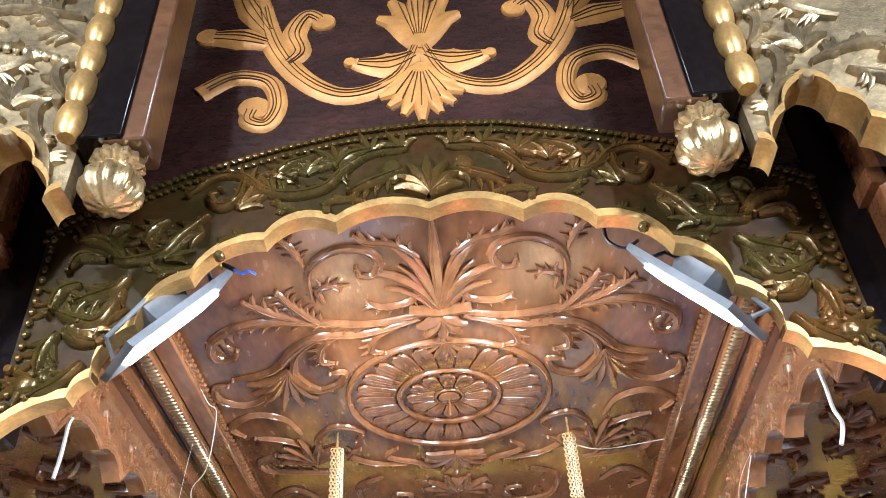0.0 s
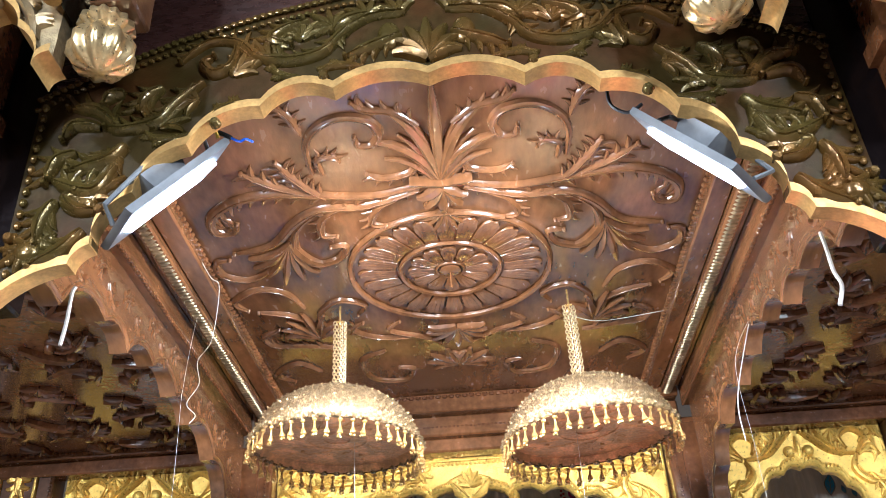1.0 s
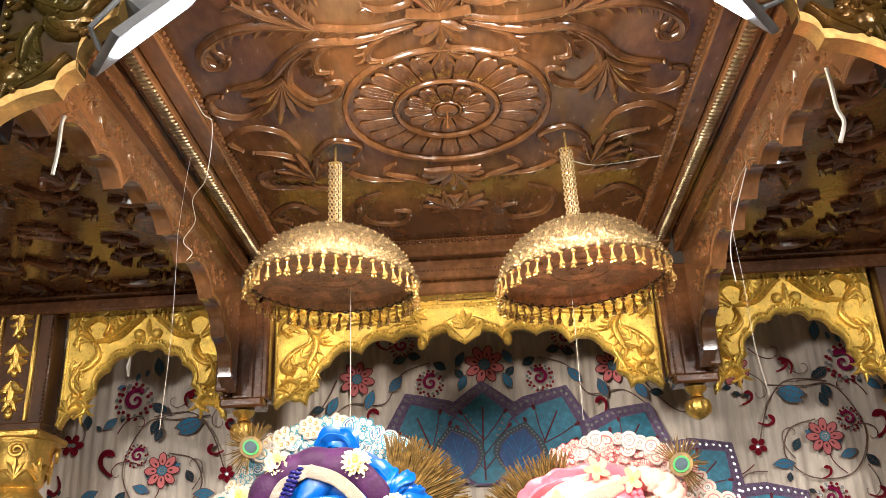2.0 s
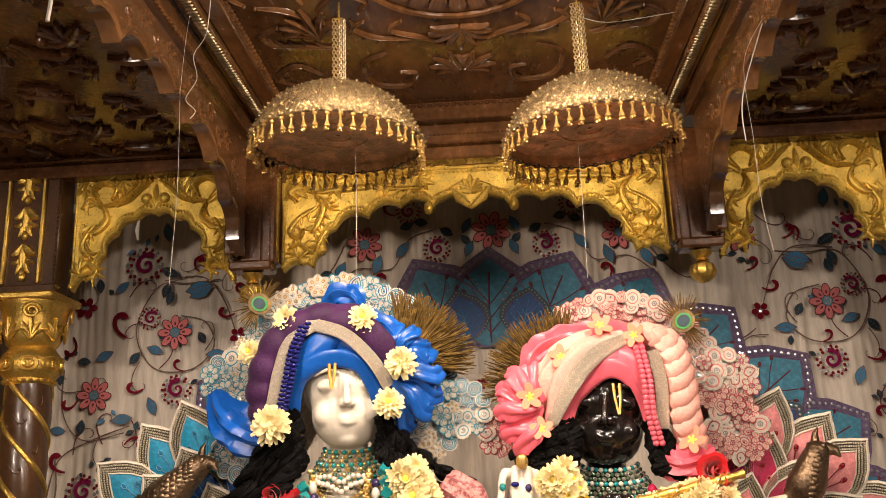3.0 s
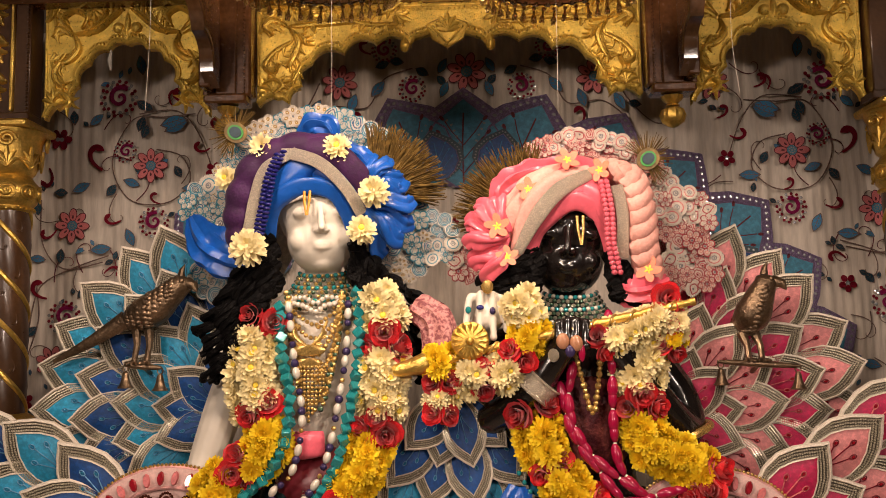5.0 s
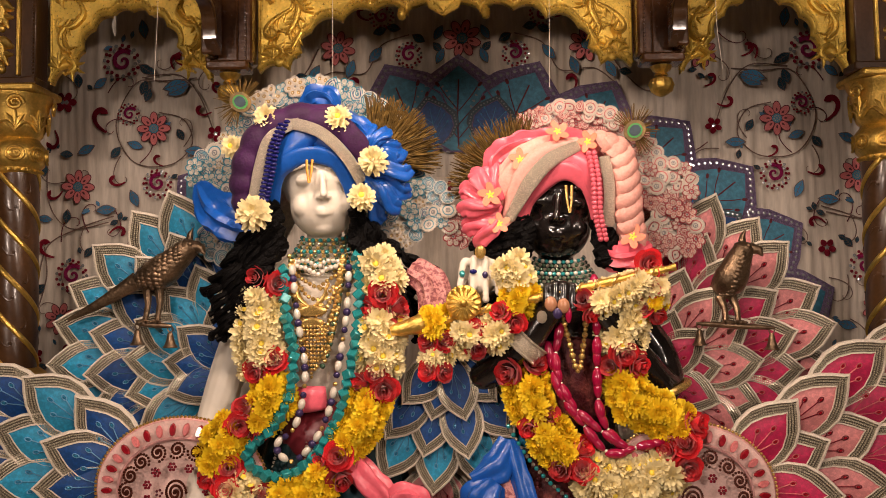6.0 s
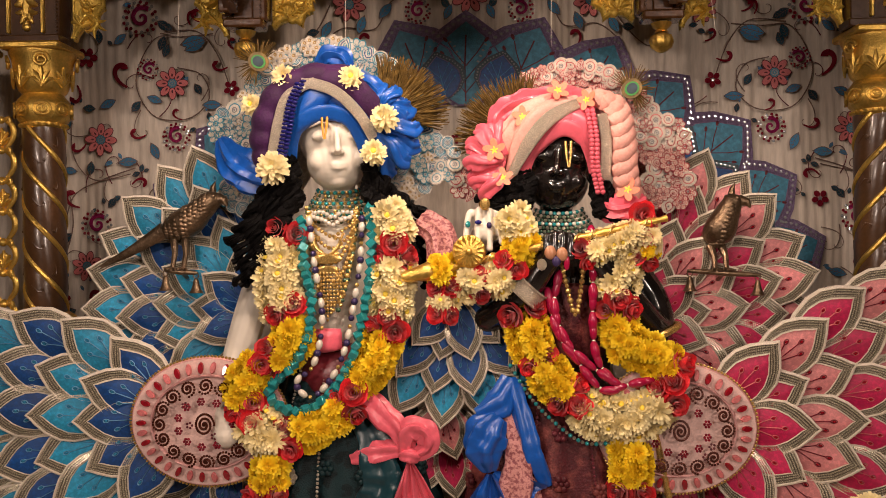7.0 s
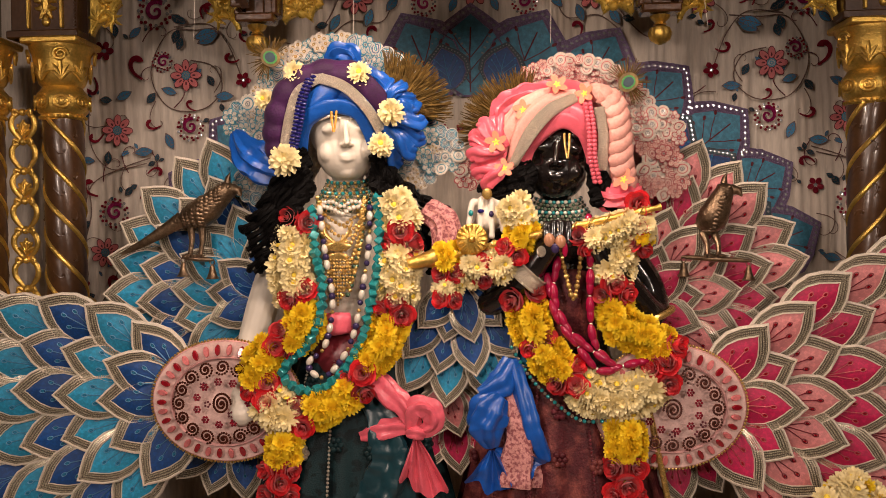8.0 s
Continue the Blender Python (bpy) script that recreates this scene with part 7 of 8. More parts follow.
part("purple_roll", puffs([(-0.249, 1.800, 2.153), (-0.340, 1.785, 2.153), (-0.414, 1.785, 2.115), (-0.450, 1.790, 2.041), (-0.453, 1.800, 1.979), (-0.444, 1.815, 1.929)], 0.034, 8), PURPLE, tb, "gathered purple velvet roll")
part("purple_band", wrap([(-0.339, 1.780, 2.152), (-0.258, 1.772, 2.133), (-0.211, 1.785, 2.088), (-0.180, 1.810, 2.025)], [0.020, 0.026, 0.026, 0.016], 0.5, 4, 0.06), PURPLE, tb, "purple velvet band")
part("silver_braid", wrap([(-0.330, 1.765, 2.140), (-0.389, 1.762, 2.108), (-0.413, 1.765, 2.050), (-0.430, 1.775, 1.969)], [0.011, 0.013], 0.4), SILVER, tb)
part("silver_braid", wrap([(-0.363, 1.768, 2.140), (-0.289, 1.757, 2.116), (-0.235, 1.765, 2.066), (-0.204, 1.785, 2.013)], [0.013, 0.012], 0.4), SILVER, tb)
for i, p in enumerate(along(spline([(-0.362, 1.762, 2.136), (-0.381, 1.757, 2.088), (-0.393, 1.760, 2.030), (-0.409, 1.768, 1.968)], 8), 0.0085)):
    for d in (-0.007, 0.006):
        piece("navy_bead", B_NAVY, tb, Matrix.Translation(p + Vector((d, 0, d * 0.4))) @ Matrix.Scale(0.0058, 4))
c0 = -0.184, 2.078
part("bow", ruffle(c0, 1.80, (95, 55, 15, -20), 0.060, 0.020), BLUE_SATIN, tb, "pleated blue satin bow")
c0 = -0.199, 2.025
part("bow", ruffle(c0, 1.80, (35, 8, -18, -44, -70), 0.098, 0.024), BLUE_SATIN, tb, "pleated blue satin bow")
part("loop", wrap([(-0.321, 1.830, 2.151), (-0.307, 1.815, 2.194), (-0.276, 1.810, 2.193), (-0.262, 1.820, 2.154)], [0.014, 0.026, 0.024, 0.012], 0.7, 8, 0.26), BLUE_SATIN, tb)
part("loop", wrap([(-0.252, 1.820, 2.141), (-0.213, 1.810, 2.125), (-0.185, 1.815, 2.079)], [0.014, 0.030, 0.018], 0.7, 9, 0.26), BLUE_SATIN, tb)
part("drape", wrap([(-0.573, 1.870, 2.025), (-0.530, 1.835, 1.966), (-0.472, 1.820, 1.930), (-0.426, 1.825, 1.930)], [0.012, 0.040, 0.038, 0.012], 0.6, 8, 0.20), BLUE_SATIN, tb, "loose blue satin drape")
fl1 = thing("turban_flowers", (-0.425, 1.760, 1.945), "cream chrysanthemums pinned round the blue turban", "flowers")
for p, s in (((-0.424, 1.755, 1.945), 1.25), ((-0.175, 1.765, 2.052), 1.15), ((-0.203, 1.770, 1.977), 1.0), ((-0.251, 1.775, 2.143), 1.1), ((-0.401, 1.785, 2.151), 1.05), ((-0.480, 1.810, 2.093), 0.9)):
    bloom("c", p, fl1, s * 0.95, (0, -1, 0.1))


def hair(label, roots, ends, n, y, r=0.011):
    """A mass of black ringlets."""
    q = thing("hair_ringlets", roots[0], label, "hair", "hair")
    for i in range(n):
        t = i / (n - 1)
        a = Vector(spline(roots, 8)[int(t * (len(spline(roots, 8)) - 1))])
        b = Vector(spline(ends, 8)[int(t * (len(spline(ends, 8)) - 1))])
        ph = random.uniform(0, 6)
        pts = []
        for j in range(26):
            s = j / 25
            p = a.lerp(b, s) + Vector((0.010 * math.sin(s * 24 + ph), y * math.sin(math.pi * s) + 0.008 * math.cos(s * 24 + ph), -0.02 * math.sin(math.pi * s)))
            pts.append(p)
        part("ringlet", Mesh().tube(pts, [r * (0.9 + 0.25 * math.sin(j * 2.1 + ph)) * (1 - 0.3 * j / 25) for j in range(26)], 7), HAIR, q)


hair("long black ringlets beside the white statue's face", [(-0.440, 1.830, 1.944), (-0.394, 1.800, 1.928), (-0.388, 1.800, 1.888)], [(-0.535, 1.800, 1.790), (-0.515, 1.790, 1.690), (-0.478, 1.780, 1.705), (-0.418, 1.780, 1.814)], 18, -0.02)
hair("short black ringlets close to the white cheek", [(-0.400, 1.815, 1.976), (-0.391, 1.810, 1.942)], [(-0.415, 1.800, 1.835), (-0.382, 1.805, 1.861), (-0.373, 1.810, 1.888)], 7, -0.01)
hair("long black ringlets beside the white statue's face", [(-0.226, 1.810, 1.965), (-0.220, 1.810, 1.925), (-0.227, 1.810, 1.899)], [(-0.056, 1.860, 1.830), (-0.045, 1.860, 1.680), (-0.110, 1.820, 1.696), (-0.173, 1.800, 1.864)], 16, -0.02)
hair("black ringlets on the black statue's shoulder", [(0.133, 1.810, 1.939), (0.146, 1.800, 1.905)], [(0.026, 1.810, 1.881), (0.066, 1.800, 1.847), (0.125, 1.790, 1.859)], 12, -0.015)
hair("black ringlets on the black statue's shoulder", [(0.285, 1.810, 1.930), (0.290, 1.800, 1.890)], [(0.398, 1.820, 1.856), (0.374, 1.800, 1.809), (0.301, 1.790, 1.837)], 12, -0.015)

string_of("bead_necklace", "long necklace of turquoise glass cubes", [(-0.366, 1.775, 1.831), (-0.361, 1.762, 1.741), (-0.343, 1.752, 1.662), (-0.348, 1.745, 1.585), (-0.380, 1.740, 1.517), (-0.436, 1.738, 1.458), (-0.396, 1.735, 1.416), (-0.341, 1.735, 1.421), (-0.288, 1.738, 1.467), (-0.251, 1.742, 1.532), (-0.231, 1.748, 1.609), (-0.213, 1.755, 1.700), (-0.208, 1.765, 1.791), (-0.216, 1.780, 1.864)], [("cube_bead", CUBE, 0.0088), ("cube_bead", CUBE, 0.0098)], 0.0205)
string_of("bead_necklace", "necklace of pearls and violet beads", [(-0.349, 1.775, 1.830), (-0.336, 1.765, 1.727), (-0.320, 1.755, 1.636), (-0.323, 1.750, 1.571), (-0.341, 1.745, 1.509), (-0.377, 1.743, 1.474), (-0.345, 1.742, 1.443), (-0.302, 1.744, 1.479), (-0.270, 1.748, 1.544), (-0.251, 1.755, 1.635), (-0.235, 1.765, 1.739), (-0.231, 1.775, 1.838)], [("pearl", B_LONG, 0.0098), ("violet_bead", B_VIO, 0.0085), ("pearl", B_LONG, 0.0100), ("gold_bead", B_GOLD, 0.005), ("violet_bead", B_VIO, 0.007)], 0.0185)
for k, (d, kinds, w) in enumerate(((362, [("pearl", B_PEARL, 0.0052)], 44), (375, [("pearl", B_PEARL, 0.0058)], 42), (395, [("gold_bead", B_GOLD, 0.0046)], 44), (415, [("gold_bead", B_GOLD, 0.0048)], 46), (440, [("gold_bead", B_GOLD, 0.0052)], 40), (470, [("gold_bead", B_GOLD, 0.0056)], 42), (492, [("gold_bead", B_GOLD, 0.006), ("green_bead", B_GREEN, 0.005)], 44), (508, [("gold_bead", B_GOLD, 0.006)], 42), (520, [("green_bead", B_GREEN, 0.006), ("gold_bead", B_GOLD, 0.005)], 40))):
    x0, z0 = -0.302, 1.734 + (441 - d) * 0.00131
    y0 = 1.803 - 0.004 * k if k < 4 else 1.785
    W = w * 0.00131
    string_of("fine_necklace", "fine gold and pearl necklace on the white chest", [(x0 - W, y0 + 0.02, 1.860), (x0 - W * 0.8, y0 + 0.004, (1.86 + z0) / 2), (x0 - W * 0.35, y0 - 0.008, z0 + 0.012), (x0 + 0.004, y0 - 0.012, z0), (x0 + W * 0.4, y0 - 0.008, z0 + 0.012), (x0 + W * 0.85, y0 + 0.004, (1.86 + z0) / 2), (x0 + W, y0 + 0.02, 1.860)], kinds, 0.0105 if k < 7 else 0.012)
for k in range(9):
    z = 1.905 - k * 0.0085
    R = 0.049 + 0.0045 * k
    string_of("bead_collar", "close bead collar round the white neck", [(-0.298 + R * math.sin(a), 1.885 - R * math.cos(a) * 0.95, z - 0.01 * math.cos(a)) for a in [(-1.5 + 3.0 * i / 8) for i in range(9)]],
              [("gold_bead", B_GOLD, 0.0042), ("green_bead", B_GREEN, 0.0045), ("silver_bead", B_SILV, 0.0042)] if k % 3 else [("turquoise_bead", B_AQUA, 0.005), ("gold_bead", B_GOLD, 0.004)], 0.0088, "collar", "bead collars")
    z = 1.853 - k * 0.0085
    string_of("bead_collar", "close bead collar round the black neck", [(0.215 + R * 1.1 * math.sin(a), 1.88 - R * math.cos(a), z - 0.012 * math.cos(a)) for a in [(-1.5 + 3.0 * i / 8) for i in range(9)]],
              [("silver_bead", B_SILV, 0.0044), ("green_bead", B_GREEN, 0.0045)] if k % 3 else [("pearl", B_PEARL, 0.005), ("turquoise_bead", B_AQUA, 0.0048)], 0.0092, "collar", "bead collars")
pd = thing("pendant", (-0.308, 1.765, 1.734), "gold filigree pendant with hanging chains", "pendant")
g = at_y(1.772, -0.309, 1.733)
c = Mesh().slab(oval(0, 0.012, 0.034, 0.012), g, 0, 0.008, 0.15).slab(oval(0, -0.012, 0.026, 0.010), g, 0, 0.006, 0.15)
for s in (1, -1):
    k = (lambda s: lambda u, v, h: g(s * u, v, h))(s)
    c.scroll(k, 0.002, 0.02, 30, 0.05, 1, 0.004, 0.008, 2, 6), c.scroll(k, 0.004, -0.005, -40, 0.05, -1, 0.004, 0.008, 2, 6), c.tube([k(0.02, 0.03, 0.0), k(0.035, 0.07, -0.01)], 0.003, 6)
part("plate", c, GOLD_BEAD, pd)
for i in range(9):
    part("chain_drop", Mesh().beads([g(-0.03 + i * 0.0075, -0.02 - j * 0.008, 0.004) for j in range(6 + 2 * (4 - abs(i - 4)))], 0.0036), GOLD_BEAD, pd)
whole("waist_cloth", wrap([(-0.358, 1.790, 1.564), (-0.319, 1.775, 1.563), (-0.284, 1.790, 1.563)], [0.024, 0.027, 0.024], 0.4, 5, 0.05), PINK_SATIN, "square of bright pink satin below the necklaces", "cloth")


def skirt(label, cx, cy, z1, z0, r1, r0, folds, m, trims, band):
    q = thing("skirt", (cx, cy, z0), label, "skirt", "skirts")
    n, rows, vs = folds * 8, 22, []
    for j in range(rows + 1):
        t = j / rows
        for i in range(n):
            a = 2 * math.pi * i / n
            r = (r1 + (r0 - r1) * t ** 0.8) * (1 + (0.02 + 0.07 * t) * math.cos(folds * a + 0.6 * math.sin(3 * a)) + 0.02 * math.sin(5 * a))
            vs.append((cx + r * math.cos(a), cy + r * 0.72 * math.sin(a), z1 + (z0 - z1) * t))
    part("cloth", Mesh().add(vs, [(j * n + i, j * n + (i + 1) % n, (j + 1) * n + (i + 1) % n, (j + 1) * n + i) for j in range(rows) for i in range(n)]), m, q)
    for a in trims:
        pts = []
        for j in range(30):
            t = j / 29
            r = (r1 + (r0 - r1) * t ** 0.8) * 1.07
            pts.append((cx + r * math.cos(radians(a)), cy + r * 0.75 * math.sin(radians(a)), z1 + (z0 - z1) * t))
        part("bead_trim", Mesh().beads(along(pts, 0.009), 0.0036), band, q, "beaded trim")
    for i in range(14):
        a = radians(200 + (i % 7) * 22)
        t = 0.12 + 0.2 * (i // 7) + 0.03 * (i % 2)
        r = (r1 + (r0 - r1) * t ** 0.8) * 1.06
        o = Vector((cx + r * math.cos(a), cy + r * 0.75 * math.sin(a), z1 + (z0 - z1) * t))
        s = Vector((-math.sin(a), math.cos(a), 0))
        fm = Mesh()
        for k in range(6):
            b = k * 1.047
            fm.ball(o + s * 0.012 * math.cos(b) + Vector((0, 0, 0.012 * math.sin(b))), (0.008, 0.006, 0.008), 8, 5)
        part("sewn_flower", fm.ball(o, 0.006, 8, 5), m if i % 3 else band, q)


skirt("dark teal brocade skirt with beaded flowers and trims", -0.30, 1.90, 1.50, 0.83, 0.135, 0.30, 16, TEAL_BROCADE, (238, 262, 300), SILVER)
skirt("maroon and rose brocade skirt with beaded trims", 0.215, 1.90, 1.45, 0.83, 0.15, 0.30, 15, MAROON_BROCADE, (228, 250, 285, 305), MAROON)
whole("red_bodice", Mesh().ball((-0.30, 1.868, 1.475), (0.105, 0.09, 0.09), 24, 14), satin("dark_red_satin", (0.16, 0.012, 0.02)), "dark red satin cloth under the necklaces", "cloth")
whole("jewelled_bodice", Mesh().ball((0.225, 1.875, 1.60), (0.12, 0.085, 0.13), 28, 18), MAROON_BROCADE, "maroon brocade bodice under red beads", "cloth")

sash = thing("pink_sash", (-0.130, 1.735, 1.349), "knotted bright pink satin sash", "sash", "sashes")
part("band", wrap([(-0.236, 1.768, 1.446), (-0.198, 1.750, 1.410), (-0.152, 1.738, 1.368), (-0.128, 1.733, 1.322)], [0.020, 0.028, 0.024, 0.014], 0.7, 5, 0.20), PINK_SATIN, sash)
part("band", wrap([(-0.258, 1.768, 1.298), (-0.205, 1.752, 1.317), (-0.135, 1.736, 1.330)], [0.014, 0.024, 0.014], 0.7, 5, 0.20), PINK_SATIN, sash)
part("loop", wrap([(-0.136, 1.732, 1.322), (-0.128, 1.722, 1.370), (-0.098, 1.720, 1.372), (-0.086, 1.724, 1.338), (-0.120, 1.730, 1.316)], [0.012, 0.024, 0.025, 0.020, 0.010], 0.75, 5, 0.22), PINK_SATIN, sash)
part("knot", wrap([(-0.146, 1.728, 1.314), (-0.128, 1.718, 1.318), (-0.110, 1.728, 1.312)], [0.010, 0.017, 0.010], 0.8, 5, 0.15), PINK_SATIN, sash)
part("tail", pleats((-0.129, 1.318), -85, 50, 0.008, 0.138, 0.014, 4, 1.732, -0.010, 0.05), PINK_SATIN, sash, "spread pink satin end")
part("teal_drape", wrap([(-0.245, 1.795, 1.400), (-0.200, 1.772, 1.310), (-0.185, 1.765, 1.230), (-0.215, 1.765, 1.140)], [0.030, 0.052, 0.060, 0.060], 0.6, 5, 0.20), satin("teal_satin_drape", (0.004, 0.038, 0.052)), sash, "dark teal satin drape")
sash = thing("blue_sash", (0.048, 1.735, 1.348), "knotted royal blue satin sash", "sash", "sashes")
part("band", wrap([(0.097, 1.775, 1.472), (0.066, 1.752, 1.423), (0.020, 1.745, 1.399)], [0.022, 0.030, 0.018], 0.7, 4, 0.17), BLUE_SATIN, sash)
part("band", wrap([(0.094, 1.770, 1.476), (0.117, 1.750, 1.399), (0.142, 1.742, 1.310), (0.172, 1.750, 1.245)], [0.018, 0.020, 0.022, 0.012], 0.7, 4, 0.17), BLUE_SATIN, sash)
part("puff", wrap([(0.065, 1.742, 1.399), (0.043, 1.735, 1.368), (0.037, 1.735, 1.329), (0.047, 1.735, 1.281)], [0.02, 0.042, 0.044, 0.014], 0.8, 6, 0.16, 44), BLUE_SATIN, sash)
part("tail", pleats((0.046, 1.284), -72, 118, 0.01, 0.108, 0.018, 5, 1.738, -0.012, 0.08), BLUE_SATIN, sash, "gathered blue satin end")
part("pink_band", wrap([(0.092, 1.770, 1.407), (0.110, 1.755, 1.318), (0.102, 1.750, 1.188)], [0.03, 0.038, 0.05], 0.6, 5, 0.20), ROSE_BROCADE, sash, "rose brocade fold")
part("cord", wrap([(0.411, 1.770, 1.352), (0.427, 1.760, 1.263), (0.452, 1.760, 1.132)], [0.007, 0.007], 1.0), GOLD_BEAD, sash, "gold cord")

whole("brocade_sleeve", wrap([(-0.102, 1.820, 1.827), (-0.061, 1.800, 1.796), (-0.055, 1.790, 1.736), (-0.076, 1.800, 1.696)], [0.028, 0.034, 0.034, 0.028], 0.8, 9, 0.12), ROSE_BROCADE, "rose brocade sleeve of the raised arm", "sleeve")
ft = thing("flute", (0.140, 1.730, 1.748), "long carved gold flute with ribbed rosette", "flute")
a, b = Vector((-0.141, 1.735, 1.703)), Vector((0.433, 1.735, 1.825))
part("pipe", Mesh().tube([a.lerp(b, i / 40) for i in range(41)], [0.0075 + 0.0016 * math.sin(i * 1.9) + (0.0125 * math.exp(-((i - 4) / 3.2) ** 2)) for i in range(41)], 12), GOLD, ft)
tw = [a.lerp(b, i / 120) + Vector((0, -0.0095 * math.cos(i * 0.8), 0.0095 * math.sin(i * 0.8))) for i in range(6, 116)]
part("twist", Mesh().tube(tw, 0.0026, 6), GOLD_BEAD, ft)
g = at_y(1.725, 0.006, 1.758)
ro = Mesh().slab(oval(0, 0, 0.036, 0.036, 0, 28), g, 0, 0.008, 0.1)
for i in range(16):
    t = 2 * math.pi * i / 16
    ro.stroke([(r * math.cos(t), r * math.sin(t)) for r in (0.008, 0.02, 0.030, 0.035)], [0.002, 0.004, 0.0065, 0.003], 0.016, g)
ro.ball(g(0, 0, 0.012), 0.008, 10, 6)
part("rosette", ro, GOLD, ft, "ribbed gold rosette")
bg = thing("bangle", (0.133, 1.740, 1.668), "wide silver beaded bangle on the black wrist", "bangle")
bc, bx = Vector((0.133, 1.765, 1.670)), Vector((0.66, -0.1, 0.72)).normalized()
part("band", Mesh().tube([bc - bx * 0.016, bc - bx * 0.008, bc, bc + bx * 0.008, bc + bx * 0.016], [0.040, 0.041, 0.041, 0.041, 0.040], 28), SILVER, bg)
for e in (-1, 1):
    be = bx.cross(Vector((0, 1, 0))).normalized()
    part("rim", Mesh().tube([bc + bx * 0.016 * e + (be * math.cos(t) + bx.cross(be) * math.sin(t)) * 0.041 for t in [i * 0.2244 for i in range(28)]], 0.0026, 6, True), SILVER, bg)
whole("armlet", Mesh().tube([(0.430 + 0.05 * math.cos(t), 1.85 + 0.05 * math.sin(t), 1.565 + 0.02 * math.cos(t)) for t in [i * 0.2618 for i in range(24)]], 0.008, 8, True), GOLD_BEAD, "thin gold armlet on the black arm", "armlet")
for k, pts in enumerate(([(0.200, 1.765, 1.694), (0.192, 1.755, 1.630), (0.216, 1.745, 1.560), (0.265, 1.735, 1.509), (0.322, 1.730, 1.470)], [(0.273, 1.755, 1.791), (0.275, 1.750, 1.694), (0.273, 1.745, 1.604), (0.279, 1.738, 1.528), (0.309, 1.732, 1.477)], [(0.180, 1.765, 1.656), (0.197, 1.750, 1.579), (0.240, 1.740, 1.515), (0.290, 1.732, 1.457), (0.341, 1.730, 1.466), (0.392, 1.735, 1.476)])):
    string_of("bead_necklace", "long necklace of crimson glass beads", pts, [("crimson_bead", B_RED, 0.0145), ("crimson_bead", B_RED, 0.0120), ("pearl", B_PEARL, 0.004)], 0.021)
string_of("bead_necklace", "dark gold stone necklace on the black chest", [(0.207, 1.770, 1.733), (0.219, 1.762, 1.681), (0.237, 1.758, 1.616), (0.251, 1.762, 1.681), (0.259, 1.770, 1.746)], [("gold_bead", B_GOLD, 0.007), ("gold_bead", B_GOLD, 0.005)], 0.011)
string_of("bead_necklace", "string of dark teal beads across the skirt", [(0.094, 1.770, 1.505), (0.138, 1.755, 1.435), (0.194, 1.745, 1.378), (0.251, 1.740, 1.340), (0.315, 1.740, 1.340)], [("turquoise_bead", B_AQUA, 0.005), ("silver_bead", B_SILV, 0.004)], 0.010)
rs = thing("finger_rings", (0.039, 1.750, 1.833), "large blue and gold stones on the white fingers", "rings", "finger rings")
for p, me, r in (((0.004, 1.772, 1.818), B_AQUA, 0.006), ((0.027, 1.766, 1.822), B_NAVY, 0.006), ((0.042, 1.770, 1.862), B_GOLD, 0.012), ((0.051, 1.766, 1.815), B_VIO, 0.006), ((0.075, 1.772, 1.822), B_AQUA, 0.006)):
    piece("stone", me, rs, Matrix.Translation(p) @ Matrix.Diagonal((r, r * 0.6, r * 1.2, 1)))
rs = thing("finger_rings", (0.190, 1.720, 1.754), "amber and clear stones on the black fingers", "rings", "finger rings")
B_AMBER = bead("amber_stone", mat("amber_stone", (0.55, 0.26, 0.14), 0.2, 0.1, 0.3, 60, coat=0.5))
for p, me, r in (((0.180, 1.716, 1.754), B_AMBER, 0.013), ((0.205, 1.716, 1.750), B_AMBER, 0.013), ((0.162, 1.720, 1.728), B_SILV, 0.011), ((0.193, 1.715, 1.735), B_VIO, 0.010), ((0.215, 1.718, 1.732), B_RED, 0.009)):
    piece("stone", me, rs, Matrix.Translation(p) @ Matrix.Diagonal((r, r * 0.6, r * 1.2, 1)))

# ---- black statue: turban ----
tb = thing("turban", (0.215, 1.87, 2.03), "pink satin turban with peach folds, silver braid and plaited band", "turban")
part("crown", Mesh().ball((0.215, 1.892, 2.068), (0.106, 0.118, 0.074), 32, 20), PINK_SATIN, tb)
for pts, w in (([(0.120, 1.812, 1.895), (0.144, 1.790, 1.976), (0.214, 1.772, 2.026), (0.272, 1.785, 1.994), (0.300, 1.812, 1.895)], 0.020),
               ([(0.138, 1.785, 1.990), (0.205, 1.773, 2.050), (0.286, 1.790, 2.070)], 0.024),
               ([(0.302, 1.790, 1.960), (0.270, 1.775, 2.026), (0.204, 1.778, 2.060)], 0.022)):
    part("fold", wrap(pts, [w * 0.7, w, w, w * 0.7], 0.42, 4, 0.07), PINK_SATIN, tb)
for i in range(4):
    part("peach_fold", wrap([(0.252, 1.790, 2.089), (0.179, 1.775, 2.066), (0.126, 1.775, 2.008), (0.100, 1.800, 1.919)] if i == 0 else [(p[0] - 0.012 * i, p[1] + 0.012 * i, p[2] + 0.006 * i) for p in ((0.239, 1.790, 2.093), (0.166, 1.780, 2.071), (0.113, 1.780, 2.007), (0.088, 1.805, 1.933))], [0.012, 0.020, 0.020, 0.014], 0.6, 4, 0.08), PEACH, tb, "peach crepe fold")
part("silver_braid", wrap([(0.249, 1.770, 2.081), (0.190, 1.757, 2.050), (0.144, 1.758, 2.000), (0.103, 1.785, 1.929)], [0.011, 0.016, 0.016, 0.010], 0.35), SILVER, tb)
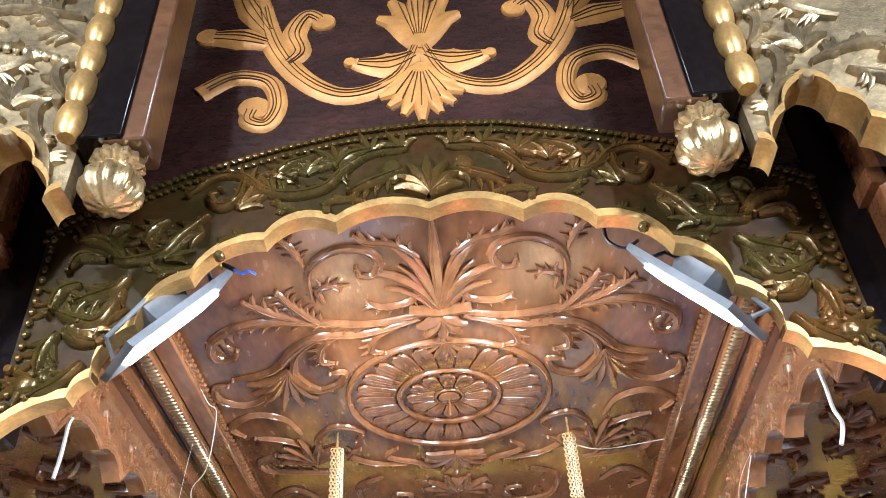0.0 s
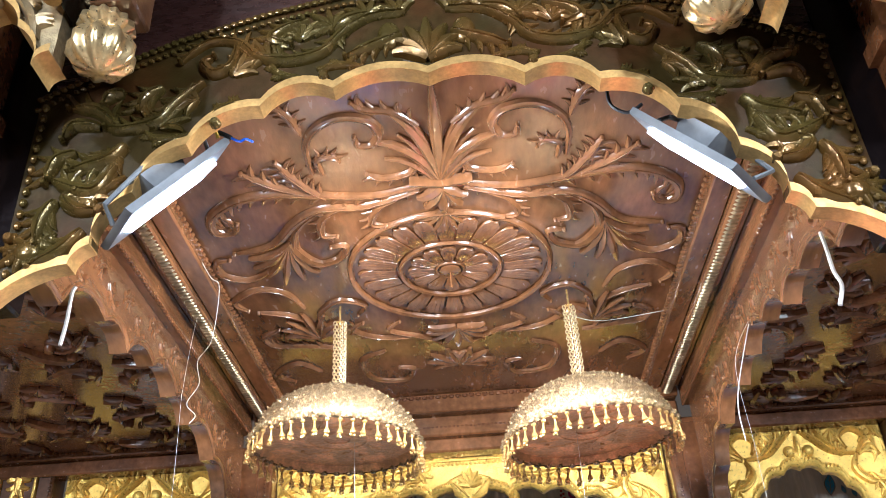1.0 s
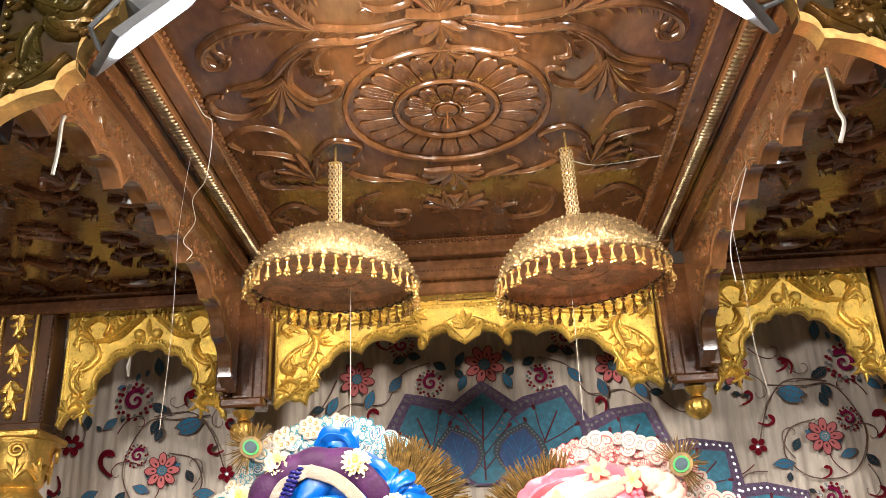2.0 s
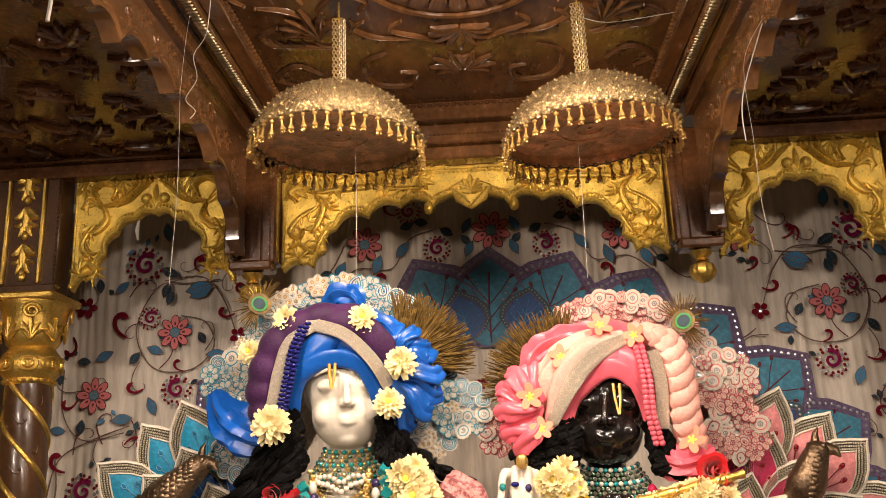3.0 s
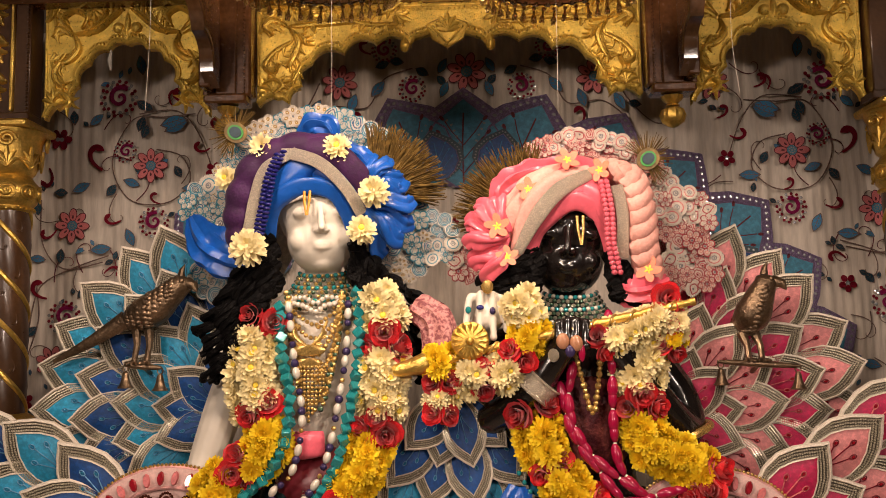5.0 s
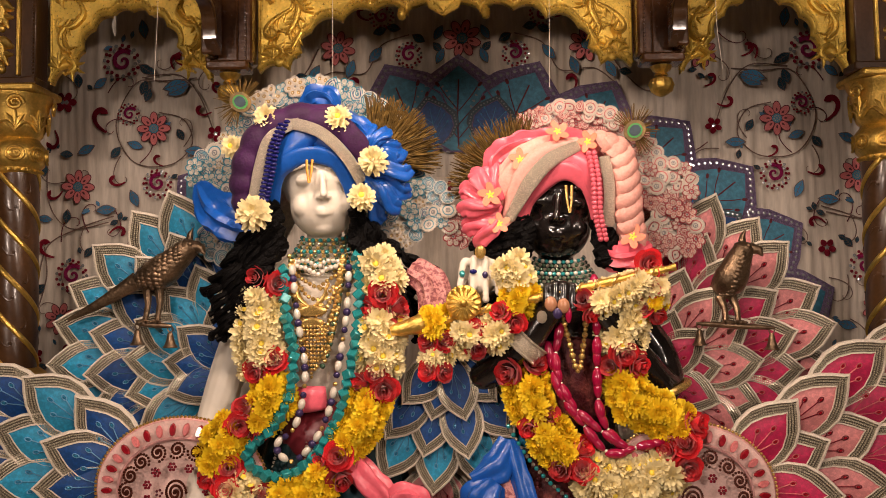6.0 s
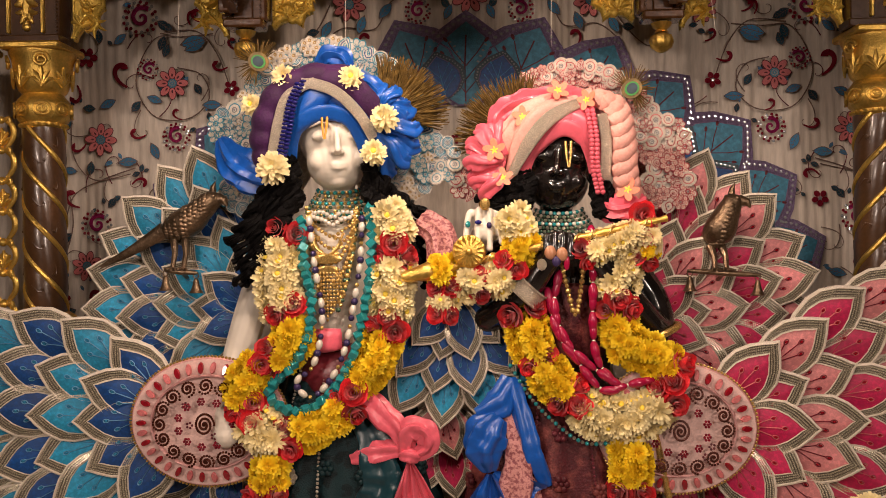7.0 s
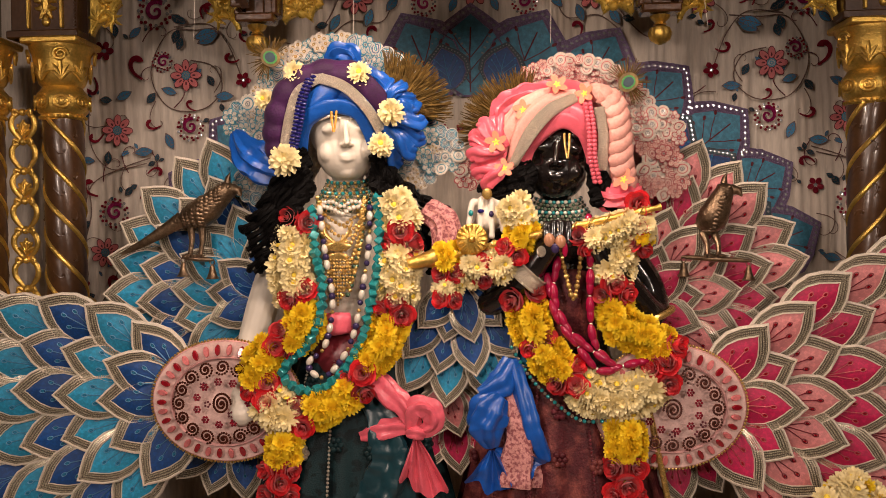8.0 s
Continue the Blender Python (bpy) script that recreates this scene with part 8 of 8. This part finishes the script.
part("silver_braid", wrap([(0.300, 1.765, 2.056), (0.309, 1.762, 1.991), (0.307, 1.775, 1.914)], [0.012, 0.012], 0.35), SILVER, tb)
for p in along(spline([(0.274, 1.762, 2.062), (0.281, 1.753, 2.003), (0.283, 1.757, 1.939), (0.296, 1.770, 1.882)], 8), 0.0095):
    for d in (-0.005, 0.006):
        piece("pink_bead", B_PINK, tb, Matrix.Translation(p + Vector((d, 0, 0))) @ Matrix.Scale(0.0062, 4))
for k in range(2):
    pts = spline([(0.286, 1.800, 2.097), (0.331, 1.785, 2.073), (0.347, 1.780, 2.005), (0.353, 1.785, 1.927), (0.366, 1.800, 1.869)], 12)
    part("plait", Mesh().tube([p + Vector((0.013 * math.sin(i * 0.75 + k * 3.14), 0.008 * math.cos(i * 0.75 + k * 3.14), 0)) for i, p in enumerate(pts)], [0.020 + 0.003 * math.sin(i * 1.5) for i in range(len(pts))], 12), PEACH, tb, "thick peach crepe plait")
part("pink_fan", ruffle((0.090, 1.966), 1.795, (108, 135, 162, 190, 215), 0.090, 0.024), PINK_SATIN, tb, "pleated pink satin fan")
part("pink_bow", ruffle((0.085, 1.938), 1.79, (205, 235), 0.078, 0.022), PINK_SATIN, tb, "pleated pink satin bow")
part("loop", wrap([(0.102, 1.820, 2.034), (0.082, 1.810, 2.059), (0.135, 1.810, 2.091), (0.195, 1.810, 2.103)], [0.016, 0.028, 0.026, 0.016], 0.7, 8, 0.24), PINK_SATIN, tb)
part("drape", wrap([(0.303, 1.800, 1.876), (0.320, 1.785, 1.849), (0.366, 1.785, 1.855), (0.394, 1.800, 1.875)], [0.012, 0.028, 0.028, 0.012], 0.7, 8, 0.24), PINK_SATIN, tb, "pink satin end below the plait")
fl2 = thing("turban_flowers", (0.205, 1.770, 2.110), "orange plumeria blossoms pinned round the pink turban", "flowers")
for p, s in (((0.206, 1.775, 2.111), 1.0), ((0.268, 1.770, 2.088), 0.95), ((0.127, 1.775, 2.054), 0.9), ((0.064, 1.765, 1.980), 1.0), ((0.082, 1.765, 1.920), 0.95), ((0.355, 1.765, 1.889), 1.05)):
    bloom("p", p, fl2, s * 1.1, (0, -1, 0.15))
bloom("r", (0.382, 1.765, 1.832), fl2, 1.0)


# ---- lace haloes, feather tufts and peacock eyes behind the heads ----
def halo(label, cx, cz, y, rings, a0, a1, mats, lean=0.0):
    """A lace disc in rings of scallops, each with an embroidered eye and a stone."""
    q = thing("lace_halo", (cx, y, cz), label, "halo", "lace haloes")
    part("net", Mesh().slab([(0, 0)] + [(rings[-1][0] * 0.97 * math.cos(radians(a0 + (a1 - a0) * i / 40)), rings[-1][0] * 0.97 * math.sin(radians(a0 + (a1 - a0) * i / 40))) for i in range(41)], at_y(y + 0.004, cx, cz), 0, 0.002), LACE, q)
    for k, (r, n) in enumerate(rings):
        n = round(n * 1.15)
        for i in range(n):
            a = radians(a0 + (a1 - a0) * (i + 0.5 * (k % 2)) / n)
            s = r * radians(a1 - a0) / n * 0.62
            me = random.choice(mats)
            piece("scallop", me, q, Matrix.Translation((cx + r * math.cos(a), y - 0.004 - 0.003 * k + random.uniform(-0.004, 0.004), cz + r * math.sin(a))) @ Matrix.Rotation(-a, 4, "Y") @ pose(0, 0, 0, random.uniform(-14, 14), random.uniform(-40, 40), random.uniform(-14, 14)) @ Matrix.Scale(s * random.uniform(0.75, 1.2), 4))


def scallop(a, b, gem, kind):
    """A small lace motif: an eye, a flower or a paisley."""
    q = Mesh().slab(oval(0, 0, 1.12, 1.0, 0, 16), FLAT, 0.0, 0.03, 0, 0)
    loop = lambda o, w, h, mi: q.stroke(o + o[:1], w, h, FLAT, mi)
    if kind == 0:
        for r, mi in ((1.08, 0), (0.90, 1), (0.70, 2), (0.46, 1), (0.26, 3)):
            loop(oval(0, 0, r * 1.1, r, 0, 16), 0.075, 0.12, mi)
        for i in range(12):
            t = i * 0.5236
            q.ball(FLAT(1.12 * math.cos(t) * 1.1, 1.12 * math.sin(t), 0.06), 0.085, 5, 4, None, 3)
    elif kind == 1:
        for i in range(7):
            t = i * 0.8976
            for r, mi in ((0.40, 1), (0.27, 0), (0.13, 2)):
                loop(oval(0.74 * math.cos(t), 0.74 * math.sin(t), r * 1.25, r, t, 10), 0.065, 0.13, mi)
        loop(oval(0, 0, 0.28, 0.28, 0, 10), 0.07, 0.18, 1)
    else:
        for r, mi in ((1.0, 1), (0.82, 0), (0.64, 2), (0.44, 0), (0.26, 1)):
            loop([((x - 0.5) * 2.3 * r + 0.25 * y * y, y * 2.2 * r + 0.25 * x) for x, y in almond(1.0, 0.40, 8, 0.75)], 0.07, 0.13, mi)
        for i in range(9):
            q.ball(FLAT(-1.0 + i * 0.25, 0.95 - 0.18 * abs(i - 4), 0.05), 0.085, 5, 4, None, 3)
    q.ball(FLAT(0, 0, 0.14), 0.13, 6, 4, None, 3)
    return mesh_of("scallop", q, [LACE, a, b, gem])


cool = [scallop(AQUA, LACE, GEM, 1), scallop(LACE, AQUA, GEM, 0), scallop(AQUA, LOTUS_BLUE, GEM_BLUE, 2), scallop(LACE, GOLD_BEAD, GEM, 1), scallop(LOTUS_TEAL, AQUA, GEM, 0)]
hot = [scallop(CORAL, LACE, GEM, 1), scallop(PINK_SILK, CORAL, GEM_RED, 2), scallop(LACE, PINK_SILK, GEM, 0), scallop(CORAL, PEACH, GEM, 1), scallop(LACE, CORAL, GEM, 2)]
x, z = -0.324, 2.026
halo("white and turquoise lace halo behind the blue turban", x, z, 1.93, [(0.150, 28), (0.170, 32), (0.190, 35), (0.210, 34), (0.226, 36)], -60, 240, cool)
x, z = 0.250, 1.969
halo("white and coral lace halo behind the pink turban", x, z, 1.93, [(0.145, 20), (0.165, 24), (0.186, 27), (0.206, 28), (0.224, 26)], -50, 125, hot)
x, z = -0.068, 1.974
halo("turquoise lace rosette beside the blue turban", x, z, 1.885, [(0.020, 5), (0.045, 9)], 0, 360, cool)
x, z = -0.131, 1.941
halo("turquoise lace rosette beside the blue turban", x, z, 1.89, [(0.022, 6), (0.048, 10)], 0, 360, cool)
x, z = -0.527, 1.907
halo("turquoise lace rosette beside the blue turban", x, z, 1.90, [(0.020, 5), (0.044, 9)], 0, 360, cool)
x, z = -0.545, 2.052
halo("turquoise lace rosette beside the blue turban", x, z, 1.90, [(0.022, 5), (0.046, 9)], 0, 360, cool)
x, z = 0.455, 2.006
halo("coral lace rosette beside the pink turban", x, z, 1.885, [(0.024, 5), (0.052, 10)], 0, 360, hot)
x, z = 0.468, 1.904
halo("coral lace rosette beside the pink turban", x, z, 1.89, [(0.022, 5), (0.048, 9)], 0, 360, hot)
x, z = 0.013, 1.925
halo("coral lace rosette beside the pink turban", x, z, 1.885, [(0.018, 5), (0.036, 8)], 0, 360, hot)


def tuft(label, x, z, y, a0, a1, r, n):
    q = thing("feather_tuft", (x, y, z), label, "feather tuft", "feather tufts")
    m = Mesh()
    for i in range(n):
        a = radians(random.uniform(a0, a1))
        L = r * random.uniform(0.72, 1.06)
        b = a + random.uniform(-0.25, 0.25)
        m.tube([(x + 0.2 * L * math.cos(a), y, z + 0.2 * L * math.sin(a)), (x + 0.65 * L * math.cos(a), y - random.uniform(0.0, 0.02), z + 0.65 * L * math.sin(a)), (x + 0.65 * L * math.cos(a) + 0.35 * L * math.cos(b), y - random.uniform(-0.01, 0.03), z + 0.65 * L * math.sin(a) + 0.35 * L * math.sin(b))], [0.0022, 0.0018, 0.0008], 4)
    tagged(part("plume", m, TUFT, q), "", "", "", "stuff")


x, z = -0.190, 2.064
tuft("golden brown feather tuft beside the blue turban", x, z, 1.875, -8, 95, 0.15, 420)
x, z = 0.130, 2.011
tuft("golden brown feather tuft beside the pink turban", x, z, 1.875, 78, 190, 0.15, 420)


def peacock_eye(p, turn):
    q = thing("peacock_feather", p, "peacock feather with green and blue eye", "feather", "peacock feathers")
    x, y, z = p
    g = at_y(y, x, z)
    m = Mesh()
    for i in range(90):
        a = radians(turn + random.uniform(-120, 120))
        L = random.uniform(0.035, 0.062)
        m.tube([g(0.012 * math.cos(a), 0.012 * math.sin(a), 0), g(L * math.cos(a), L * math.sin(a), random.uniform(-0.004, 0.004))], [0.0014, 0.0005], 4)
    part("vane", m, TUFT, q)
    for k, (r, mt) in enumerate(((0.022, TUFT), (0.0155, mat("feather_green", (0.03, 0.26, 0.04), 0.35, 0.2)), (0.0115, NAVY_THREAD))):
        part("eye_ring", Mesh().slab(oval(0.002, 0, r * 1.15, r, radians(turn), 18), g, 0.002 + 0.002 * k, 0.005 + 0.002 * k), mt, q)
    part("quill", Mesh().tube([g(0, 0, 0), g(-0.08 * math.cos(radians(turn)), -0.08 * math.sin(radians(turn)), -0.03)], 0.0015, 5), TUFT, q)


peacock_eye((-0.482, 1.870, 2.205), 150)
peacock_eye((0.382, 1.870, 2.127), 40)

# ---- the tilak marks painted on the brows, made as separate strips ----
ORANGE_TILAK = mat("orange_tilak", (0.70, 0.30, 0.03), 0.4, 0.2, 0.2, 60)
for at, m, lab in (((-0.311, 1.775, 2.040), ORANGE_TILAK, "slender orange painted tilak on the white statue's brow"), ((0.227, 1.775, 1.970), GOLD_BEAD, "slender gold painted tilak on the black statue's brow")):
    q = thing("brow_tilak", at, lab, "ornament", "brow ornaments")
    x, y, z = at
    for s in (-1, 1):
        part("strip", Mesh().tube([(x + s * 0.006, y - 0.004, z + 0.028), (x + s * 0.005, y - 0.008, z), (x + s * 0.001, y - 0.012, z - 0.030)], [0.003, 0.0028, 0.002], 8, False, 0.5), m, q)
